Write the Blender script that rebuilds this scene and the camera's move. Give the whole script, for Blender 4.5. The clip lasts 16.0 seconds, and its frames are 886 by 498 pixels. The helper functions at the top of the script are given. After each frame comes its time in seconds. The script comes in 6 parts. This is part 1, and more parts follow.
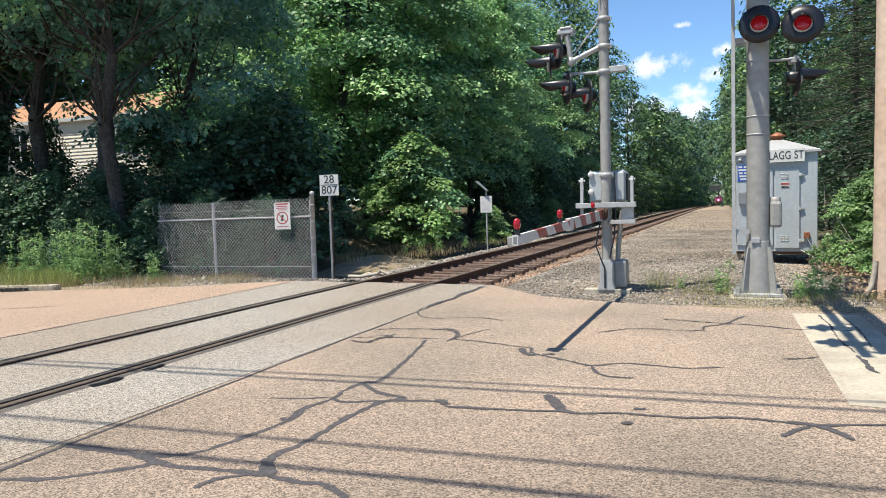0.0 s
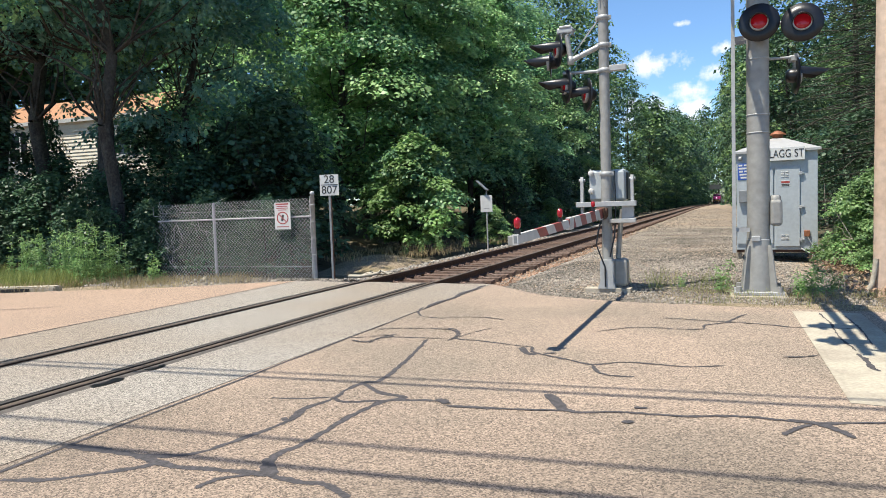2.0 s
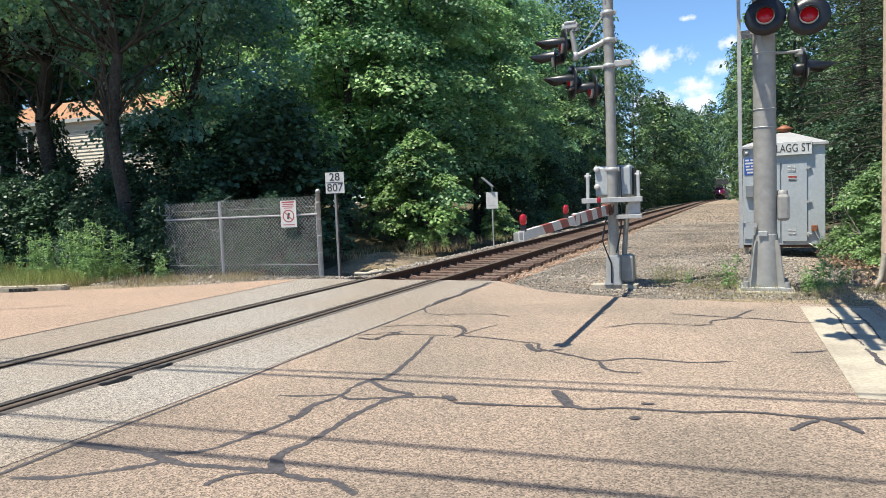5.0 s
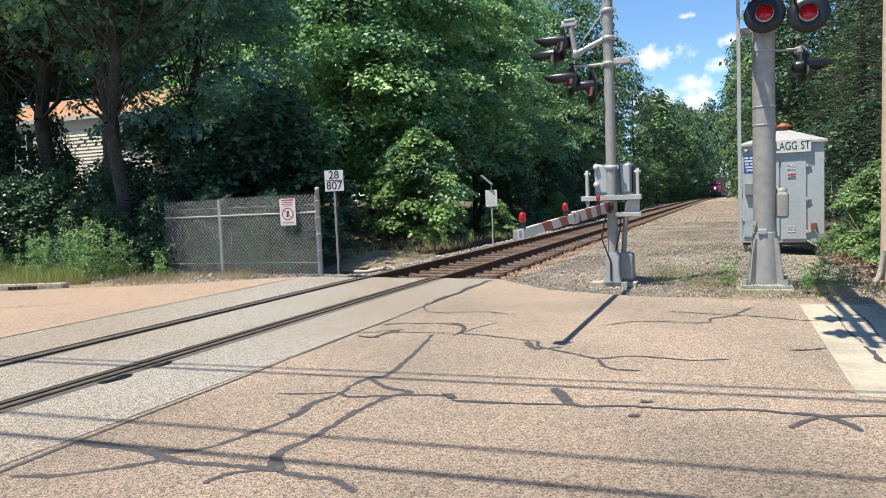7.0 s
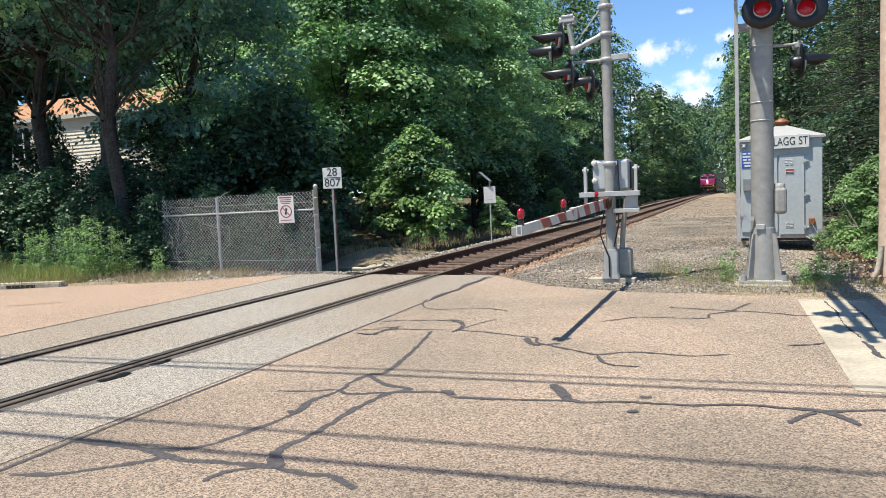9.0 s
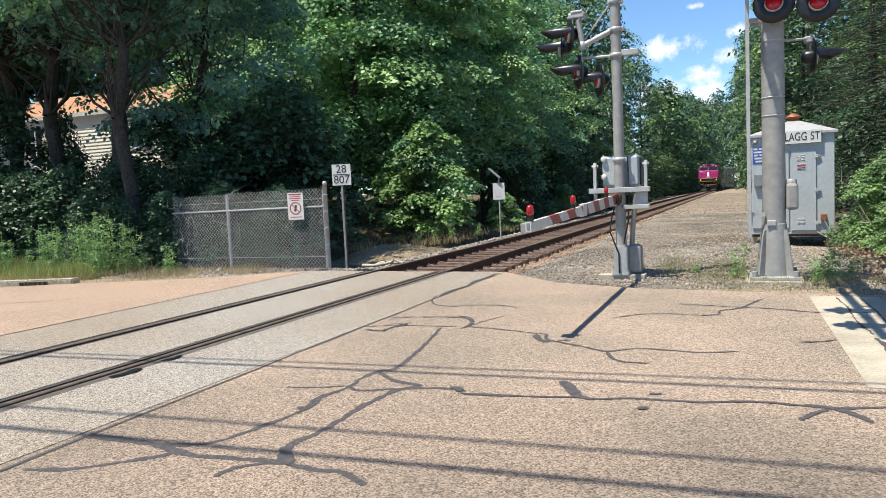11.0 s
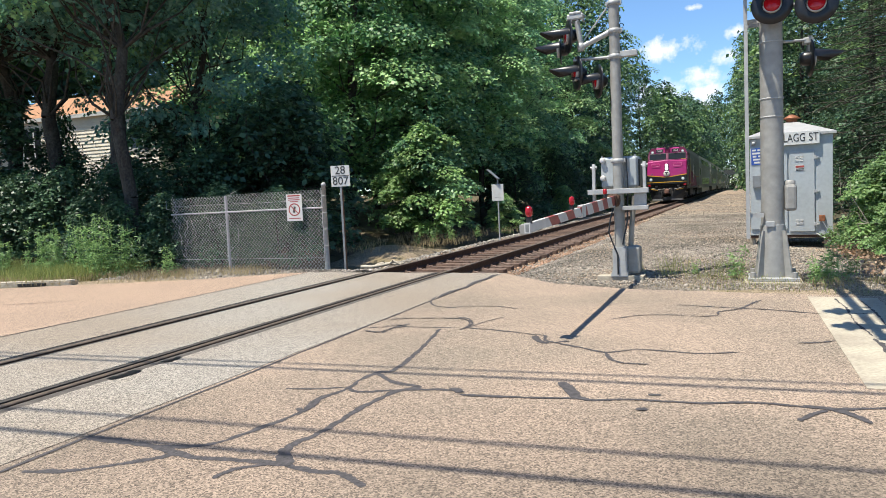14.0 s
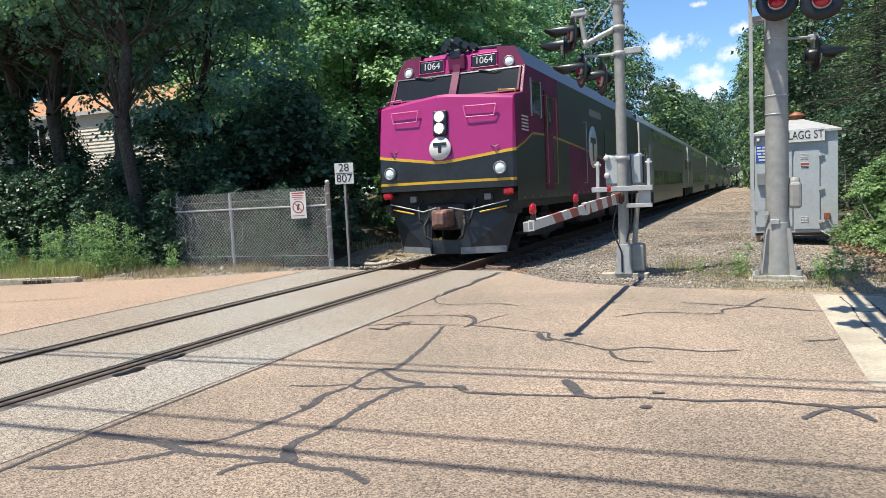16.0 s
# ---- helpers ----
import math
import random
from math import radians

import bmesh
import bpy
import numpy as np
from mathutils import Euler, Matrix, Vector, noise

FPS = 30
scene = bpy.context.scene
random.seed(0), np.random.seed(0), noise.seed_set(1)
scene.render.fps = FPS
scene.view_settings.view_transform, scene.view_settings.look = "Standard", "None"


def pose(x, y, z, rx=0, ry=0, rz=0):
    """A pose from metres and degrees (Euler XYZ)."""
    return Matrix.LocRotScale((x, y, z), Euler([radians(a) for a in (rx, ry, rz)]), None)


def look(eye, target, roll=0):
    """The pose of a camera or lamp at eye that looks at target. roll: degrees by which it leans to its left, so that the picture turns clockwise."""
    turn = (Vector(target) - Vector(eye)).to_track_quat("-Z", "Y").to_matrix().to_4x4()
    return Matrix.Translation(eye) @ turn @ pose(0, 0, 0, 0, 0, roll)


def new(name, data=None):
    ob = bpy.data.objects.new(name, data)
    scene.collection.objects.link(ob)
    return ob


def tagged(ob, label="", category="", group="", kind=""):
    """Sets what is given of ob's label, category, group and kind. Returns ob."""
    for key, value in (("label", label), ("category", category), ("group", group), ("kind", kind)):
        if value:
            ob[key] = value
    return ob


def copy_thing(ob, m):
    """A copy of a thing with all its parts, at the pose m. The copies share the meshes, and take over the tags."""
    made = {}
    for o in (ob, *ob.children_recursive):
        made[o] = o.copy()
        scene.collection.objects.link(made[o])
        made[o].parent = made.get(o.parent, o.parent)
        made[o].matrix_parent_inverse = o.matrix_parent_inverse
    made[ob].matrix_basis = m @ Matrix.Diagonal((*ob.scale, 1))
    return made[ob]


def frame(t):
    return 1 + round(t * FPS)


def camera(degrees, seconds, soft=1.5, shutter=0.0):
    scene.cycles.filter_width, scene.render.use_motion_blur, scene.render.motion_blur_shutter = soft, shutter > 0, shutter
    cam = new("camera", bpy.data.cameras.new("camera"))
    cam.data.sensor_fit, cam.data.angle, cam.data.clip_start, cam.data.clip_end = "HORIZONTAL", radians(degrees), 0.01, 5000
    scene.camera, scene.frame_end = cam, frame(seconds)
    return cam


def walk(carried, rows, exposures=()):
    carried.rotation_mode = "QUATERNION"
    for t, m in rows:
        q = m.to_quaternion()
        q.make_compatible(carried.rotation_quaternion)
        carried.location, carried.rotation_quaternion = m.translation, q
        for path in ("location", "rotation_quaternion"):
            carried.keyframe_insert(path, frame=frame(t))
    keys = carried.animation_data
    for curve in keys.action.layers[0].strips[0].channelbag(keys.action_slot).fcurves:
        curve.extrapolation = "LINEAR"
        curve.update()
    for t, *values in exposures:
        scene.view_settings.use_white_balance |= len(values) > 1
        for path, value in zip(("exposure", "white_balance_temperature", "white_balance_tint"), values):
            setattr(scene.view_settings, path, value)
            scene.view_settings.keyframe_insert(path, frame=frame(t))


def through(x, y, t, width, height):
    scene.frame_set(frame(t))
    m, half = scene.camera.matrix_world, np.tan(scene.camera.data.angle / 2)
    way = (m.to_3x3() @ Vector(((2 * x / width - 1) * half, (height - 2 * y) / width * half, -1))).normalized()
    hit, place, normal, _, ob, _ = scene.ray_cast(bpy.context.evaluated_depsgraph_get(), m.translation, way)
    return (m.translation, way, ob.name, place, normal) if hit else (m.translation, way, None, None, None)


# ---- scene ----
# The eye stands 1.4 m above the rails; x is across the track, y along it.
EYE = (0.0, 0.0, 1.398)
cam = camera(65.37, 16.0, soft=0.8)
TURNS = [
    (0, 86.447, 1.760, 22.583), (0.5, 86.454, 1.852, 22.417), (1, 86.419, 1.914, 22.524), (1.5, 86.406, 1.961, 22.622),
    (2, 86.405, 1.962, 22.600), (2.5, 86.387, 2.069, 22.701), (3, 86.265, 2.219, 22.922), (3.5, 86.253, 2.246, 22.956),
    (4, 86.257, 2.273, 23.023), (6.5, 86.016, 2.370, 23.064), (7, 86.001, 2.360, 23.007), (7.5, 86.057, 2.359, 22.979),
    (8, 86.008, 2.374, 22.924), (8.5, 85.952, 2.496, 22.678), (9, 85.731, 2.585, 22.867), (11.5, 85.481, 2.719, 23.657),
    (12, 85.581, 2.739, 23.571)]
TURNS += [
    (12.5, 85.401, 2.777, 23.601), (13, 85.381, 2.771, 23.572), (13.5, 85.495, 2.762, 23.574), (14, 85.578, 2.746, 23.527),
    (14.5, 85.581, 2.733, 23.517), (15, 85.579, 2.741, 23.524), (15.5, 85.439, 2.733, 23.661), (16, 85.383, 2.738, 23.838)]
walk(cam, [(t, pose(*EYE, rx, ry, rz)) for t, rx, ry, rz in TURNS], [(0, 1.0), (16, 1.0)])

# ---- light ----
TO_SUN = Vector((-0.25, -0.30, 1.0)).normalized()
world = bpy.data.worlds.new("sky")
scene.world = world
world.use_nodes = True
_wt = world.node_tree
_sky = _wt.nodes.new("ShaderNodeTexSky")
_sky.sky_type = "NISHITA"
_sky.sun_disc = False
_sky.sun_elevation = math.asin(TO_SUN.z)
_sky.sun_rotation = math.atan2(TO_SUN.x, TO_SUN.y)
_sky.air_density, _sky.dust_density, _sky.ozone_density = 1.0, 0.0, 5.0
_sky.altitude = 1500
_tint = _wt.nodes.new("ShaderNodeVectorMath")
_tint.operation = "MULTIPLY"
_tint.inputs[1].default_value = (0.87, 0.97, 1.0)
_wt.links.new(_sky.outputs[0], _tint.inputs[0])
_wt.links.new(_tint.outputs[0], _wt.nodes["Background"].inputs[0])
_wt.nodes["Background"].inputs[1].default_value = 0.102
_sd = bpy.data.lights.new("sun", "SUN")
_sd.energy, _sd.angle, _sd.color = 4.2, radians(0.53), (1.0, 0.94, 0.82)
_sun = new("sun", _sd)
_sun.matrix_world = look(TO_SUN * 60, (0, 0, 0))

# ---- materials ----
WEATHERED = 0.74  # old outdoor surfaces, duller than new


def material(name, base, rough=0.7, metal=0.0, vary=0.25, scale=8.0, bump=0.0, bump_scale=60.0, second=None, second_scale=1.2,
             second_amount=0.5, spec=0.5, per_object=0.0, sharp=0.2, cells=0.0, stain=None):
    """A procedural surface: a base colour with grain, large patches of a second colour, and fine relief."""
    base = [c * WEATHERED for c in base]
    second = [c * WEATHERED for c in second] if second else base
    m = bpy.data.materials.new(name)
    m.use_nodes = True
    nt = m.node_tree
    n, l = nt.nodes, nt.links
    b = n["Principled BSDF"]
    b.inputs["Roughness"].default_value = rough
    b.inputs["Metallic"].default_value = metal
    b.inputs["Specular IOR Level"].default_value = spec
    tc = n.new("ShaderNodeTexCoord")
    grain = n.new("ShaderNodeTexNoise")
    grain.inputs["Scale"].default_value = scale
    grain.inputs["Detail"].default_value = 6
    l.new(tc.outputs["Object"], grain.inputs["Vector"])
    ramp = n.new("ShaderNodeMapRange")
    ramp.inputs["From Min"].default_value, ramp.inputs["From Max"].default_value = 0.5 - sharp, 0.5 + sharp
    ramp.inputs["To Min"].default_value, ramp.inputs["To Max"].default_value = 1 - vary, 1 + vary
    l.new(grain.outputs["Fac"], ramp.inputs["Value"])
    colour = n.new("ShaderNodeMix")
    colour.data_type = "RGBA"
    colour.inputs["A"].default_value = (*base, 1)
    colour.inputs["B"].default_value = (*second, 1)
    big = n.new("ShaderNodeTexNoise")
    big.inputs["Scale"].default_value = second_scale
    big.inputs["Detail"].default_value = 5
    l.new(tc.outputs["Object"], big.inputs["Vector"])
    br = n.new("ShaderNodeMapRange")
    br.inputs["From Min"].default_value, br.inputs["From Max"].default_value = 0.42, 0.62
    br.inputs["To Max"].default_value = second_amount
    l.new(big.outputs["Fac"], br.inputs["Value"])
    l.new(br.outputs["Result"], colour.inputs["Factor"])
    mul = n.new("ShaderNodeVectorMath")
    mul.operation = "SCALE"
    l.new(colour.outputs["Result"], mul.inputs[0])
    l.new(ramp.outputs["Result"], mul.inputs["Scale"])
    out = mul.outputs[0]
    if cells:
        # aggregate: small stones, each of its own brightness
        vo = n.new("ShaderNodeTexVoronoi")
        vo.inputs["Scale"].default_value = cells
        l.new(tc.outputs["Object"], vo.inputs["Vector"])
        sep = n.new("ShaderNodeSeparateColor")
        l.new(vo.outputs["Color"], sep.inputs[0])
        cr = n.new("ShaderNodeMapRange")
        cr.inputs["To Min"].default_value, cr.inputs["To Max"].default_value = 0.30, 1.70
        l.new(sep.outputs[0], cr.inputs["Value"])
        cm = n.new("ShaderNodeVectorMath")
        cm.operation = "SCALE"
        l.new(out, cm.inputs[0])
        l.new(cr.outputs["Result"], cm.inputs["Scale"])
        out = cm.outputs[0]
    if stain:
        # oil and tyre wear along the middle of the lane
        at, half, amount = stain
        xyz = n.new("ShaderNodeSeparateXYZ")
        l.new(tc.outputs["Object"], xyz.inputs[0])
        skew = n.new("ShaderNodeMath")
        skew.operation = "MULTIPLY_ADD"
        skew.inputs[1].default_value, skew.inputs[2].default_value = -0.08, -at
        l.new(xyz.outputs["X"], skew.inputs[0])
        off = n.new("ShaderNodeMath")
        l.new(xyz.outputs["Y"], off.inputs[0])
        l.new(skew.outputs[0], off.inputs[1])
        ab = n.new("ShaderNodeMath")
        ab.operation = "ABSOLUTE"
        l.new(off.outputs[0], ab.inputs[0])
        band = n.new("ShaderNodeMapRange")
        band.inputs["From Min"].default_value, band.inputs["From Max"].default_value = half, 0.2
        l.new(ab.outputs[0], band.inputs["Value"])
        patch = n.new("ShaderNodeMath")
        patch.operation = "MULTIPLY"
        l.new(band.outputs[0], patch.inputs[0])
        l.new(big.outputs["Fac"], patch.inputs[1])
        dim = n.new("ShaderNodeMapRange")
        dim.inputs["To Min"].default_value, dim.inputs["To Max"].default_value = 1.0, 1.0 - amount
        l.new(patch.outputs[0], dim.inputs["Value"])
        sm = n.new("ShaderNodeVectorMath")
        sm.operation = "SCALE"
        l.new(out, sm.inputs[0])
        l.new(dim.outputs["Result"], sm.inputs["Scale"])
        out = sm.outputs[0]
    if per_object:
        oi = n.new("ShaderNodeObjectInfo")
        pr = n.new("ShaderNodeMapRange")
        pr.inputs["To Min"].default_value, pr.inputs["To Max"].default_value = 1 - per_object, 1 + per_object
        l.new(oi.outputs["Random"], pr.inputs["Value"])
        mul2 = n.new("ShaderNodeVectorMath")
        mul2.operation = "SCALE"
        l.new(out, mul2.inputs[0])
        l.new(pr.outputs["Result"], mul2.inputs["Scale"])
        out = mul2.outputs[0]
    l.new(out, b.inputs["Base Color"])
    if bump:
        bn = n.new("ShaderNodeTexNoise")
        bn.inputs["Scale"].default_value = bump_scale
        bn.inputs["Detail"].default_value = 4
        l.new(tc.outputs["Object"], bn.inputs["Vector"])
        bu = n.new("ShaderNodeBump")
        bu.inputs["Strength"].default_value = min(1.0, bump)
        bu.inputs["Distance"].default_value = 0.02
        l.new(bn.outputs["Fac"], bu.inputs["Height"])
        l.new(bu.outputs["Normal"], b.inputs["Normal"])
    return m


def leaf_material(name, dark, light, through=0.35, rough=0.45):
    """Leaves: each one of its own green, and light that shines through."""
    m = bpy.data.materials.new(name)
    m.use_nodes = True
    nt = m.node_tree
    n, l = nt.nodes, nt.links
    b = n["Principled BSDF"]
    b.inputs["Roughness"].default_value = rough
    b.inputs["Specular IOR Level"].default_value = 0.42
    geo = n.new("ShaderNodeNewGeometry")
    mix = n.new("ShaderNodeMix")
    mix.data_type = "RGBA"
    mix.inputs["A"].default_value, mix.inputs["B"].default_value = (*dark, 1), (*light, 1)
    l.new(geo.outputs["Random Per Island"], mix.inputs["Factor"])
    tc = n.new("ShaderNodeTexCoord")
    big = n.new("ShaderNodeTexNoise")
    big.inputs["Scale"].default_value = 0.45
    l.new(tc.outputs["Object"], big.inputs["Vector"])
    br = n.new("ShaderNodeMapRange")
    br.inputs["From Min"].default_value, br.inputs["From Max"].default_value = 0.35, 0.65
    br.inputs["To Min"].default_value, br.inputs["To Max"].default_value = 0.65, 1.3
    l.new(big.outputs["Fac"], br.inputs["Value"])
    sc = n.new("ShaderNodeVectorMath")
    sc.operation = "SCALE"
    l.new(mix.outputs["Result"], sc.inputs[0])
    l.new(br.outputs["Result"], sc.inputs["Scale"])
    l.new(sc.outputs[0], b.inputs["Base Color"])
    tr = n.new("ShaderNodeBsdfTranslucent")
    l.new(sc.outputs[0], tr.inputs["Color"])
    ms = n.new("ShaderNodeMixShader")
    ms.inputs[0].default_value = through
    l.new(b.outputs[0], ms.inputs[1])
    l.new(tr.outputs[0], ms.inputs[2])
    l.new(ms.outputs[0], n["Material Output"].inputs["Surface"])
    return m


def glow_material(name, colour, strength, base=None):
    m = bpy.data.materials.new(name)
    m.use_nodes = True
    b = m.node_tree.nodes["Principled BSDF"]
    b.inputs["Base Color"].default_value = (*(base or colour), 1)
    b.inputs["Roughness"].default_value = 0.15
    b.inputs["Emission Color"].default_value = (*colour, 1)
    b.inputs["Emission Strength"].default_value = strength
    return m


ASPHALT = material("worn_reddish_asphalt", (0.372, 0.283, 0.212), 0.9, vary=0.14, scale=24, bump=0.12, bump_scale=180, cells=115, stain=(3.3, 1.8, 0.54),
                   second=(0.252, 0.206, 0.156), second_scale=0.45, second_amount=0.8)
ASPHALT_GREY = material("grey_crossing_asphalt", (0.335, 0.302, 0.258), 0.9, vary=0.16, scale=24, bump=0.12, bump_scale=140, cells=115,
                        second=(0.285, 0.225, 0.165), second_scale=0.30, second_amount=0.7)
ASPHALT_WEST = material("sandy_orange_asphalt", (0.42, 0.297, 0.213), 0.9, vary=0.14, scale=24, bump=0.12, bump_scale=140, cells=130,
                        second=(0.36, 0.26, 0.19), second_scale=0.5, second_amount=0.8)
TAR = material("crack_sealing_tar", (0.075, 0.068, 0.07), 0.85, vary=0.4, scale=30, bump=0.3)
PAINT_ROAD = material("worn_white_road_paint", (0.53, 0.475, 0.365), 0.85, vary=0.16, scale=34, bump=0.3, second=(0.36, 0.305, 0.235),
                      second_scale=1.7, second_amount=0.7)
DIRT = material("dry_earth_and_litter", (0.16, 0.125, 0.08), 0.95, vary=0.5, scale=14, bump=0.8, bump_scale=25,
                second=(0.07, 0.075, 0.03), second_scale=0.7, second_amount=0.8)
SOIL_SHOULDER = material("sandy_shoulder", (0.31, 0.24, 0.16), 0.95, vary=0.35, scale=25, bump=0.5, bump_scale=40,
                         second=(0.19, 0.155, 0.075), second_scale=1.3, second_amount=0.7, cells=70)
BALLAST = material("ballast_bed", (0.31, 0.255, 0.195), 0.95, vary=0.32, scale=30, bump=0.25, bump_scale=45, second=(0.35, 0.245, 0.16),
                   second_scale=0.33, second_amount=0.85, sharp=0.12, cells=38)
RUST = material("rusty_rail_steel", (0.10, 0.05, 0.03), 0.75, 0.2, vary=0.4, scale=20, bump=0.3)
RUBBER_WORN = material("scuffed_crossing_rubber", (0.105, 0.09, 0.078), 0.85, vary=0.35, scale=14, bump=0.3)
PLATE_RUST = material("flaking_plate_rust", (0.22, 0.14, 0.105), 0.8, 0.1, vary=0.4, scale=20)
RAIL_TOP = material("worn_rail_head", (0.22, 0.165, 0.125), 0.5, 0.5, vary=0.3, scale=10)
RUBBER = material("flangeway_rubber", (0.06, 0.052, 0.045), 0.8, vary=0.3, scale=20, bump=0.3)
TIE = material("old_wooden_tie", (0.135, 0.085, 0.062), 0.9, vary=0.5, scale=9, bump=0.7, bump_scale=30, second=(0.23, 0.18, 0.15),
               second_scale=2, per_object=0.3)
GALV = material("galvanised_steel", (0.50, 0.505, 0.495), 0.5, 0.15, vary=0.12, scale=12, second=(0.5, 0.5, 0.49), second_scale=3)
ALU = material("weathered_aluminium", (0.40, 0.39, 0.36), 0.5, 0.1, vary=0.14, scale=9, second=(0.31, 0.30, 0.275), second_scale=2.2, bump=0.08, bump_scale=30)
GREY_PAINT = material("light_grey_paint", (0.49, 0.53, 0.545), 0.5, vary=0.07, scale=15, second=(0.42, 0.455, 0.465), second_scale=1.6)
WHITE_PAINT = material("white_paint", (0.72, 0.71, 0.68), 0.5, vary=0.06, scale=10, second=(0.6, 0.58, 0.53), second_scale=3)
RED_PAINT = material("faded_red_stripe", (0.36, 0.075, 0.06), 0.5, vary=0.15, scale=14)
BLACK = material("black_paint", (0.010, 0.011, 0.015), 0.36, vary=0.3, scale=15)
CONCRETE = material("pale_concrete", (0.52, 0.46, 0.36), 0.9, vary=0.2, scale=20, bump=0.4, second=(0.34, 0.29, 0.22), second_scale=3)
BARK = material("dark_bark", (0.055, 0.045, 0.035), 0.95, vary=0.5, scale=14, bump=1.0, bump_scale=22, second=(0.10, 0.095, 0.08),
                second_scale=3)
POLE_WOOD = material("weathered_pole_wood", (0.76, 0.58, 0.45), 0.85, vary=0.14, scale=9, bump=0.4, second=(0.60, 0.36, 0.22), second_scale=0.4, second_amount=0.7)
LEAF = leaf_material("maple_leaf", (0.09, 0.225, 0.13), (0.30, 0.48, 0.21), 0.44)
LEAF_DARK = leaf_material("oak_leaf", (0.10, 0.25, 0.21), (0.28, 0.48, 0.345), 0.55)
# paler copy of LEAF: sunlight on the maples put into the colour
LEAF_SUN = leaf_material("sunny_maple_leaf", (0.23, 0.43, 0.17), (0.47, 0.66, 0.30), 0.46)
# darkened leaf: shade of far wood and undergrowth put into the colour
LEAF_SHADED = leaf_material("shaded_leaf", (0.03, 0.08, 0.05), (0.10, 0.18, 0.085), 0.35)
LEAF_LINE = leaf_material("lineside_leaf", (0.09, 0.175, 0.065), (0.23, 0.35, 0.13), 0.4)
LEAF_BRIGHT = leaf_material("sapling_leaf", (0.17, 0.32, 0.11), (0.37, 0.53, 0.21), 0.45)
NEEDLE = leaf_material("pine_needle", (0.028, 0.06, 0.032), (0.07, 0.11, 0.05), 0.25, 0.6)
GRASS = leaf_material("grass_blade", (0.15, 0.19, 0.05), (0.36, 0.38, 0.13), 0.35)
STRAW = leaf_material("dry_grass", (0.25, 0.20, 0.10), (0.42, 0.34, 0.19), 0.25)
LITTER = leaf_material("dead_leaf", (0.20, 0.125, 0.075), (0.42, 0.29, 0.19), 0.1)
LENS = glow_material("red_lens", (0.7, 0.015, 0.03), 0.06, (0.25, 0.007, 0.013))

# ---- helpers for meshes ----
def part(name, bm, mat, parent=None, label="", smooth=False, m=None):
    """Links a bmesh as one mesh object, under a thing or a part."""
    me = bpy.data.meshes.new(name)
    bm.to_mesh(me)
    bm.free()
    for mm in (mat if isinstance(mat, (list, tuple)) else [mat]):
        me.materials.append(mm)
    if smooth:
        for p in me.polygons:
            p.use_smooth = True
    ob = new(name, me)
    if parent is not None:
        ob.parent = parent
    if m is not None:
        ob.matrix_basis = m
    if label:
        tagged(ob, label)
    return ob


def empty(name, m, label, category, group="", kind=""):
    ob = new(name)
    ob.empty_display_size = 0.2
    ob.matrix_basis = m
    return tagged(ob, label, category, group, kind)


def add_box(bm, x0, y0, z0, x1, y1, z1, bevel=0.0, mi=0, m=None):
    r = bmesh.ops.create_cube(bm, size=1.0)
    vs = r["verts"]
    for v in vs:
        v.co = Vector(((x0 + x1) / 2 + v.co.x * (x1 - x0), (y0 + y1) / 2 + v.co.y * (y1 - y0), (z0 + z1) / 2 + v.co.z * (z1 - z0)))
    fs = {f for v in vs for f in v.link_faces}
    if bevel:
        es = list({e for v in vs for e in v.link_edges})
        rb = bmesh.ops.bevel(bm, geom=es, offset=bevel, segments=2, affect="EDGES", profile=0.5)
        fs = set(rb["faces"]) | {f for f in fs if f.is_valid}
        vs = list({v for f in fs for v in f.verts})
    for f in fs:
        f.material_index = mi
    if m is not None:
        for v in vs:
            v.co = m @ v.co
    return bm


def box(x0, y0, z0, x1, y1, z1, bevel=0.0):
    return add_box(bmesh.new(), x0, y0, z0, x1, y1, z1, bevel)


def add_tube(bm, a, b, r0, r1=None, n=12, mi=0, caps=True):
    """A round bar from a to b."""
    a, b = Vector(a), Vector(b)
    r1 = r0 if r1 is None else r1
    d = b - a
    q = d.to_track_quat("Z", "Y").to_matrix()
    rings = []
    for c, r in ((a, r0), (b, r1)):
        rings.append([bm.verts.new(c + q @ Vector((r * math.cos(2 * math.pi * i / n), r * math.sin(2 * math.pi * i / n), 0))) for i in range(n)])
    for i in range(n):
        f = bm.faces.new((rings[0][i], rings[0][(i + 1) % n], rings[1][(i + 1) % n], rings[1][i]))
        f.smooth, f.material_index = True, mi
    if caps:
        for ring in (rings[0][::-1], rings[1]):
            bm.faces.new([bm.verts.new(v.co) for v in ring]).material_index = mi
    return bm


def tube(a, b, r0, r1=None, n=12):
    return add_tube(bmesh.new(), a, b, r0, r1, n)


def add_path(bm, pts, r, n=8):
    for a, b in zip(pts, pts[1:]):
        add_tube(bm, a, b, r, r, n)
    return bm


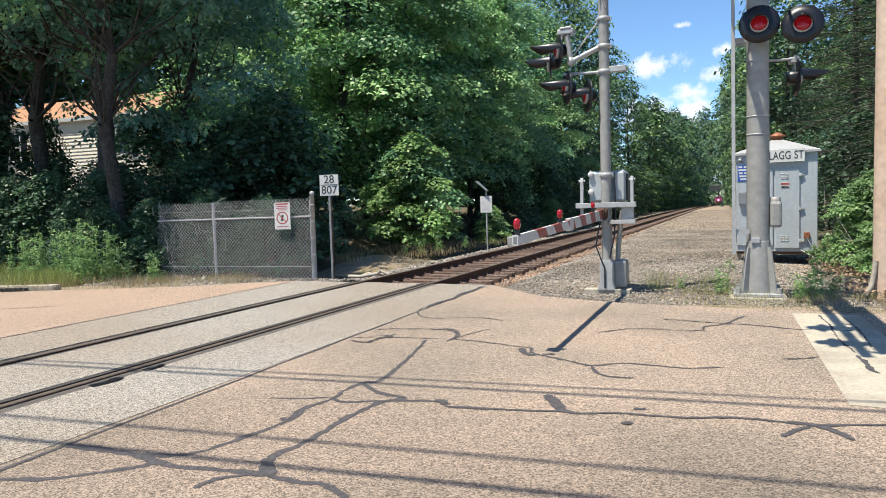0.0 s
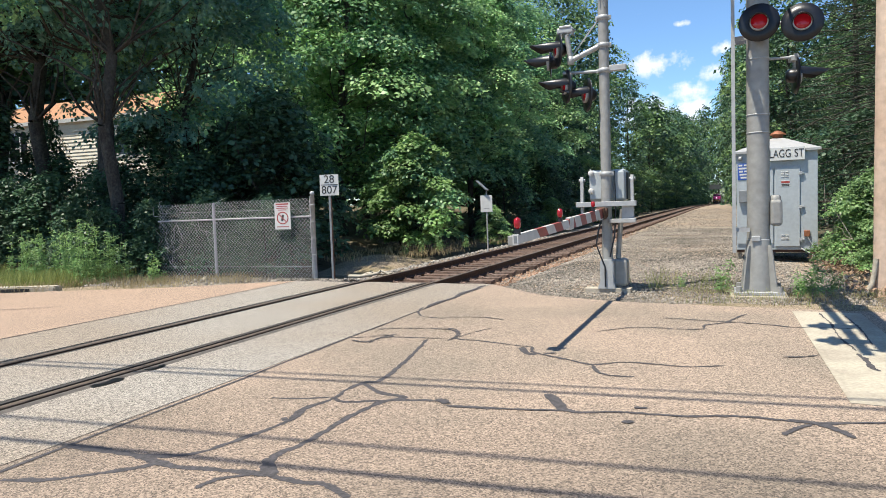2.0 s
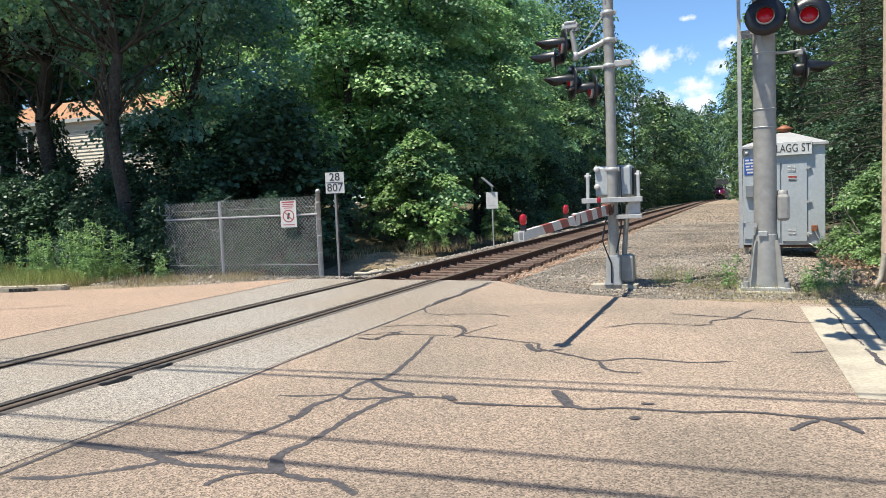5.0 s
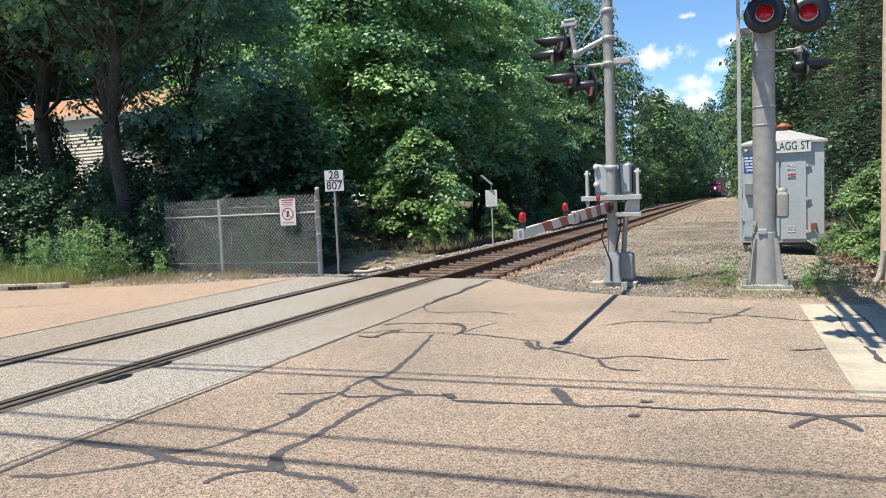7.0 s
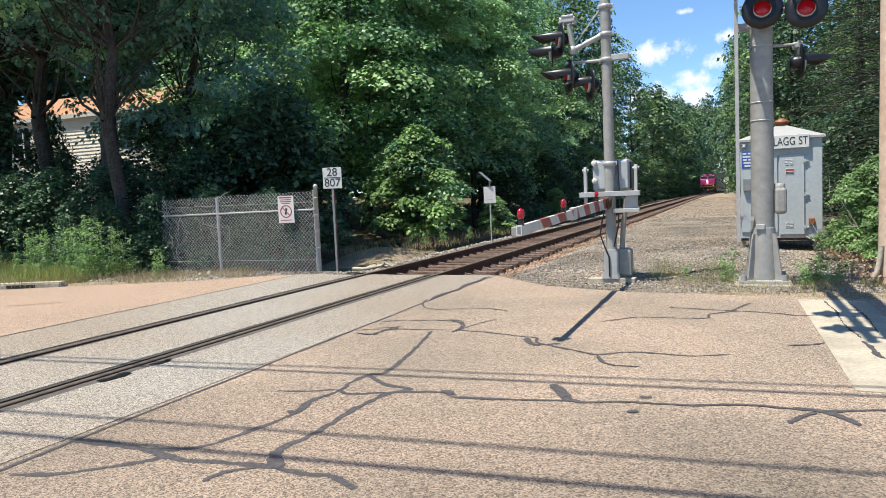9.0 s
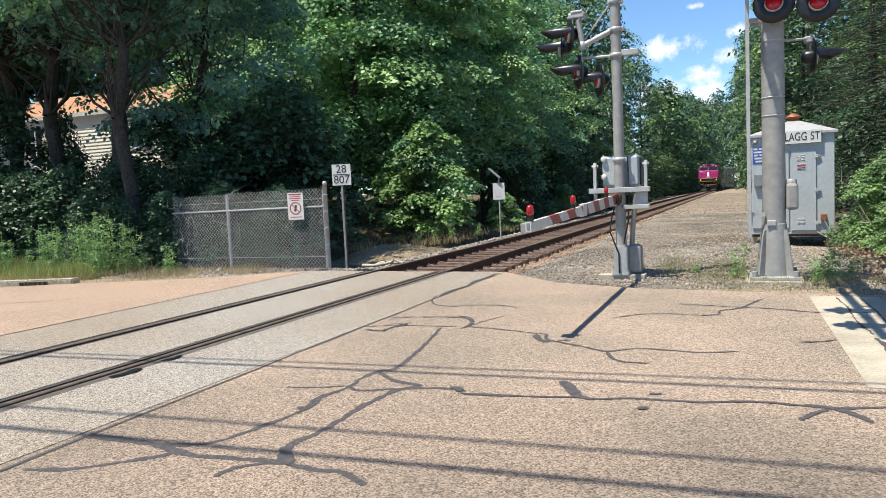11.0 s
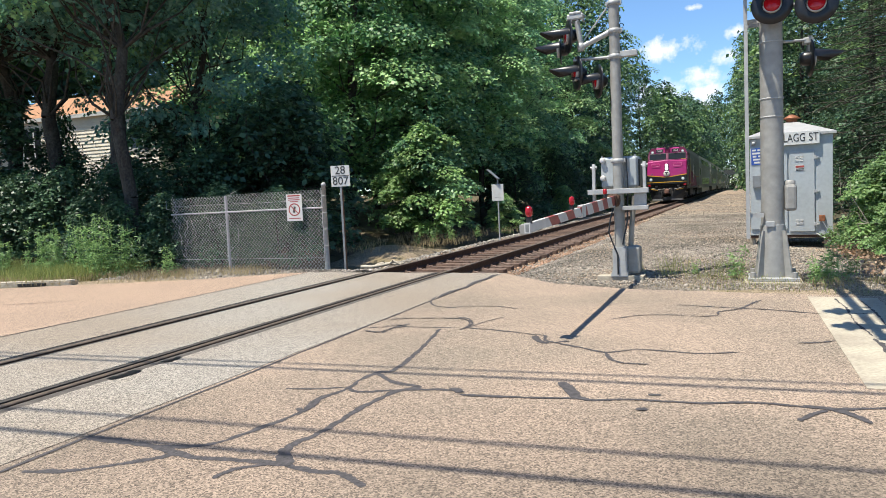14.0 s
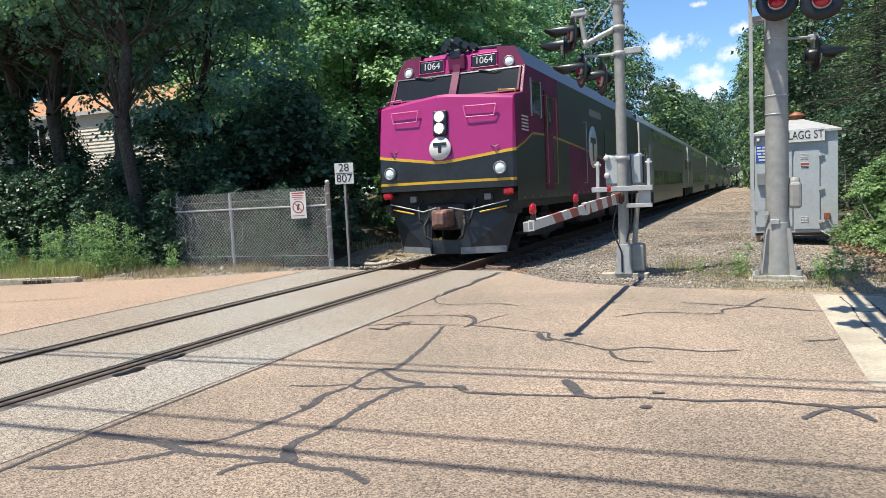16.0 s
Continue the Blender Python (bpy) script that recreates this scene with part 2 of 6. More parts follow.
def prism(outline, axis, a, b, bm=None, mi=0):
    """A closed outline of (u, v) drawn out from a to b along an axis: 'x' gives (y, z) outlines, 'y' (x, z), 'z' (x, y)."""
    bm = bm or bmesh.new()
    def at(u, v, w):
        return {"x": (w, u, v), "y": (u, w, v), "z": (u, v, w)}[axis]
    lo = [bm.verts.new(at(u, v, a)) for u, v in outline]
    hi = [bm.verts.new(at(u, v, b)) for u, v in outline]
    n = len(outline)
    faces = [bm.faces.new(lo), bm.faces.new(hi[::-1])]
    for i in range(n):
        faces.append(bm.faces.new((lo[i], hi[i], hi[(i + 1) % n], lo[(i + 1) % n])))
    for f in faces:
        f.material_index = mi
    bmesh.ops.recalc_face_normals(bm, faces=faces)
    return bm


def lathe(profile, n=20, centre=(0, 0, 0), bm=None, m=None, mi=0):
    """Spins (radius, height) pairs round z."""
    bm = bm or bmesh.new()
    m = m or Matrix.Translation(centre)
    rings = []
    for r, z in profile:
        if r < 1e-5:
            rings.append([bm.verts.new(m @ Vector((0, 0, z)))])
        else:
            rings.append([bm.verts.new(m @ Vector((r * math.cos(2 * math.pi * i / n), r * math.sin(2 * math.pi * i / n), z))) for i in range(n)])
    for a, b in zip(rings, rings[1:]):
        for i in range(n):
            j = (i + 1) % n
            vs = [a[i % len(a)], a[j % len(a)], b[j % len(b)], b[i % len(b)]]
            vs = list(dict.fromkeys(vs))
            if len(vs) > 2:
                f = bm.faces.new(vs)
                f.smooth, f.material_index = True, mi
    return bm


def mesh_from(name, verts, faces, mat, parent=None, label=""):
    me = bpy.data.meshes.new(name)
    me.from_pydata(verts, [], faces)
    me.materials.append(mat)
    me.update()
    ob = new(name, me)
    if parent is not None:
        ob.parent = parent
    if label:
        tagged(ob, label)
    return ob


def quads_mesh(name, v, mats, parent=None, index=None):
    """A mesh of loose four-cornered leaves out of an array (n, 4, 3)."""
    n = len(v)
    me = bpy.data.meshes.new(name)
    me.vertices.add(n * 4)
    me.vertices.foreach_set("co", v.reshape(-1).astype(np.float32))
    me.loops.add(n * 4)
    me.loops.foreach_set("vertex_index", np.arange(n * 4, dtype=np.int32))
    me.polygons.add(n)
    me.polygons.foreach_set("loop_start", np.arange(0, n * 4, 4, dtype=np.int32))
    me.polygons.foreach_set("loop_total", np.full(n, 4, dtype=np.int32))
    for mm in (mats if isinstance(mats, (list, tuple)) else [mats]):
        me.materials.append(mm)
    if index is not None:
        me.polygons.foreach_set("material_index", index.astype(np.int32))
    me.update()
    me.validate()
    ob = new(name, me)
    if parent is not None:
        ob.parent = parent
    return ob


def leaves(rng, centres, per, spread, size, droop=0.35, slim=0.75):
    """Leaf quads (kite shaped) scattered in flattened sprays round the centres."""
    k = len(centres)
    c = np.repeat(centres, per, axis=0)
    sp = np.repeat(spread if np.ndim(spread) else np.full(k, spread), per)
    off = rng.normal(size=(k * per, 3)) * sp[:, None] * np.array([1, 1, 0.45])
    tilt = np.repeat(rng.normal(size=(k, 2)) * 0.35, per, axis=0)
    off[:, 2] += off[:, 0] * tilt[:, 0] + off[:, 1] * tilt[:, 1]
    pos = c + off
    up = rng.normal(size=(k * per, 3)) * 0.55 + np.array([0, 0, 0.9])
    up /= np.linalg.norm(up, axis=1)[:, None]
    ang = rng.uniform(0, 2 * np.pi, k * per)
    d = np.stack([np.cos(ang), np.sin(ang), -droop * np.ones_like(ang)], 1)
    d -= up * (d * up).sum(1)[:, None]
    d /= np.linalg.norm(d, axis=1)[:, None] + 1e-9
    s = np.cross(up, d)
    L = size * rng.uniform(0.6, 1.3, k * per)[:, None]
    w = L * slim * 0.5
    return np.stack([pos, pos + d * L * 0.45 + s * w, pos + d * L, pos + d * L * 0.45 - s * w], 1)

# ---- ground, road, track ----
TRACK_X = -5.823
RAILS = (TRACK_X + 0.7525, TRACK_X - 0.7525)


def grade(y):
    """The line falls away gently in the distance."""
    return -0.0097 * (max(0.0, y - 95.0) ** 2 / 120.0 if y < 155.0 else y - 125.0)


def smooth(a, b, v):
    t = min(1.0, max(0.0, (v - a) / (b - a)))
    return t * t * (3 - 2 * t)


def land(x, y):
    """Height of the ground."""
    z = grade(min(y, 420)) - 0.13
    left = smooth(-9.5, -30, x) * 1.8 * smooth(10, 20, y)
    dip = -0.35 * smooth(-7.9, -9.6, x) * smooth(-15, -11, x) * smooth(12.5, 17, y)
    right = smooth(2.5, 14, x) * 1.4 * smooth(10, 24, y)
    bump = 0.10 * noise.noise((x * 0.4, y * 0.4, 0.0)) * smooth(10.5, 16, y) * (1 - smooth(-9.4, -8.2, x) * smooth(-1.8, -2.8, x))
    return z + left + dip + right + bump


def ground():
    xs = sorted(set([-900, -400, -200, -120, -80, -60, -50] + [x * 1.0 for x in range(-44, 26)] + [30, 40, 60, 90, 150, 400, 900]))
    ys = sorted(set([-600, -200, -80, -40, -20] + [y * 1.0 for y in range(-10, 60)] + list(range(60, 460, 8)) + [520, 700, 1100, 2000]))
    def sheet(x, y):
        under_bed = -9.2 < x < (1.6 if y < 20 else -0.9) and y > 9.5
        return land(x, y) - (0.5 if under_bed else 0.0)
    v = [(x, y, sheet(x, y)) for y in ys for x in xs]
    w = len(xs)
    f = [(j * w + i, j * w + i + 1, (j + 1) * w + i + 1, (j + 1) * w + i) for j in range(len(ys) - 1) for i in range(w - 1)]
    ob = mesh_from("ground", v, f, DIRT)
    for p in ob.data.polygons:
        p.use_smooth = True
    return tagged(ob, "dry earth with leaf litter under the trees", "ground", kind="structure")


ground()

EDGE = [(-70, 3.2), (-40, 6.0), (-20, 7.2), (-15.5, 8.0), (-13.4, 8.75), (-12.3, 9.25), (-10.3, 10.05), (-9.2, 10.75), (-8.4, 11.3), (-8.0, 11.5), (-3.9, 11.4),
        (-3.2, 10.75), (-2.6, 10.1), (-1.55, 9.68), (-0.3, 9.4), (0.6, 9.38), (1.7, 9.2), (4, 9.3), (15, 10.2), (40, 12.5), (70, 15)]


def edge_y(x):
    for (x0, y0), (x1, y1) in zip(EDGE, EDGE[1:]):
        if x0 <= x <= x1:
            return y0 + (y1 - y0) * (x - x0) / (x1 - x0)


def road_piece(name, x0, x1, mat, label, step=0.25, top=0.0):
    """A slab of road between two lines along the track, out to the ragged far verge."""
    n = max(2, int((x1 - x0) / step)) if x1 - x0 < 30 else 60
    bm = bmesh.new()
    far, near = [], []
    for i in range(n + 1):
        x = x0 + (x1 - x0) * i / n
        y = edge_y(x) + 0.09 * noise.noise((x * 2.3, 1.7, 0)) + 0.05 * noise.noise((x * 7.1, 4.2, 0))
        far.append((x, y))
    near = [(x1, -9.0), (x0, -9.0)]
    prism(far + near, "z", -0.25, top, bm)
    return tagged(part(name, bm, mat), label, "road", kind="structure")


road_piece("road_east", -3.86, 70, ASPHALT, "worn reddish asphalt road with sealed cracks")
road_piece("road_west", -70, -8.02, ASPHALT_WEST, "worn reddish asphalt road beyond the track")
road_piece("road_crossing_east", RAILS[0] + 0.19, -3.872, ASPHALT_GREY, "greyer asphalt apron beside the rail")
road_piece("road_crossing_middle", RAILS[1] + 0.17, RAILS[0] - 0.17, ASPHALT_GREY, "greyer asphalt between the rails")
road_piece("road_crossing_west", -8.01, RAILS[1] - 0.15, ASPHALT_GREY, "greyer asphalt apron beyond the far rail")


def seam(x0, y0, x1, y1, w, name="road_seam"):
    bm = bmesh.new()
    n = 26
    rows = []
    for i in range(n + 1):
        t = i / n
        x, y = x0 + (x1 - x0) * t, y0 + (y1 - y0) * t
        k = 0.025 * noise.noise((y * 1.3, x, 0))
        ww = w * (0.7 + 0.5 * abs(noise.noise((y * 2.1, 3, 0))) * 2)
        rows.append((bm.verts.new((x + k - ww / 2, y, 0.004)), bm.verts.new((x + k + ww / 2, y, 0.004))))
    for a, b in zip(rows, rows[1:]):
        bm.faces.new((a[0], a[1], b[1], b[0]))
    return tagged(part(name, bm, TAR), "dark sealed seam along the crossing", "road seam", kind="structure")


seam(-3.62, -6, -3.92, 11.2, 0.032)
seam(-7.93, -6, -8.0, 11.3, 0.03)


TAR_COUNT = [0]


def tar_ribbon(points, w, ends=0.6, mat=None):
    """A hand-poured line of tar over a crack: a smooth curve through the points, of uneven width."""
    TAR_COUNT[0] += 1
    lift = 0.0016 + 0.00016 * TAR_COUNT[0]
    pts = [Vector((x, y, 0)) for x, y in points]
    fine = []
    for i in range(len(pts) - 1):
        a, b, c, d = pts[max(0, i - 1)], pts[i], pts[i + 1], pts[min(len(pts) - 1, i + 2)]
        for k in range(14):
            t = k / 14
            fine.append(0.5 * ((2 * b) + (c - a) * t + (2 * a - 5 * b + 4 * c - d) * t * t + (3 * b - a - 3 * c + d) * t ** 3))
    fine.append(pts[-1])
    bm = bmesh.new()
    rows, n = [], len(fine)
    for i, q in enumerate(fine):
        d = (fine[min(n - 1, i + 1)] - fine[max(0, i - 1)]).normalized()
        s = Vector((-d.y, d.x, 0))
        e = min(1.0, (min(i, n - 1 - i) + 1) / 6) ** ends
        ww = w * e * (0.75 + 0.6 * abs(noise.noise((q.x * 3.1, q.y * 3.1, w)) * 1.5))
        ww *= 0.82
        j = s * (0.014 * noise.noise((q.x * 11, q.y * 11, 2)) + 0.012 * noise.noise((q.x * 43, q.y * 43, 4)))
        k = s * (0.014 * noise.noise((q.x * 11, q.y * 11, 7)) + 0.012 * noise.noise((q.x * 43, q.y * 43, 9)))
        rows.append((bm.verts.new(q + s * ww / 2 + k + Vector((0, 0, lift))), bm.verts.new(q - s * ww / 2 + j + Vector((0, 0, lift)))))
    for a, b in zip(rows, rows[1:]):
        bm.faces.new((a[1], b[1], b[0], a[0]))
    bmesh.ops.recalc_face_normals(bm, faces=bm.faces)
    return tagged(part("tar_line", bm, mat or TAR), "dark tar sealing a crack in the asphalt", "tar line", "sealed cracks", "structure")


tar_ribbon([(-3.65, 2.43), (-3.39, 2.52), (-3.24, 2.64), (-3.10, 2.76), (-3.01, 2.87)], 0.06)
tar_ribbon([(-3.80, 2.95), (-3.53, 2.96), (-3.18, 2.94), (-2.91, 2.88), (-2.62, 2.91), (-2.31, 2.94), (-2.12, 2.91), (-1.92, 2.92), (-1.80, 2.87), (-1.72, 2.82)], 0.075)
tar_ribbon([(-3.77, 2.92), (-3.38, 2.94), (-3.07, 2.98), (-2.89, 3.10), (-2.83, 3.29), (-2.76, 3.57), (-2.74, 3.79), (-2.79, 4.04), (-2.73, 4.31), (-2.76, 4.58), (-2.72, 4.80), (-2.64, 4.92), (-2.73, 5.52), (-2.83, 6.00), (-2.96, 6.55)], 0.055)
tar_ribbon([(-3.20, 4.20), (-2.96, 4.25), (-2.76, 4.35)], 0.035)
tar_ribbon([(-2.73, 4.76), (-2.45, 4.55), (-2.23, 4.49), (-2.33, 4.33), (-2.38, 3.98), (-2.38, 3.65), (-2.38, 3.40), (-2.42, 3.19), (-2.29, 2.96)], 0.07)
tar_ribbon([(-2.76, 4.35), (-2.61, 4.26), (-2.40, 4.34), (-2.19, 4.42), (-2.00, 4.46), (-1.84, 4.44)], 0.05)
tar_ribbon([(-2.53, 2.67), (-2.51, 2.79), (-2.40, 2.90), (-2.31, 2.94)], 0.05)
tar_ribbon([(-3.82, 6.45), (-3.51, 6.57), (-2.80, 6.63)], 0.04)
tar_ribbon([(-3.30, 7.84), (-3.62, 7.92), (-3.84, 8.25), (-3.96, 8.68)], 0.035)
tar_ribbon([(-3.48, 6.22), (-3.49, 6.53), (-3.42, 6.77)], 0.04)
tar_ribbon([(-2.81, 3.81), (-2.74, 3.79), (-2.79, 4.04)], 0.07)
tar_ribbon([(-2.43, 3.15), (-2.35, 3.03), (-2.25, 2.93)], 0.1)
tar_ribbon([(-3.05, 7.22), (-2.87, 7.14), (-2.72, 6.87), (-2.69, 6.66), (-2.37, 6.59), (-1.92, 6.45), (-1.79, 6.41), (-1.72, 6.20), (-1.53, 6.08), (-1.33, 5.97), (-1.10, 5.84), (-0.87, 5.99), (-0.59, 5.98), (-0.34, 5.95), (-0.05, 6.07)], 0.04)
tar_ribbon([(-1.10, 5.81), (-0.99, 5.57), (-0.86, 5.50), (-0.71, 5.52)], 0.035)
tar_ribbon([(-2.69, 6.66), (-2.61, 7.03), (-2.49, 7.34)], 0.03)
tar_ribbon([(-1.88, 6.39), (-1.79, 6.18), (-1.67, 6.09)], 0.09)
tar_ribbon([(-1.61, 6.12), (-1.57, 6.17), (-1.52, 6.22)], 0.07)
tar_ribbon([(-1.86, 4.37), (-1.59, 4.40), (-1.33, 4.43), (-1.08, 4.48), (-0.93, 4.48), (-0.71, 4.55), (-0.45, 4.57), (-0.24, 4.59), (-0.02, 4.66), (0.20, 4.67), (0.35, 4.65), (0.52, 4.66), (0.68, 4.72), (0.89, 4.78)], 0.045)
tar_ribbon([(-1.25, 4.85), (-1.16, 4.72), (-1.06, 4.52), (-0.97, 4.49)], 0.1)
tar_ribbon([(0.31, 4.68), (0.47, 4.65), (0.58, 4.54), (0.64, 4.42)], 0.07)
tar_ribbon([(0.43, 4.62), (0.34, 4.50), (0.27, 4.37)], 0.05)
tar_ribbon([(-0.75, 8.35), (-0.47, 8.30), (-0.22, 8.23), (0.01, 8.20), (0.35, 8.11), (0.60, 8.00), (0.92, 8.01), (1.22, 8.01)], 0.035)
tar_ribbon([(-0.07, 8.14), (0.09, 8.64), (0.16, 8.77)], 0.045)
tar_ribbon([(-0.27, 7.74), (-0.26, 7.97), (0.01, 8.20)], 0.03)
tar_ribbon([(-1.34, 7.33), (-1.06, 7.62), (-0.75, 7.69), (-0.44, 7.65), (-0.25, 7.74)], 0.03)
tar_ribbon([(0.39, 6.50), (0.58, 6.56), (0.69, 6.66)], 0.03)
tar_ribbon([(-3.33, 7.89), (-2.86, 7.99), (-2.52, 7.86)], 0.03)
tar_ribbon([(-0.61, 4.69), (-0.57, 4.68), (-0.53, 4.70)], 0.05)
tar_ribbon([(-0.64, 4.37), (-0.61, 4.36), (-0.58, 4.38)], 0.05)
tar_ribbon([(-1.98, 4.48), (-1.91, 4.48), (-1.87, 4.41)], 0.08)
tar_ribbon([(0.99, 6.78), (1.02, 6.53), (1.02, 6.23), (1.06, 6.14)], 0.06)
tar_ribbon([(-3.77, 6.97), (-3.54, 7.07), (-3.23, 7.12), (-2.96, 7.12), (-2.79, 6.97), (-2.71, 6.73), (-2.72, 6.53)], 0.035)
tar_ribbon([(-3.73, 6.31), (-3.53, 6.27), (-3.50, 6.47), (-3.39, 6.61), (-3.55, 6.65), (-3.63, 6.57)], 0.035)

tar_ribbon([(0.93, 9.0), (0.97, 8.3), (0.95, 7.6), (1.0, 6.9)], 0.028)
tar_ribbon([(1.16, 9.0), (1.20, 8.0), (1.17, 7.2)], 0.02)
tar_ribbon([(-11.3, 6.75), (-10.8, 7.15), (-10.35, 7.35), (-9.8, 7.75)], 0.03)
tar_ribbon([(-10.6, 5.9), (-10.2, 6.25), (-9.8, 6.45)], 0.025)
tar_ribbon([(-3.88, 8.6), (-3.93, 9.1), (-3.86, 9.6), (-3.95, 10.1), (-3.90, 10.6), (-3.96, 11.1)], 0.085)

# broken asphalt beside the near rail
tar_ribbon([(-4.905, 4.05), (-4.86, 4.14), (-4.86, 4.26), (-4.905, 4.35)], 0.12, mat=BLACK)
tar_ribbon([(-4.905, 4.62), (-4.87, 4.70), (-4.87, 4.78), (-4.905, 4.86)], 0.09, mat=BLACK)


def stop_line():
    bm = bmesh.new()
    prism([(0.66, 9.12), (0.72, 5.17), (1.42, 5.10), (1.36, 9.05)], "z", 0.001, 0.005, bm)
    return tagged(part("stop_line", bm, PAINT_ROAD), "worn white painted stop line on the asphalt", "road marking", kind="structure")


stop_line()


def sweep_rail(x, name, parent, prof, mat, y0=-60, y1=420):
    ys = [y0, 95] + list(range(105, y1 + 1, 15))
    bm = bmesh.new()
    rings = [[bm.verts.new((x + u, y, v + grade(y))) for u, v in prof] for y in ys]
    n = len(prof)
    for a, b in zip(rings, rings[1:]):
        for i in range(n):
            bm.faces.new((a[i], a[(i + 1) % n], b[(i + 1) % n], b[i]))
    bm.faces.new(rings[0])
    bm.faces.new(rings[-1][::-1])
    bmesh.ops.recalc_face_normals(bm, faces=bm.faces)
    return part(name, bm, mat, parent)


RAIL_FOOT = [(-0.07, -0.155), (0.07, -0.155), (0.07, -0.145), (0.012, -0.125), (0.012, -0.045), (0.034, -0.035), (0.034, -0.006), (-0.034, -0.006),
             (-0.034, -0.035), (-0.012, -0.045), (-0.012, -0.125), (-0.07, -0.145)]
RAIL_CAP = [(-0.033, -0.006), (0.033, -0.006), (0.033, 0.0), (0.024, 0.006), (-0.024, 0.006), (-0.033, 0.0)]


def track():
    t = empty("railway_track", pose(0, 0, 0), "single railway track of rusty rails on wooden ties", "railway track", kind="structure")
    for x in RAILS:
        r = sweep_rail(x, "rail", t, RAIL_FOOT, RUST)
        sweep_rail(x, "rail_head", r, RAIL_CAP, RAIL_TOP)
        for side in (-1, 1):
            a, b = sorted((x + side * 0.04, x + side * (0.19 if x > TRACK_X else 0.15)))
            inner = (side > 0) == (x < TRACK_X)
            bm = bmesh.new()
            if inner:
                g = x + side * 0.105
                lo, hi = sorted((x + side * 0.04, g))
                add_box(bm, lo, -9, -0.2, hi, 11.5, -0.045)
                lo, hi = sorted((g, x + side * 0.17))
                add_box(bm, lo, -9, -0.2, hi, 11.5, -0.004)
            else:
                add_box(bm, a, -9, -0.2, b, 11.5, -0.012)
            part("rubber_strip", bm, RUBBER if inner else RUBBER_WORN, t)
    rng = np.random.default_rng(4)
    tie_me = None
    y = 11.75
    plate_ys = []
    while y < 150:
        plate_ys.append(y)
        m = pose(TRACK_X + rng.uniform(-0.06, 0.06), y, grade(y) - 0.265, 0, 0, rng.uniform(-1.2, 1.2))
        if tie_me is None:
            ob = part("tie", box(-1.3, -0.115, -0.08, 1.3, 0.115, 0.105, 0.012), TIE, t, m=m)
            tie_me = ob.data
        else:
            ob = new("tie", tie_me)
            ob.parent = t
            ob.matrix_basis = m
        y += 0.53 + rng.uniform(-0.03, 0.03)
    bm = bmesh.new()
    while y < 400:
        add_box(bm, TRACK_X - 1.3, y - 0.11, grade(y) - 0.36, TRACK_X + 1.3, y + 0.11, grade(y) - 0.16)
        y += 1.06
    tagged(part("far_ties", bm, TIE, t), kind="stuff")
    # tie plates with spikes
    pm = None
    for yy in plate_ys[:64]:
        for x in RAILS:
            if pm is None:
                b = bmesh.new()
                add_box(b, -0.17, -0.09, 0, 0.17, 0.09, 0.012)
                for sx in (-0.09, 0.09):
                    add_box(b, sx - 0.012, -0.05, 0.01, sx + 0.012, -0.02, 0.045)
                ob = part("tie_plate", b, PLATE_RUST, t, m=pose(x, yy, -0.158))
                pm = ob.data
            else:
                ob = new("tie_plate", pm)
                ob.parent = t
                ob.matrix_basis = pose(x, yy, -0.158)


track()


def soil_strip(name, x0, x1, deep, mat, label):
    """A strip of verge soil, level with the road at its edge and ragged behind."""
    n, rows = int((x1 - x0) / 0.15), 12
    v = []
    for i in range(n + 1):
        x = x0 + (x1 - x0) * i / n
        d = deep * (0.75 + 0.5 * noise.noise((x * 0.9, 2.0, 8.0))) * min(1.0, 4 * min(i / n, 1 - i / n) + 0.1)
        for j in range(rows + 1):
            q = j / rows
            y = edge_y(x) - 0.12 + d * q
            v.append((x, y, -0.012 - 0.22 * q ** 6 + 0.012 * noise.noise((x * 3, y * 3, 1))))
    w = rows + 1
    f = [(i * w + j, (i + 1) * w + j, (i + 1) * w + j + 1, i * w + j + 1) for i in range(n) for j in range(rows)]
    ob = mesh_from(name, v, f, mat)
    for p in ob.data.polygons:
        p.use_smooth = True
    tagged(ob, label, "verge", kind="structure")


soil_strip("verge_west", -20.0, -7.9, 2.6, SOIL_SHOULDER, "sandy verge between road and fence")
soil_strip("verge_east", -1.1, 6.0, 1.7, SOIL_SHOULDER, "trampled brown soil at the road's edge")


def ballast_height(x, y):
    u = x - TRACK_X
    if -1.4 < u < 1.4:
        return -0.27
    if u >= 1.4:
        return -0.27 + 0.19 * smooth(1.4, 2.5, u) - 0.10 * smooth(5.5, 7.5, u)
    return -0.27 + 0.06 * smooth(-1.4, -1.7, u) - 0.3 * smooth(-1.8, -3.4, u)


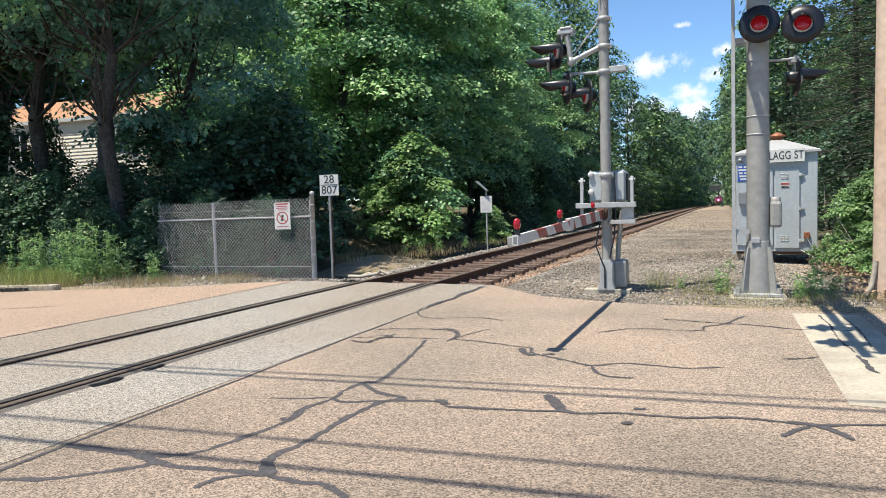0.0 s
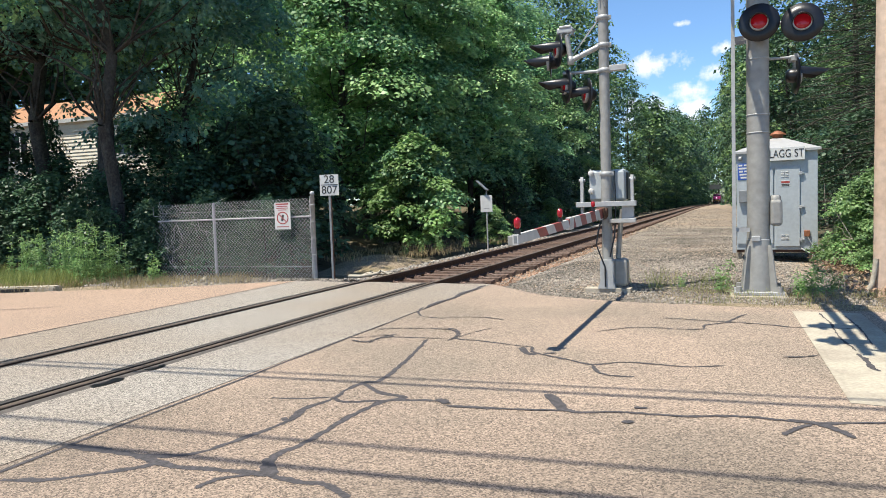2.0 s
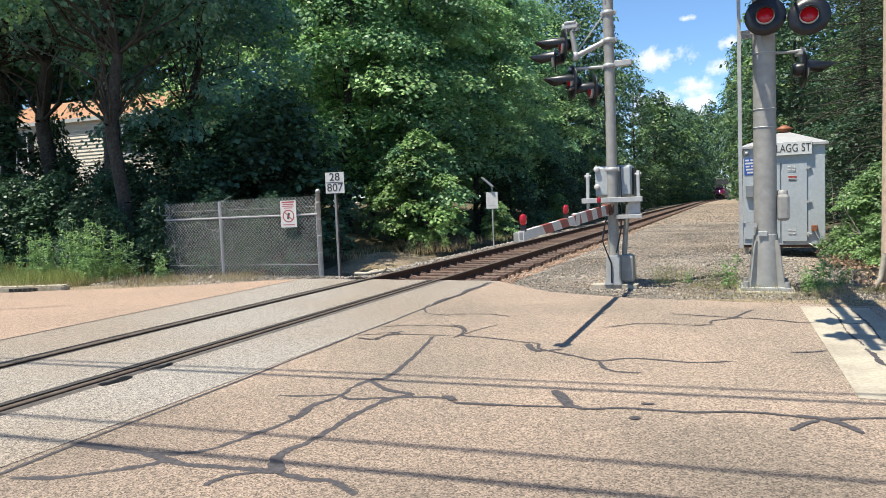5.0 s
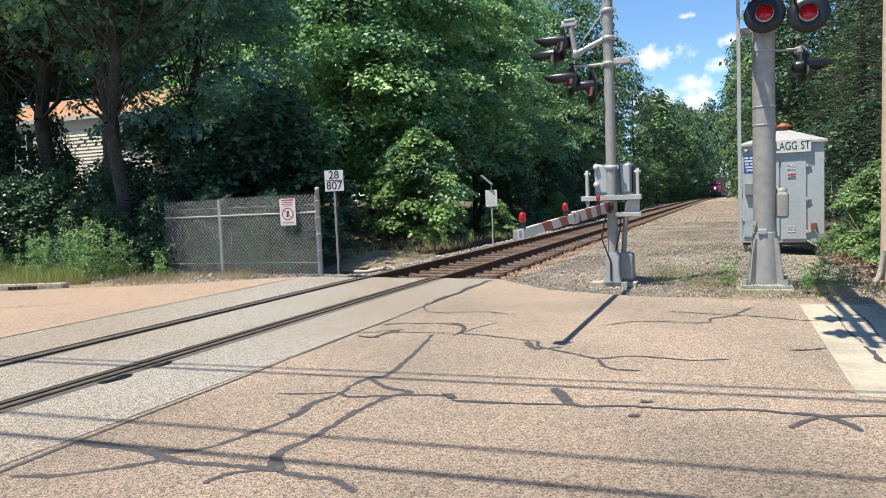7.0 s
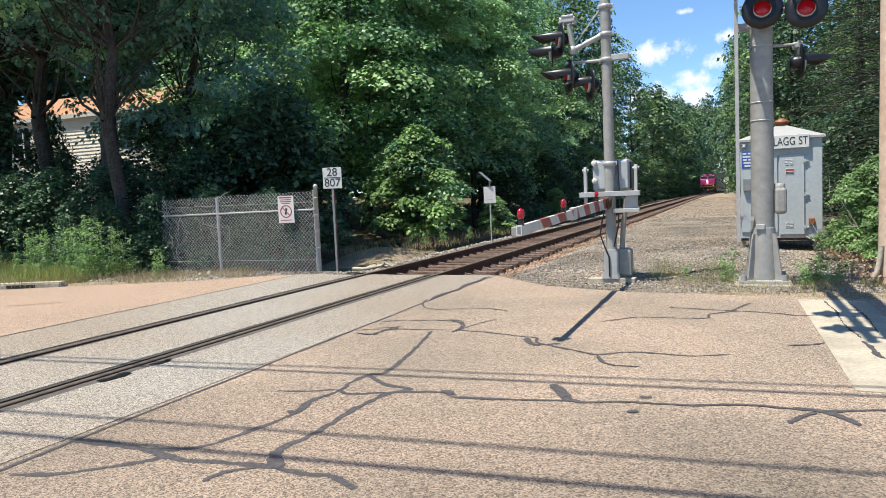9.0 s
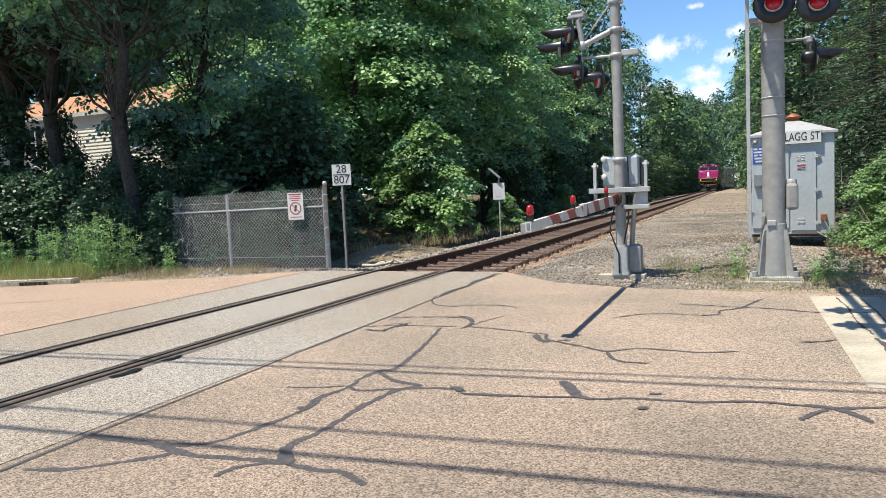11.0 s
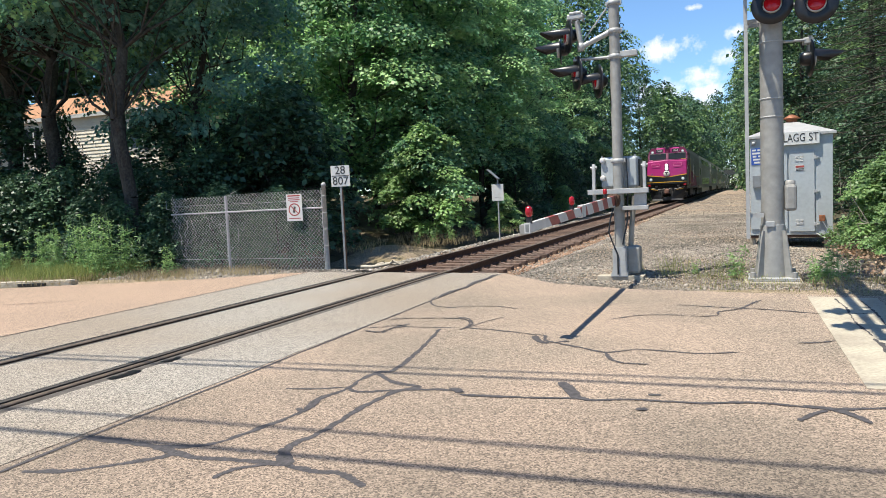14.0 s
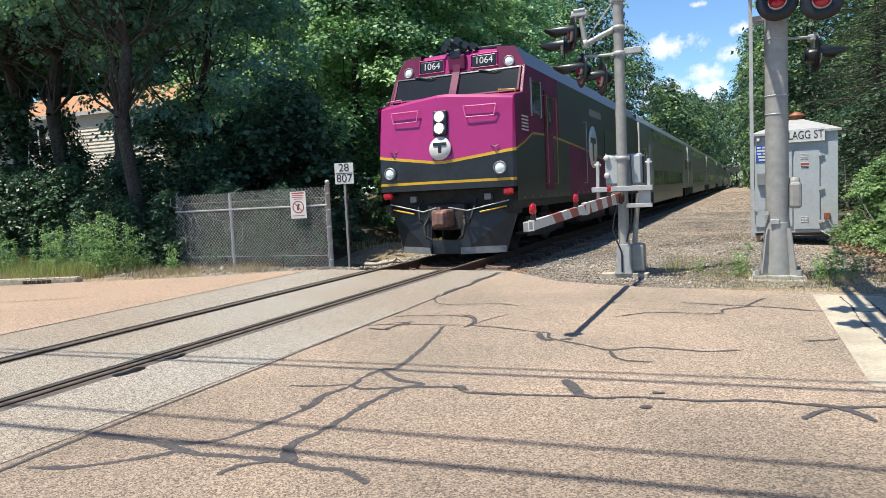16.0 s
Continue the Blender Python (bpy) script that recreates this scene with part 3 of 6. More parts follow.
def ballast():
    """The gravel bed, wide on the hut's side."""
    xs = [-9.6, -9.0, -8.5, -8.0, -7.6, -7.3, -7.0, -6.4, -5.8, -5.2, -4.6, -4.3, -4.0, -3.6, -3.2, -2.8, -2.2, -1.4, -0.6, 0.2, 1.0, 1.8, 2.5, 3.3]
    ys = [9.9 + 0.35 * i for i in range(60)] + [31.5 + 2 * i for i in range(20)] + list(range(75, 421, 10))
    v, f = [], []
    for y in ys:
        for x in xs:
            xx = x if x < -4 else -4 + (x + 4) * (1 - 0.30 * smooth(20, 60, y))
            yy = max(y, edge_y(xx) - 0.12) if y < 13 else y
            z = ballast_height(xx, yy) + grade(yy) + 0.003 * noise.noise((xx * 0.7, yy * 0.4, 3))
            if -7.2 < xx < -4.4:
                z = min(z, -0.25 + grade(yy))
            v.append((xx, yy, z))
    w = len(xs)
    for j in range(len(ys) - 1):
        for i in range(w - 1):
            f.append((j * w + i, j * w + i + 1, (j + 1) * w + i + 1, (j + 1) * w + i))
    ob = mesh_from("ballast_bed", v, f, BALLAST)
    for p in ob.data.polygons:
        p.use_smooth = True
    tagged(ob, "grey-brown crushed stone ballast along the track", "ballast", kind="structure")


ballast()


def stones(name, n, area, size, mat, seed, label, height):
    """Loose crushed stones: squashed, jittered eight-sided pieces."""
    rng = np.random.default_rng(seed)
    x0, x1, y0, y1 = area
    x = rng.uniform(x0, x1, n * 3)
    y = y0 + (y1 - y0) * rng.uniform(0, 1, n * 3) ** 1.6
    keep = np.array([(edge_y(a) + rng.uniform(-0.25, 0.15) < b) and not (-7.15 < a < -4.5 and rng.uniform() < 0.35) for a, b in zip(x, y)])
    x, y = x[keep][:n], y[keep][:n]
    n = len(x)
    z = np.array([height(a, b) for a, b in zip(x, y)])
    base = np.array([[1, 0, 0], [-1, 0, 0], [0, 1, 0], [0, -1, 0], [0, 0, 1], [0, 0, -1]], float)
    s = size * rng.lognormal(0, 0.35, n)
    p = base[None] * rng.uniform(0.6, 1.25, (n, 6, 1)) * np.array([1, 0.85, 0.62]) + rng.normal(size=(n, 6, 3)) * 0.13
    a = rng.uniform(0, 6.28, n)
    b = rng.normal(0, 0.4, n)
    ca, sa, cb, sb = np.cos(a), np.sin(a), np.cos(b), np.sin(b)
    q = p.copy()
    q[..., 1] = p[..., 1] * cb[:, None] - p[..., 2] * sb[:, None]
    q[..., 2] = p[..., 1] * sb[:, None] + p[..., 2] * cb[:, None]
    r = q.copy()
    r[..., 0] = q[..., 0] * ca[:, None] - q[..., 1] * sa[:, None]
    r[..., 1] = q[..., 0] * sa[:, None] + q[..., 1] * ca[:, None]
    v = r * s[:, None, None] + np.stack([x, y, z + s * 0.25], 1)[:, None]
    tri = np.array([[0, 2, 4], [2, 1, 4], [1, 3, 4], [3, 0, 4], [2, 0, 5], [1, 2, 5], [3, 1, 5], [0, 3, 5]])
    f = (tri[None] + np.arange(n)[:, None, None] * 6).reshape(-1, 3)
    me = bpy.data.meshes.new(name)
    me.vertices.add(n * 6)
    me.vertices.foreach_set("co", v.reshape(-1).astype(np.float32))
    me.loops.add(len(f) * 3)
    me.loops.foreach_set("vertex_index", f.reshape(-1).astype(np.int32))
    me.polygons.add(len(f))
    me.polygons.foreach_set("loop_start", np.arange(0, len(f) * 3, 3, dtype=np.int32))
    me.polygons.foreach_set("loop_total", np.full(len(f), 3, dtype=np.int32))
    me.materials.append(mat)
    me.update()
    return tagged(new(name, me), label, "gravel", kind="stuff")


STONE = leaf_material("crushed_stone", (0.12, 0.108, 0.092), (0.335, 0.295, 0.245), 0.0, 0.9)
STONE_RUSTY = leaf_material("rust_stained_stone", (0.18, 0.10, 0.06), (0.38, 0.25, 0.17), 0.0, 0.9)
stones("ballast_stones", 60000, (-4.6, 2.2, 9.5, 34), 0.019, STONE, 11, "grey and tan crushed stones beside the track", lambda x, y: ballast_height(x, y))
stones("far_ballast_stones", 8000, (-4.5, 1.0, 30, 90), 0.026, STONE, 14, "grey crushed stones farther down the line", lambda x, y: ballast_height(x, y))
stones("track_stones", 9000, (-7.6, -4.0, 11.5, 34), 0.026, STONE_RUSTY, 12, "rust-stained crushed stones between the ties", lambda x, y: ballast_height(x, y) + 0.01)
stones("verge_stones", 7000, (-12.5, -7.1, 10.3, 12.7), 0.022, STONE, 13, "loose pale gravel along the fence", lambda x, y: -0.03 - 0.1 * smooth(12.0, 12.7, y))

STONE_PALE = leaf_material("pale_crushed_stone", (0.17, 0.155, 0.135), (0.42, 0.38, 0.33), 0.0, 0.9)
stones("shoulder_stones", 9000, (-8.35, -7.15, 11.6, 60), 0.026, STONE_PALE, 15, "pale crushed stones along the far shoulder of the track", lambda x, y: ballast_height(x, y) + 0.03)

# ---- trees ----
def limb(bm, a, b, r0, r1, rng, bend=0.25, n=5, sides=8):
    a, b = Vector(a), Vector(b)
    pts = []
    L = (b - a).length
    for i in range(n + 1):
        t = i / n
        p = a.lerp(b, t)
        if 0 < i < n:
            p += Vector(rng.normal(size=3)) * bend * L * 0.12
        pts.append(p)
    for i in range(n):
        add_tube(bm, pts[i], pts[i + 1], r0 + (r1 - r0) * i / n, r0 + (r1 - r0) * (i + 1) / n, sides, caps=False)
    return pts


def broadleaf(seed, height, radius, base, boughs, per, leaf, mats, bough=1.15, name="tree", trunk=0.2, label="", category="tree", inner=0.25, group="trees of the wood", taper=0.5, foot=0.6):
    """A broad-leaved tree: trunk, limbs, and many separate boughs, each a domed tier of leaves with shade beneath it."""
    rng = np.random.default_rng(seed)
    t = empty(name, pose(0, 0, 0), label, category, group)
    bm = bmesh.new()
    top = Vector((rng.normal() * 0.3, rng.normal() * 0.3, height * 0.86))
    spine = limb(bm, (0, 0, -0.5), top, trunk, trunk * 0.25, rng, 0.12, 7, 10)
    c = np.zeros((boughs, 3))
    size = np.zeros(boughs)
    for i in range(boughs):
        f = (i + rng.uniform(0, 1)) / boughs
        z = base + (height - base) * f
        prof = min(1.0, foot + 2.2 * f * (1.0 if foot > 0.5 else 0.6)) * (1.0 - f) ** taper
        out = radius * prof * (rng.uniform(0.72, 1.0) if rng.uniform() > inner else rng.uniform(0.1, 0.6))
        a = i * 2.39996 + rng.uniform(-0.4, 0.4)
        c[i] = (math.cos(a) * out, math.sin(a) * out, z)
        size[i] = bough * rng.uniform(0.65, 1.3)
        if i % 2 == 0:
            k = min(6, max(1, int(7 * 0.78 * z / (height * 0.86))))
            limb(bm, spine[k], c[i] - np.array([0, 0, 0.3]), trunk * 0.2 * (1 - 0.6 * f), 0.01, rng, 0.5, 4, 5)
    part("trunk", bm, BARK, t)
    n = boughs * per
    bi = np.repeat(np.arange(boughs), per)
    d = rng.normal(size=(n, 3))
    d[:, 2] = np.abs(d[:, 2]) * 1.15 - 0.25
    d /= np.linalg.norm(d, axis=1)[:, None]
    rad = rng.uniform(0.55, 1.0, n) ** 0.7
    lump = 1 + 0.28 * np.sin(d[:, 0] * 5 + bi) * np.cos(d[:, 1] * 6 + bi * 1.7)
    pos = c[bi] + d * (rad * lump * size[bi])[:, None] * np.array([1.1, 1.1, 0.54])
    outward = c[bi] * np.array([1, 1, 0])
    outward /= np.linalg.norm(outward, axis=1)[:, None] + 1e-6
    pos[:, 2] -= 0.30 * np.clip(((pos - c[bi]) * outward).sum(1), 0, None)
    up = d * 0.55 + np.array([0, 0, 0.75]) + rng.normal(size=(n, 3)) * 0.38
    up /= np.linalg.norm(up, axis=1)[:, None]
    ang = rng.uniform(0, 2 * np.pi, n)
    e = np.stack([np.cos(ang), np.sin(ang), np.full(n, -0.4)], 1) + outward * 0.5
    e -= up * (e * up).sum(1)[:, None]
    e /= np.linalg.norm(e, axis=1)[:, None] + 1e-9
    s = np.cross(up, e)
    ln = leaf * rng.uniform(0.6, 1.3, n)[:, None]
    v = np.stack([pos, pos + e * ln * 0.45 + s * ln * 0.42, pos + e * ln - up * ln * 0.12, pos + e * ln * 0.45 - s * ln * 0.42], 1)
    idx = (rng.uniform(size=boughs) < 0.4).astype(int)[bi]
    quads_mesh("crown", v, mats, t, idx if len(mats) > 1 else None)
    return t


def pine(seed, height, radius, whorls, per, name="pine_tree", label="", n_twig=9):
    rng = np.random.default_rng(seed)
    t = empty(name, pose(0, 0, 0), label, "tree", "pines by the hut")
    bm = bmesh.new()
    limb(bm, (0, 0, -0.4), (0, 0, height), 0.2, 0.03, rng, 0.05, 6, 10)
    centres = []
    for w in range(whorls):
        f = w / whorls
        z = 0.8 + (height - 1.0) * f
        R = radius * (1 - f) ** 0.7 * rng.uniform(0.75, 1.1) + 0.25
        for k in range(6):
            a = k * math.pi / 3 + w * 0.7 + rng.uniform(-0.3, 0.3)
            e = Vector((math.cos(a) * R, math.sin(a) * R, z - 0.15 * R + rng.uniform(-0.2, 0.2)))
            limb(bm, (0, 0, z), e, 0.035, 0.008, rng, 0.3, 3, 5)
            for j in range(n_twig):
                q = rng.uniform(0.25, 1.05)
                centres.append((e.x * q + rng.normal() * 0.15, e.y * q + rng.normal() * 0.15, z + (e.z - z) * q + rng.normal() * 0.10))
    part("trunk", bm, BARK, t)
    v = leaves(rng, np.array(centres), per, 0.20, 0.14, 0.3, 0.22)
    quads_mesh("crown", v, [NEEDLE], t)
    return t


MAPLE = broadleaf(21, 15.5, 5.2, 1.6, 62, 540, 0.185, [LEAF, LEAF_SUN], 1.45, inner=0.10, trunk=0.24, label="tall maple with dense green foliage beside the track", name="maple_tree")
MAPLE.matrix_basis = pose(-15.2, 31.5, land(-15.2, 31.5))
OAK = broadleaf(22, 16.5, 5.6, 6.6, 115, 270, 0.17, [LEAF_DARK, LEAF], 1.1, trunk=0.27, label="tall oak with dark green foliage in deep shade", name="oak_tree")
OAK.matrix_basis = pose(-16.65, 15.2, land(-16.65, 15.2))
# mostly paler boughs, so its sunlit look lies in the leaf colour
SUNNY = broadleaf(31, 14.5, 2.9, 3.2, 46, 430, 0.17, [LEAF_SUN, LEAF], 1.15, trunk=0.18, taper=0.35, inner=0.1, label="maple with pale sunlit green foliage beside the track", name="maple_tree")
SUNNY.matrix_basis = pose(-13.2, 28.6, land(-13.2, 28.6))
FAR = broadleaf(23, 17, 4.8, 0.3, 90, 96, 0.29, [LEAF_SHADED, LEAF_LINE], 1.25, trunk=0.22, taper=0.3, foot=0.42, label="green tree in the wood along the line")
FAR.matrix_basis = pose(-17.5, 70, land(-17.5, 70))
FAR_B = broadleaf(24, 15, 4.4, 0.2, 85, 96, 0.28, [LEAF_SHADED, LEAF_LINE], 1.15, trunk=0.2, taper=0.35, foot=0.22, label="darker green tree in the wood along the line")
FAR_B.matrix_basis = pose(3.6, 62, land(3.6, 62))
FAR_LOW = broadleaf(28, 16, 4.6, 0.3, 80, 40, 0.55, [LEAF_SHADED, LEAF_LINE], 1.25, trunk=0.2, taper=0.3, foot=0.3, label="green tree far down the line")
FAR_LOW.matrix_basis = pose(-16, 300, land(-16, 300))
SHRUB = broadleaf(25, 4.5, 2.0, 0.5, 50, 230, 0.14, [LEAF_BRIGHT, LEAF], 0.50, name="sapling", trunk=0.05, label="bright green young maple sapling on the bank", category="sapling", group="saplings on the bank")
SHRUB.matrix_basis = pose(-11.0, 23.8, land(-11.0, 23.8))
# undergrowth wears only the darkened leaf, its shade painted in
UNDER = broadleaf(26, 5.0, 2.4, 0.3, 60, 84, 0.18, [LEAF_SHADED], 0.65, name="understory_shrub", trunk=0.06, label="dark green shrub in the shade of the wood", category="shrub", group="shrubs under the trees")
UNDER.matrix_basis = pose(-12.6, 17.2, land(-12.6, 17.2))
PINE = pine(27, 13, 3.8, 26, 16, label="dark green pine beside the signal hut")
PINE.matrix_basis = pose(7.0, 24.0, land(7.0, 24.0))


def plant(src, x, y, turn, s=1.0, sz=None, dz=0.0):
    if y > 125 and src in (FAR, FAR_B):
        src = FAR_LOW
    ob = copy_thing(src, pose(x, y, land(x, y) + dz, 0, 0, turn))
    ob.scale = (s, s, sz or s)
    return ob


rng_t = random.Random(5)
for x, y, s in ((-14.0, 38, 1.0), (-15.4, 46, 1.1), (-14.8, 54, 1.05), (-20, 36, 1.1), (-19.5, 27.5, 1.05), (-20.5, 46, 1.15), (-15.6, 26.2, 1.0)):
    plant(MAPLE, x, y, rng_t.uniform(0, 360), s)
for x, y, s in ((-21.2, 16.0, 1.0), (-23.9, 17.0, 1.0), (-26.5, 13.0, 0.95)):
    plant(OAK, x, y, rng_t.uniform(0, 360), s)
plant(OAK, -16.4, 18.0, 130, 0.72, 0.95, dz=-3.2)
# oak added for its crown, which shades the ground behind the fence
plant(OAK, -14.9, 13.4, 130, 0.7, 0.95)
plant(UNDER, -22.1, 17.2, 75, 0.42, 0.80)
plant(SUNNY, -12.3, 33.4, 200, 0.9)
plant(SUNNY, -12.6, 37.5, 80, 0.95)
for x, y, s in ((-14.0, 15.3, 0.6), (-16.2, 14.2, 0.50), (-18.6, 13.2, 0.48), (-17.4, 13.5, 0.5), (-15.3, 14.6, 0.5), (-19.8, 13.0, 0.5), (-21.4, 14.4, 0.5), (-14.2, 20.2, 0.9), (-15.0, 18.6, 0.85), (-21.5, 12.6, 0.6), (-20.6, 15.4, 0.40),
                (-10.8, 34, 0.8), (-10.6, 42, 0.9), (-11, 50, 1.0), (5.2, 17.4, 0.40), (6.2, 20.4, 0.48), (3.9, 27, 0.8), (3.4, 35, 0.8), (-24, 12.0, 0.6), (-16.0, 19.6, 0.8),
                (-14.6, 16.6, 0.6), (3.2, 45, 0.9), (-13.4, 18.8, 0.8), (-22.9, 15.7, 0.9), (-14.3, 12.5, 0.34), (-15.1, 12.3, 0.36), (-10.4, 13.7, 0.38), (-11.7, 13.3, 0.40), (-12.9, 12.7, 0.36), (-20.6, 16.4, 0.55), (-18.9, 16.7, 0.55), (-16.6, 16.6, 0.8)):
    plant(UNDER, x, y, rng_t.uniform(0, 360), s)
for x, y, s in ((-9.5, 39.0, 0.45), (-12.1, 24.4, 0.85), (-9.3, 27.6, 0.4)):
    plant(SHRUB, x, y, rng_t.uniform(0, 360), s)
for x, y, s in ((9.6, 19.5, 1.0), (5.6, 20.2, 0.85), (4.7, 25.6, 0.85), (4.6, 31.5, 0.95), (10.5, 28, 1.1), (7.6, 34, 1.1)):
    plant(PINE, x, y, rng_t.uniform(0, 360), s)
# the two sides of the cutting
for i in range(26):
    y = 60 + i * 11.5
    s = 1.0 + 0.12 * rng_t.random() + 0.1 * (y > 180)
    plant(FAR if i % 3 else FAR_B, -16.6 - rng_t.uniform(0, 1.6) + 4.4 * smooth(85, 150, y), y, rng_t.uniform(0, 360), s, s * (1.0 + 0.32 * smooth(58, 75, y) - 0.24 * smooth(98, 125, y) + 0.34 * smooth(165, 230, y)))
    if y < 130:
        plant(FAR_LOW, -24 - rng_t.uniform(0, 3), y + 5, rng_t.uniform(0, 360), s * 1.12)
for i in range(24):
    y = 50 + i * 12.5
    s = 0.82 + 0.12 * rng_t.random() + 0.15 * smooth(60, 200, y)
    plant(FAR_B if i % 3 else FAR, 3.0 - 0.6 * smooth(60, 110, y) + 2.4 * smooth(165, 230, y) + rng_t.uniform(0, 1.2), y, rng_t.uniform(0, 360), s, s * (1.0 + 0.32 * smooth(55, 100, y)))
    if y < 110:
        plant(FAR_LOW, 9.5 + rng_t.uniform(0, 3), y + 5, rng_t.uniform(0, 360), s * 1.2)
for x, y, s in ((1.6, 98, 1.0), (1.7, 114, 1.1), (1.9, 132, 1.15), (2.1, 150, 1.2), (2.3, 172, 1.25)):
    plant(FAR_B, x, y, rng_t.uniform(0, 360), s, s * 1.38)
# low growth at the foot of the trees
for i in range(20):
    y = 58 + i * 11
    plant(FAR_LOW, -9.9 - rng_t.uniform(0, 0.9), y, rng_t.uniform(0, 360), 0.36)
    if i % 2:
        plant(FAR_LOW, 2.6 + rng_t.uniform(0, 0.6), y, rng_t.uniform(0, 360), 0.24)
# the wood behind, which closes the view
for i in range(8):
    plant(FAR_LOW, -32 - rng_t.uniform(0, 4) - (8 if i < 2 else 0), 38 + i * 7.0, rng_t.uniform(0, 360), 1.15)
    plant(FAR_LOW, -42 - rng_t.uniform(0, 5), 14 + i * 7.5, rng_t.uniform(0, 360), 1.2)
for x, y in ((-50, 34), (-54, 42), (-47, 27), (-58, 36), (-60, 47), (-52, 22)):
    plant(FAR_LOW, x, y, rng_t.uniform(0, 360), 1.3)
for i in range(6):
    plant(FAR_LOW, 13 + i * 2.2, 24 + (i % 3) * 6, rng_t.uniform(0, 360), 1.05)
for i in range(14):
    plant(FAR if i % 2 else FAR_B, -42 + i * 6, 400 + 10 * (i % 3), rng_t.uniform(0, 360), 1.6, 2.9)
    if i % 2:
        plant(FAR, -60 + i * 9, 450 + 10 * (i % 2), rng_t.uniform(0, 360), 2.0, 3.6)

# ---- signals, hut, fence, signs ----
def light_head(parent, m, hood=0.50, r=0.29, label="round red flasher with a black background disc"):
    """A flasher: background disc, lens, hood. It looks along its own -y."""
    disc = part("background_disc", lathe([(0, 0.012), (r * 0.6, 0.012), (r, 0.006), (r, -0.006), (r * 0.55, -0.012), (0, -0.012)], 32, m=pose(0, 0, 0, 90)),
                BLACK, parent, label, m=m)
    part("housing", lathe([(0.0, 0.13), (0.07, 0.125), (0.10, 0.08), (0.105, 0.0)], 20, m=pose(0, 0.01, 0, -90)), BLACK, disc)
    part("lens_ring", lathe([(0.108, 0.0), (0.122, 0.0), (0.122, 0.05), (0.108, 0.05)], 28, m=pose(0, -0.01, 0, 90)), GALV, disc)
    part("lens", lathe([(0.11, 0.02), (0.09, 0.035), (0.05, 0.045), (0, 0.05)], 24, m=pose(0, -0.005, 0, 90)), LENS, disc, "red glass lens")
    bm = bmesh.new()
    n = 18
    inner, outer = [], []
    for i in range(n + 1):
        a = math.pi * (0.04 + 0.92 * i / n)
        ln = hood * (0.45 + 0.55 * max(0.0, math.sin(a)) ** 0.8)
        rows = []
        for rr in (0.130, 0.136):
            rows.append((bm.verts.new((rr * math.cos(a), -0.01, rr * math.sin(a))), bm.verts.new((rr * 0.98 * math.cos(a), -ln, rr * 0.9 * math.sin(a) - 0.05))))
        inner.append(rows[0])
        outer.append(rows[1])
    for i in range(n):
        bm.faces.new((inner[i][0], inner[i][1], inner[i + 1][1], inner[i + 1][0]))
        bm.faces.new((outer[i][0], outer[i + 1][0], outer[i + 1][1], outer[i][1]))
        bm.faces.new((inner[i][1], outer[i][1], outer[i + 1][1], inner[i + 1][1]))
    part("hood", bm, BLACK, disc, smooth=True)
    return disc


def clamp(parent, z, r, name="clamp_ring"):
    bm = lathe([(r, -0.035), (r + 0.018, -0.03), (r + 0.018, 0.03), (r, 0.035)], 20, (0, 0, z))
    for s in (-1, 1):
        add_box(bm, s * (r + 0.01) - 0.03, -0.02, z - 0.03, s * (r + 0.01) + 0.03, 0.02, z + 0.03, 0.004)
    return part(name, bm, GALV, parent)


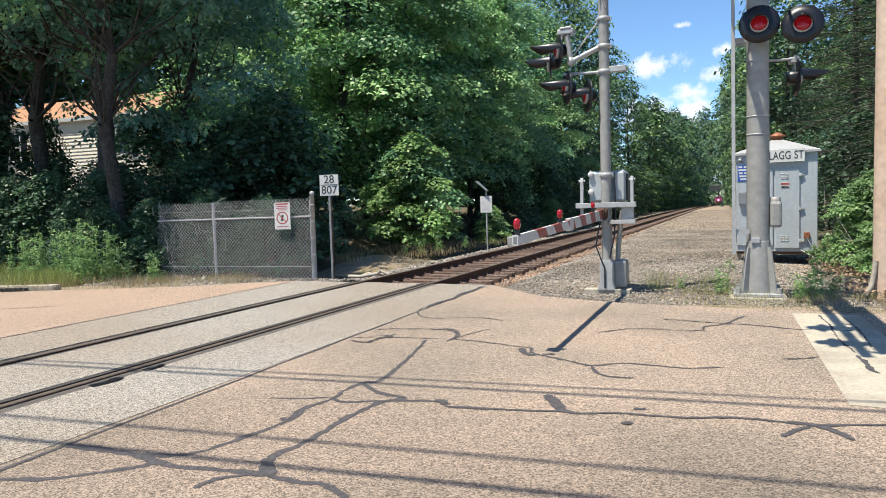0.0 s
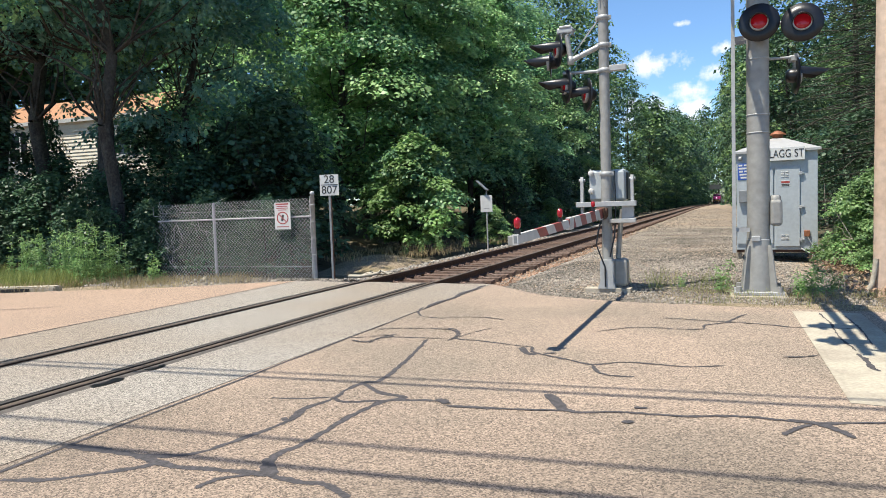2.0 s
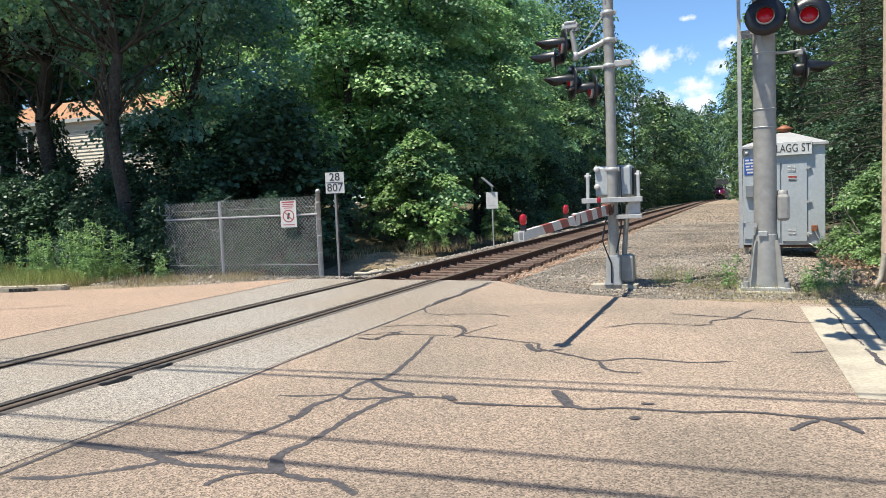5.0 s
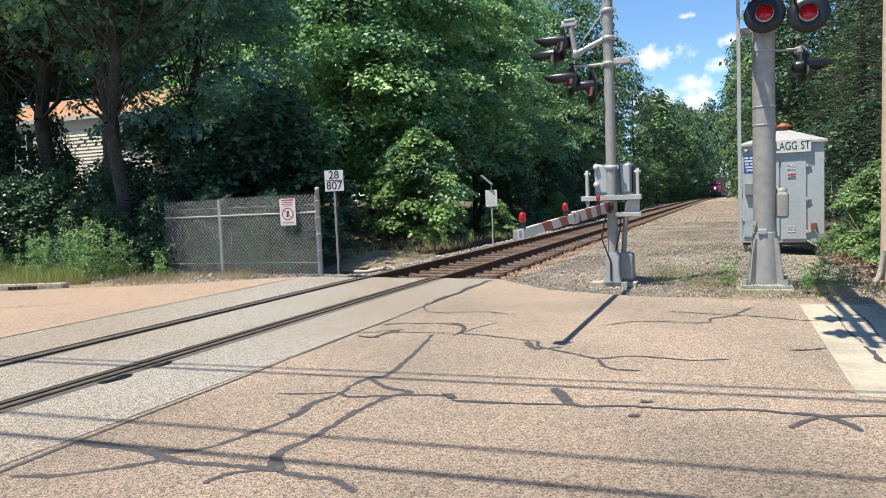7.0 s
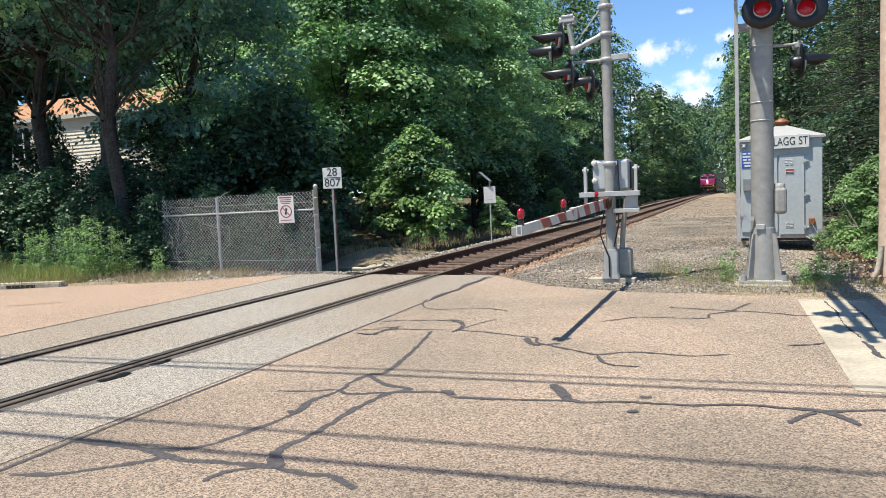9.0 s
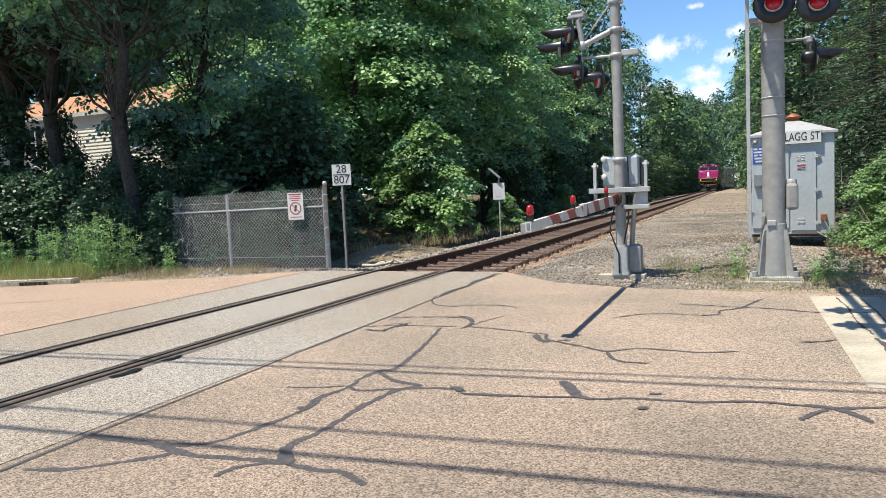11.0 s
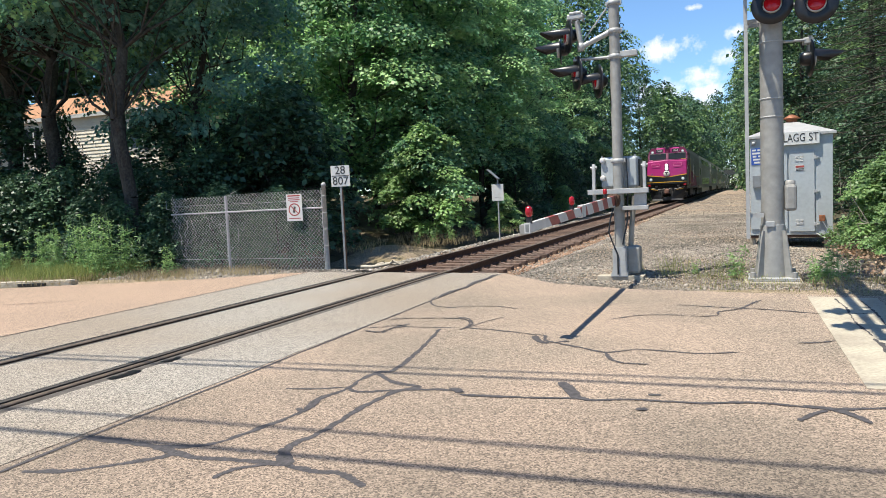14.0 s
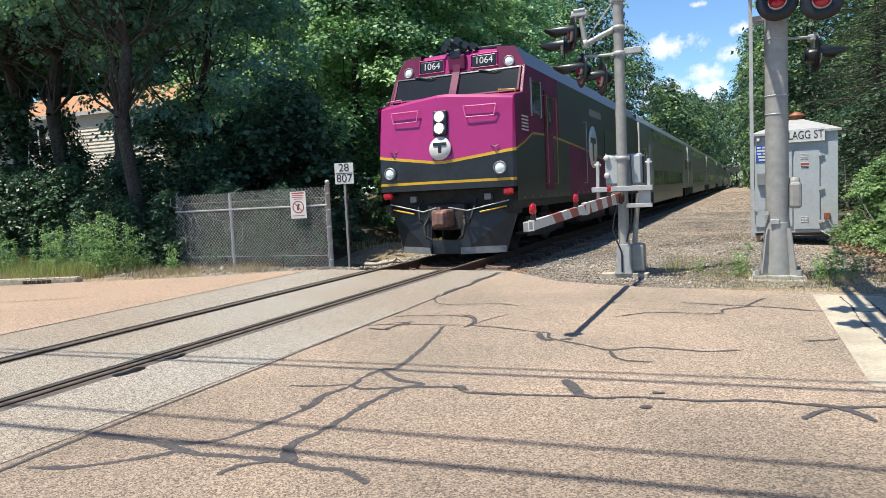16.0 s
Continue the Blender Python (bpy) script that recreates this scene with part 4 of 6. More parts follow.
def gate_mast():
    t = empty("crossing_signal_mast", pose(-1.82, 11.12, -0.05), "grey crossing signal mast with gate mechanism and red flashers", "crossing signal")
    part("mast", tube((0, 0, 0.5), (0, 0, 6.6), 0.083, 0.078, 20), ALU, t)
    bm = bmesh.new()
    add_box(bm, -0.36, -0.10, -0.06, 0.36, 0.14, 0.05, 0.006)
    part("foundation_plank", bm, CONCRETE, t, "weathered timber and concrete footing")
    bm = bmesh.new()
    prism([(-0.15, 0.04), (0.13, 0.04), (0.105, 0.16), (0.105, 0.47), (0.09, 0.51), (-0.09, 0.51), (-0.105, 0.47), (-0.105, 0.16)], "y", -0.12, 0.12, bm)
    bmesh.ops.bevel(bm, geom=list(bm.edges), offset=0.012, segments=2, affect="EDGES")
    part("base_casting", bm, GALV, t)
    part("junction_box", box(0.07, 0.02, 0.07, 0.30, 0.28, 0.51, 0.05), ALU, t)
    part("conduit", add_path(bmesh.new(), [(0.14, 0.15, 0.48), (0.17, 0.14, 0.85), (0.22, 0.12, 1.30)], 0.04, 12), ALU, t)
    bm = bmesh.new()
    add_path(bm, [(-0.06, -0.09, 1.2), (-0.12, -0.12, 0.95), (-0.15, -0.14, 0.75), (-0.08, -0.14, 0.55), (-0.02, -0.14, 0.4), (-0.02, -0.145, 0.08)], 0.012, 6)
    add_path(bm, [(0.13, -0.02, 1.9), (0.15, -0.05, 1.4), (0.13, -0.08, 0.9), (0.06, -0.13, 0.55)], 0.012, 6)
    part("cable", bm, BLACK, t)
    # gate mechanism behind the mast
    mech = part("gate_mechanism", box(-0.29, 0.10, 1.43, 0.29, 0.50, 1.93, 0.045), GREY_PAINT, t, "light grey gate motor housing")
    part("housing_door", box(-0.28, 0.075, 1.46, -0.08, 0.11, 1.90, 0.015), GREY_PAINT, mech)
    part("housing_door", box(0.10, 0.075, 1.46, 0.27, 0.11, 1.90, 0.015), GREY_PAINT, mech)
    part("housing_rim", box(0.286, 0.14, 1.45, 0.312, 0.48, 1.88, 0.012), BLACK, mech)
    part("hasp", box(-0.075, 0.07, 1.62, -0.03, 0.12, 1.74, 0.008), GALV, mech)
    for bx in (-0.26, 0.25):
        part("cover_bolt", tube((bx, 0.09, 1.925), (bx, 0.09, 1.95), 0.014, n=6), GALV, mech)
    for z in (1.60, 1.88):
        part("round_cover", lathe([(0.0, 0.05), (0.035, 0.05), (0.045, 0.04), (0.045, 0)], 14, m=pose(-0.25, 0.075, z, 90)), WHITE_PAINT, mech)
    part("bracket_bar", box(-0.46, -0.15, 1.345, 0.47, -0.06, 1.425, 0.006), GALV, t)
    part("bracket_bar", box(0.06, -0.14, 1.085, 0.46, -0.05, 1.15, 0.006), GALV, t)
    for x in (-0.38, 0.40):
        bm = bmesh.new()
        prism([(-0.06, 1.10 if x > 0 else 1.22), (0.02, 1.10 if x > 0 else 1.22), (0.03, 1.5), (0.03, 1.72), (0.05, 1.76), (0.03, 1.83), (-0.03, 1.83), (-0.05, 1.76)], "x", x - 0.022, x + 0.022, bm)
        arm = part("support_arm", bm, GALV, t)
        part("pivot_bolt", tube((x - 0.05, 0.0, 1.77), (x + 0.05, 0.0, 1.77), 0.026, n=8), CARD, arm)
    part("bracket_plate", box(0.24, -0.06, 1.10, 0.40, -0.03, 1.40, 0.005), GALV, t)
    part("counterweight_hub", lathe([(0, -0.1), (0.07, -0.1), (0.09, -0.06), (0.09, 0.06), (0.07, 0.1), (0, 0.1)], 18, m=pose(-0.06, -0.17, 1.25, 0, 90)), RUST, t)
    clamp(t, 1.86, 0.082)
    for z in (3.47, 3.86, 4.28):
        clamp(t, z, 0.081)
    # flasher brackets
    part("bracket_arm", add_path(bmesh.new(), [(-0.05, 0, 3.86), (-0.50, -0.10, 3.66), (-0.55, -0.12, 4.06)], 0.042, 10), GALV, t)
    part("bracket_arm", add_path(bmesh.new(), [(0.16, 0, 3.50), (-0.12, 0, 3.47), (-0.64, -0.06, 3.48)], 0.024, 10), GALV, t)
    part("brace", add_path(bmesh.new(), [(-0.06, 0, 4.28), (-0.50, -0.06, 3.72)], 0.012, 8), GALV, t)
    part("counter_bracket", box(0.08, -0.04, 3.45, 0.34, 0.05, 3.54, 0.008), GALV, t)
    head = part("junction_head", box(-0.70, -0.17, 4.08, -0.44, -0.06, 4.17, 0.02), GALV, t)
    part("head_lid", box(-0.66, -0.18, 4.16, -0.47, -0.05, 4.20, 0.012), GALV, head)
    for bx, bz in ((-0.45, 4.06), (-0.52, 4.05), (-0.44, 4.13), (-0.62, 4.06)):
        part("bolt", tube((bx, -0.20, bz), (bx, -0.04, bz), 0.016, n=6), CARD, head)
    part("elbow", lathe([(0, -0.07), (0.05, -0.06), (0.062, 0), (0.05, 0.06), (0, 0.07)], 14, (-0.50, -0.10, 3.66)), GALV, t)
    part("mast_strap", add_path(bmesh.new(), [(-0.07, -0.07, 4.75), (0.05, -0.085, 4.42)], 0.012, 6), CARD, t)
    light_head(t, pose(-0.70, -0.06, 3.86, 0, 0, -64), 0.46, 0.265)
    light_head(t, pose(-0.92, 0.30, 3.74, 0, 0, -80), 0.44, 0.24)
    light_head(t, pose(-0.58, -0.06, 3.27, 0, 0, -60), 0.46, 0.265)
    light_head(t, pose(-0.28, 0.06, 3.13, 0, 0, -62), 0.44, 0.265)
    part("upper_stay", add_path(bmesh.new(), [(0.0, -0.06, 6.4), (-0.05, -0.1, 4.5)], 0.01, 6), GALV, t)
    return t


def gate_arm():
    """The lowered arm, striped red and white, from the mechanism out over the road."""
    t = empty("crossing_gate_arm", pose(-1.86, 10.95, 1.19, -1.4, 0, 180.7), "lowered crossing gate arm striped red and white", "gate arm")
    L = 4.95
    n = 13
    def half(s):
        return (0.078 if s < 0.5 else 0.062) - 0.018 * s
    for i in range(n):
        a, b = i / n, (i + 1) / n
        bm = bmesh.new()
        o = []
        for y, hh in ((a * L, half(a + 1e-4)), (b * L, half(b - 1e-4))):
            o.append((y, hh))
        (ya, ha), (yb, hb) = o
        sa, sb = (0 if i == 0 else 0.07), (0 if i == n - 1 else 0.07)
        prism([(ya - sa, -ha), (yb - sb, -hb), (yb + sb, hb), (ya + sa, ha)], "x", -0.022, 0.022, bm)
        part("stripe", bm, RED_PAINT if i % 2 == 0 and i < n - 1 else WHITE_PAINT, t)
    part("splice_plate", box(-0.03, 2.42, -0.075, 0.03, 2.62, 0.075, 0.004), WHITE_PAINT, t)
    part("root_plate", box(-0.03, 0, -0.085, 0.03, 0.35, -0.07), WHITE_PAINT, t)
    part("arm_root", box(-0.05, -0.18, -0.09, 0.05, 0.12, 0.09, 0.01), RUST, t)
    for s, big in ((0.985, 1), (0.62, 1), (0.17, 0.8)):
        hh = half(s)
        lamp = part("arm_lamp", lathe([(0.0, -0.03), (0.034 * big, -0.025), (0.045 * big, 0), (0.034 * big, 0.025), (0.0, 0.03)], 18, m=pose(0, s * L, hh + 0.10, 0, 90) @ Matrix.Diagonal((1.25, 1, 1, 1))),
                    LENS, t, "red arm lamp")
        part("lamp_base", box(-0.025, s * L - 0.02, hh - 0.01, 0.025, s * L + 0.02, hh + 0.05, 0.004), BLACK, lamp)
    part("lamp_cable_box", box(0.024, L - 0.16, -0.06, 0.085, L - 0.03, 0.03, 0.006), ALU, t)
    cap = part("end_cap", box(-0.026, L - 0.012, -0.047, 0.026, L + 0.008, 0.047), WHITE_PAINT, t)
    part("hollow_end", box(-0.016, L + 0.006, -0.034, 0.016, L + 0.010, 0.034), CARD, cap)
    return t


def cantilever_mast():
    t = empty("cantilever_signal_mast", pose(0.37, 11.19, -0.06), "thick grey aluminium signal mast on a finned pedestal", "crossing signal")
    part("mast", tube((0, 0, 0.8), (0, 0, 7.2), 0.157, 0.145, 28), ALU, t)
    part("base_plate", box(-0.34, -0.31, 0.0, 0.33, 0.31, 0.05, 0.008), GALV, t)
    part("footing", box(-0.40, -0.38, -0.25, 0.38, 0.38, 0.0, 0.02), CONCRETE, t)
    part("pedestal", lathe([(0.215, 0.05), (0.19, 0.35), (0.168, 0.76), (0.164, 0.80)], 28), ALU, t)
    for k in range(4):
        a = k * 90 + 48
        bm = bmesh.new()
        prism([(0.16, 0.05), (0.33, 0.05), (0.32, 0.10), (0.24, 0.62), (0.21, 0.72), (0.15, 0.72)], "y", -0.011, 0.011, bm)
        part("fin", bm, ALU, t, m=pose(0, 0, 0, 0, 0, a))
    for sx in (-0.27, 0.27):
        for sy in (-0.26, 0.26):
            part("anchor_nut", tube((sx, sy, 0.05), (sx, sy, 0.13), 0.045, 0.04, 6), ALU, t)
    for z in (0.80, 2.36, 2.62, 3.42):
        part("band", lathe([(0.150, -0.010), (0.161, -0.008), (0.161, 0.008), (0.150, 0.010)], 28, (0, 0, z)), GALV, t)
    bm = bmesh.new()
    add_box(bm, -0.10, -0.19, 0.78, 0.02, -0.15, 0.86, 0.01)
    part("band_bolt", bm, GALV, t)
    bx = part("meter_box", box(0.155, -0.11, 1.00, 0.315, 0.10, 1.38, 0.04), ALU, t)
    part("box_cap", lathe([(0.075, 0), (0.075, 0.06), (0.05, 0.075), (0, 0.075)], 16, (0.225, 0, 1.37)), ALU, bx)
    # the pair that faces the road, and the pair that faces away
    part("crossarm", add_path(bmesh.new(), [(-0.08, -0.22, 3.88), (0.62, -0.12, 3.85)], 0.03, 10), GALV, t)
    part("crossarm_bracket", box(-0.06, -0.24, 3.80, 0.06, -0.10, 3.94, 0.01), GALV, t)
    light_head(t, pose(0.01, -0.34, 3.87, -6, 0, -2), hood=0.22, r=0.268)
    light_head(t, pose(0.55, -0.36, 3.80, -6, 0, -2), hood=0.22, r=0.268)
    part("rear_arm", add_path(bmesh.new(), [(0.1, 0.05, 3.42), (0.52, 0.25, 3.44)], 0.02, 8), GALV, t)
    light_head(t, pose(0.52, 0.28, 3.18, 0, 0, 99), hood=0.46, r=0.265)
    part("rear_arm", tube((0.52, 0.27, 3.50), (0.50, 0.28, 3.10), 0.03, n=10), GALV, t)
    part("rear_head", box(0.42, 0.2, 3.38, 0.56, 0.34, 3.47, 0.015), GALV, t)
    # truss out over the road, with its walkway
    for z in (4.75, 5.35):
        part("truss_chord", tube((-0.50, 0.0, z), (-0.50, -5.9, z + 0.12), 0.055, 0.05, 12), ALU, t)
        part("truss_bracket", box(-0.56, -0.06, z - 0.06, 0.0, 0.06, z + 0.06, 0.01), ALU, t)
    for i in range(8):
        y = -0.5 - i * 0.72
        part("truss_web", tube((-0.5, y, 4.77), (-0.5, y - 0.36 * (1 if i % 2 else -1), 5.4), 0.022, n=8), ALU, t)
    part("walkway", box(-0.30, -5.6, 4.70, -0.02, -0.2, 4.74, 0.0), GALV, t)
    for y in (-5.5, -4.1, -2.7, -1.3):
        part("walkway_post", tube((-0.04, y, 4.72), (-0.04, y, 5.7), 0.02, n=8), GALV, t)
    part("walkway_rail", tube((-0.04, -5.6, 5.7), (-0.04, -0.2, 5.7), 0.022, n=8), GALV, t)
    light_head(t, pose(-0.60, -5.2, 4.5, 0, 0, 90), 0.3, 0.22)
    light_head(t, pose(-0.60, -4.4, 4.5, 0, 0, 90), 0.3, 0.22)
    # ladder on its stand-off brackets
    part("ladder_rail", box(-0.355, -0.20, 0.62, -0.305, -0.165, 7.2), GALV, t)
    part("ladder_rail", box(-0.355, 0.165, 0.62, -0.305, 0.20, 7.2), GALV, t)
    for i in range(22):
        z = 0.8 + i * 0.29
        part("rung", tube((-0.33, -0.17, z), (-0.33, 0.17, z), 0.011, n=8), GALV, t)
    for z in (0.95, 3.72):
        for y in (-0.15, 0.12):
            part("ladder_bracket", box(-0.31, y, z - 0.03, -0.12, y + 0.03, z + 0.03), GALV, t)
    return t


def text_mesh(body, size, mat, parent, m, name="lettering", depth=0.0015):
    cu = bpy.data.curves.new(name, "FONT")
    cu.body, cu.size, cu.align_x, cu.align_y, cu.extrude = body, size, "CENTER", "CENTER", depth
    tmp = bpy.data.objects.new(name, cu)
    scene.collection.objects.link(tmp)
    me = bpy.data.meshes.new_from_object(tmp.evaluated_get(bpy.context.evaluated_depsgraph_get()))
    bpy.data.objects.remove(tmp)
    bpy.data.curves.remove(cu)
    me.materials.clear()
    me.materials.append(mat)
    ob = new(name, me)
    ob.parent = parent
    ob.matrix_basis = m
    return ob


PALE_ROOF = material("pale_grey_roof_paint", (0.46, 0.46, 0.45), 0.55, vary=0.08, scale=8, second=(0.38, 0.37, 0.35), second_scale=2)
INK = material("black_ink", (0.03, 0.03, 0.03), 0.6, vary=0.15)
RED_INK = material("red_ink", (0.42, 0.07, 0.06), 0.6, vary=0.15)
BLUE_SIGN = material("blue_enamel", (0.03, 0.10, 0.42), 0.45, vary=0.1)
SIGN_WHITE = material("sign_white", (0.74, 0.74, 0.71), 0.45, vary=0.05, second=(0.66, 0.65, 0.6), second_scale=6)
COPPER = material("rusty_vent_cap", (0.34, 0.13, 0.06), 0.6, 0.3, vary=0.3, scale=14)
CARD = material("dull_grey_metal", (0.30, 0.31, 0.31), 0.5, 0.4, vary=0.15)


def hut():
    t = empty("signal_hut", pose(1.03, 18.40, -0.05, 0, 0, -5), "light grey steel signal hut with a hipped roof", "signal hut")
    W, D = 0.835, 0.95
    body = part("body", box(-W, -D, 0.18, W, D, 2.40, 0.012), GREY_PAINT, t)
    bm = bmesh.new()
    e = 0.07
    lo = [bm.verts.new(p) for p in ((-W - e, -D - e, 2.40), (W + e, -D - e, 2.40), (W + e, D + e, 2.40), (-W - e, D + e, 2.40))]
    mid = [bm.verts.new((v.co.x, v.co.y, 2.45)) for v in lo]
    hi = [bm.verts.new(p) for p in ((-0.12, -0.12, 2.77), (0.12, -0.12, 2.77), (0.12, 0.12, 2.77), (-0.12, 0.12, 2.77))]
    bm.faces.new(lo[::-1])
    bm.faces.new(hi)
    for i in range(4):
        j = (i + 1) % 4
        bm.faces.new((lo[i], lo[j], mid[j], mid[i]))
        bm.faces.new((mid[i], mid[j], hi[j], hi[i]))
    part("roof", bm, PALE_ROOF, t, "pale hipped steel roof")
    part("roof_vent", lathe([(0.12, 2.74), (0.12, 2.84), (0.19, 2.85), (0.19, 2.87), (0.05, 2.95), (0, 2.96)], 14), COPPER, t, "rust-brown vent cap")
    for sx in (-0.8, 0.72):
        for sy in (-0.8, 0.8):
            part("leg", box(sx - 0.06, sy - 0.06, -0.10, sx + 0.06, sy + 0.06, 0.19), CONCRETE, t)
    part("skid", box(-W, -D + 0.02, 0.12, W, -D + 0.10, 0.178), RUST, t)
    door = part("door", box(-0.02, -D - 0.035, 0.26, 0.48, -D - 0.003, 2.06, 0.008), GREY_PAINT, t)
    left_door = part("door", box(-0.82, -D - 0.035, 0.32, -0.06, -D - 0.003, 2.06, 0.008), GREY_PAINT, t)
    for z in (0.42, 1.15, 1.9):
        part("hinge", box(0.46, -D - 0.055, z - 0.035, 0.52, -D - 0.03, z + 0.035, 0.006), GALV, door)
        part("hinge_pin", box(0.50, -D - 0.05, z - 0.012, 0.57, -D - 0.003, z + 0.012), GALV, door)
    for z0 in (0.42, 1.83):
        for k in range(4):
            for xx in (0.10, 0.185):
                part("louvre", box(xx, -D - 0.046, z0 + k * 0.034, xx + 0.07, -D - 0.033, z0 + k * 0.034 + 0.018, 0.003), WHITE_PAINT, door)
    warn = part("warning_plate", box(0.10, -D - 0.040, 1.61, 0.28, -D - 0.036, 1.75), SIGN_WHITE, door, "small red and white warning plate")
    part("plate_band", box(0.105, -D - 0.043, 1.69, 0.275, -D - 0.041, 1.735), RED_INK, warn)
    for k in range(2):
        part("line_bar", box(0.11, -D - 0.043, 1.622 + k * 0.03, 0.27, -D - 0.041, 1.64 + k * 0.03), INK, warn)
    part("wide_plate", box(-0.5, -D - 0.10, 2.20, 0.58, -D - 0.004, 2.49, 0.004), SIGN_WHITE, t, "off-white name plate with black letters")
    text_mesh("FLAGG", 0.255, INK, t, pose(0.045, -D - 0.104, 2.345, 90) @ Matrix.Diagonal((0.67, 1, 1, 1)))
    text_mesh("ST", 0.255, INK, t, pose(0.465, -D - 0.104, 2.345, 90) @ Matrix.Diagonal((0.72, 1, 1, 1)))
    blue = part("blue_notice", box(-0.80, -D - 0.045, 1.80, -0.44, -D - 0.037, 2.18), BLUE_SIGN, t, "blue enamel notice with white lines")
    for k, spans in enumerate((((-0.78, -0.70), (-0.67, -0.46)), ((-0.78, -0.60), (-0.57, -0.46)), ((-0.77, -0.69), (-0.66, -0.58), (-0.55, -0.47)), ((-0.76, -0.50),), ((-0.74, -0.56),))):
        for a, b in spans:
            part("line_bar", box(a, -D - 0.048, 2.115 - k * 0.07, b, -D - 0.046, 2.155 - k * 0.07), SIGN_WHITE, blue)
    part("lamp_housing", box(-0.80, -D - 0.06, 2.25, -0.70, -D - 0.002, 2.36, 0.012), CARD, t)
    part("lamp_glass", lathe([(0, 0.02), (0.025, 0.015), (0.03, 0)], 12, m=pose(-0.75, -D - 0.06, 2.30, 90)), SIGN_WHITE, t)
    part("letter_box", box(-0.77, -D - 0.13, 1.28, -0.44, -D - 0.037, 1.56, 0.01), CARD, t)
    part("side_handle", box(-0.10, -D - 0.07, 1.24, -0.05, -D - 0.03, 1.42, 0.01), GALV, t)
    part("corner_bolt", box(-0.88, -D - 0.03, 0.50, -0.83, -D - 0.003, 0.60, 0.004), CARD, t)
    part("socket_box", box(0.56, -D - 0.07, 0.48, 0.68, -D - 0.003, 0.62, 0.01), COPPER, t)
    bm = bmesh.new()
    add_path(bm, [(0.62, -D - 0.05, 0.5), (0.72, -D - 0.12, 0.30), (0.92, -D - 0.25, 0.22), (1.02, -D - 0.3, -0.05)], 0.012, 6)
    add_path(bm, [(0.5, -D - 0.05, 0.22), (0.7, -D - 0.2, 0.1), (0.95, -D - 0.45, -0.08)], 0.016, 6)
    part("cable", bm, CARD, t)
    return t


def chain_link(parent, x0, x1, z0, z1, pitch=0.088, r=0.0034):
    """Woven wire: zigzag wires in two mirrored families, as flat-sided bars."""
    v, f = [], []
    def bar(a, b):
        a, b = Vector(a), Vector(b)
        d = (b - a).normalized()
        s = Vector((d.z, 0, -d.x)) * r
        o = Vector((0, r, 0))
        k = len(v)
        for c in (a, b):
            v.extend([c + s, c + o, c - s, c - o])
        for i in range(4):
            j = (i + 1) % 4
            f.append((k + i, k + j, k + 4 + j, k + 4 + i))
    w, h = x1 - x0, z1 - z0
    n = int((w + h) / pitch)
    for i in range(n + 1):
        c = i * pitch
        for flip in (0, 1):
            xa, za = (c, 0) if c <= w else (w, c - w)
            xb, zb = (c - h, h) if c >= h else (0, c)
            if abs(xa - xb) < 1e-3:
                continue
            if flip:
                xa, xb = w - xa, w - xb
            bar((x0 + xa, 0.004 if flip else -0.004, z0 + za), (x0 + xb, 0.004 if flip else -0.004, z0 + zb))
    return mesh_from("chain_mesh", v, f, GALV, parent)


def fence():
    t = empty("chain_link_fence", pose(-8.07, 12.3, -0.09, 0, 0, 178.2), "galvanised chain-link fence panel with steel posts", "fence")
    part("end_post", lathe([(0.042, -0.3), (0.042, 1.80), (0.05, 1.80), (0.05, 1.85), (0.03, 1.88), (0, 1.885)], 16), GALV, t)
    part("line_post", tube((2.68, 0, -0.3), (2.68, 0, 1.72), 0.032, n=14), GALV, t)
    part("middle_wire", tube((0, 0, 1.52), (4.3, 0, 1.53), 0.004, n=6), GALV, t)
    part("middle_rail", tube((0, 0, 1.36), (4.38, 0, 1.34), 0.02, n=10), GALV, t)
    part("bottom_wire", tube((0, 0, 0.30), (4.3, 0, 0.27), 0.006, n=6), GALV, t)
    part("tension_bar", box(0.055, -0.012, 0.06, 0.072, 0.012, 1.72), GALV, t)
    for z in (0.2, 0.55, 0.9, 1.25, 1.6):
        part("band", lathe([(0.042, -0.014), (0.048, -0.012), (0.048, 0.012), (0.042, 0.014)], 14, (0, 0, z)), GALV, t)
    rng = np.random.default_rng(77)
    for i in range(11):
        x = rng.uniform(2.5, 4.5)
        z = rng.uniform(0.2, 1.1)
        pts = [(x, 0.03, z)]
        for k in range(7):
            x += rng.normal() * 0.12
            z = min(1.82, z + rng.uniform(0.02, 0.22))
            pts.append((x, 0.03 + rng.uniform(-0.04, 0.05), z))
        part("loose_wire", add_path(bmesh.new(), pts, 0.0045, 5), GALV, t)
    chain_link(t, 0.06, 2.68, 0.03, 1.74)
    chain_link(t, 2.68, 4.35, 0.03, 1.72)
    return t


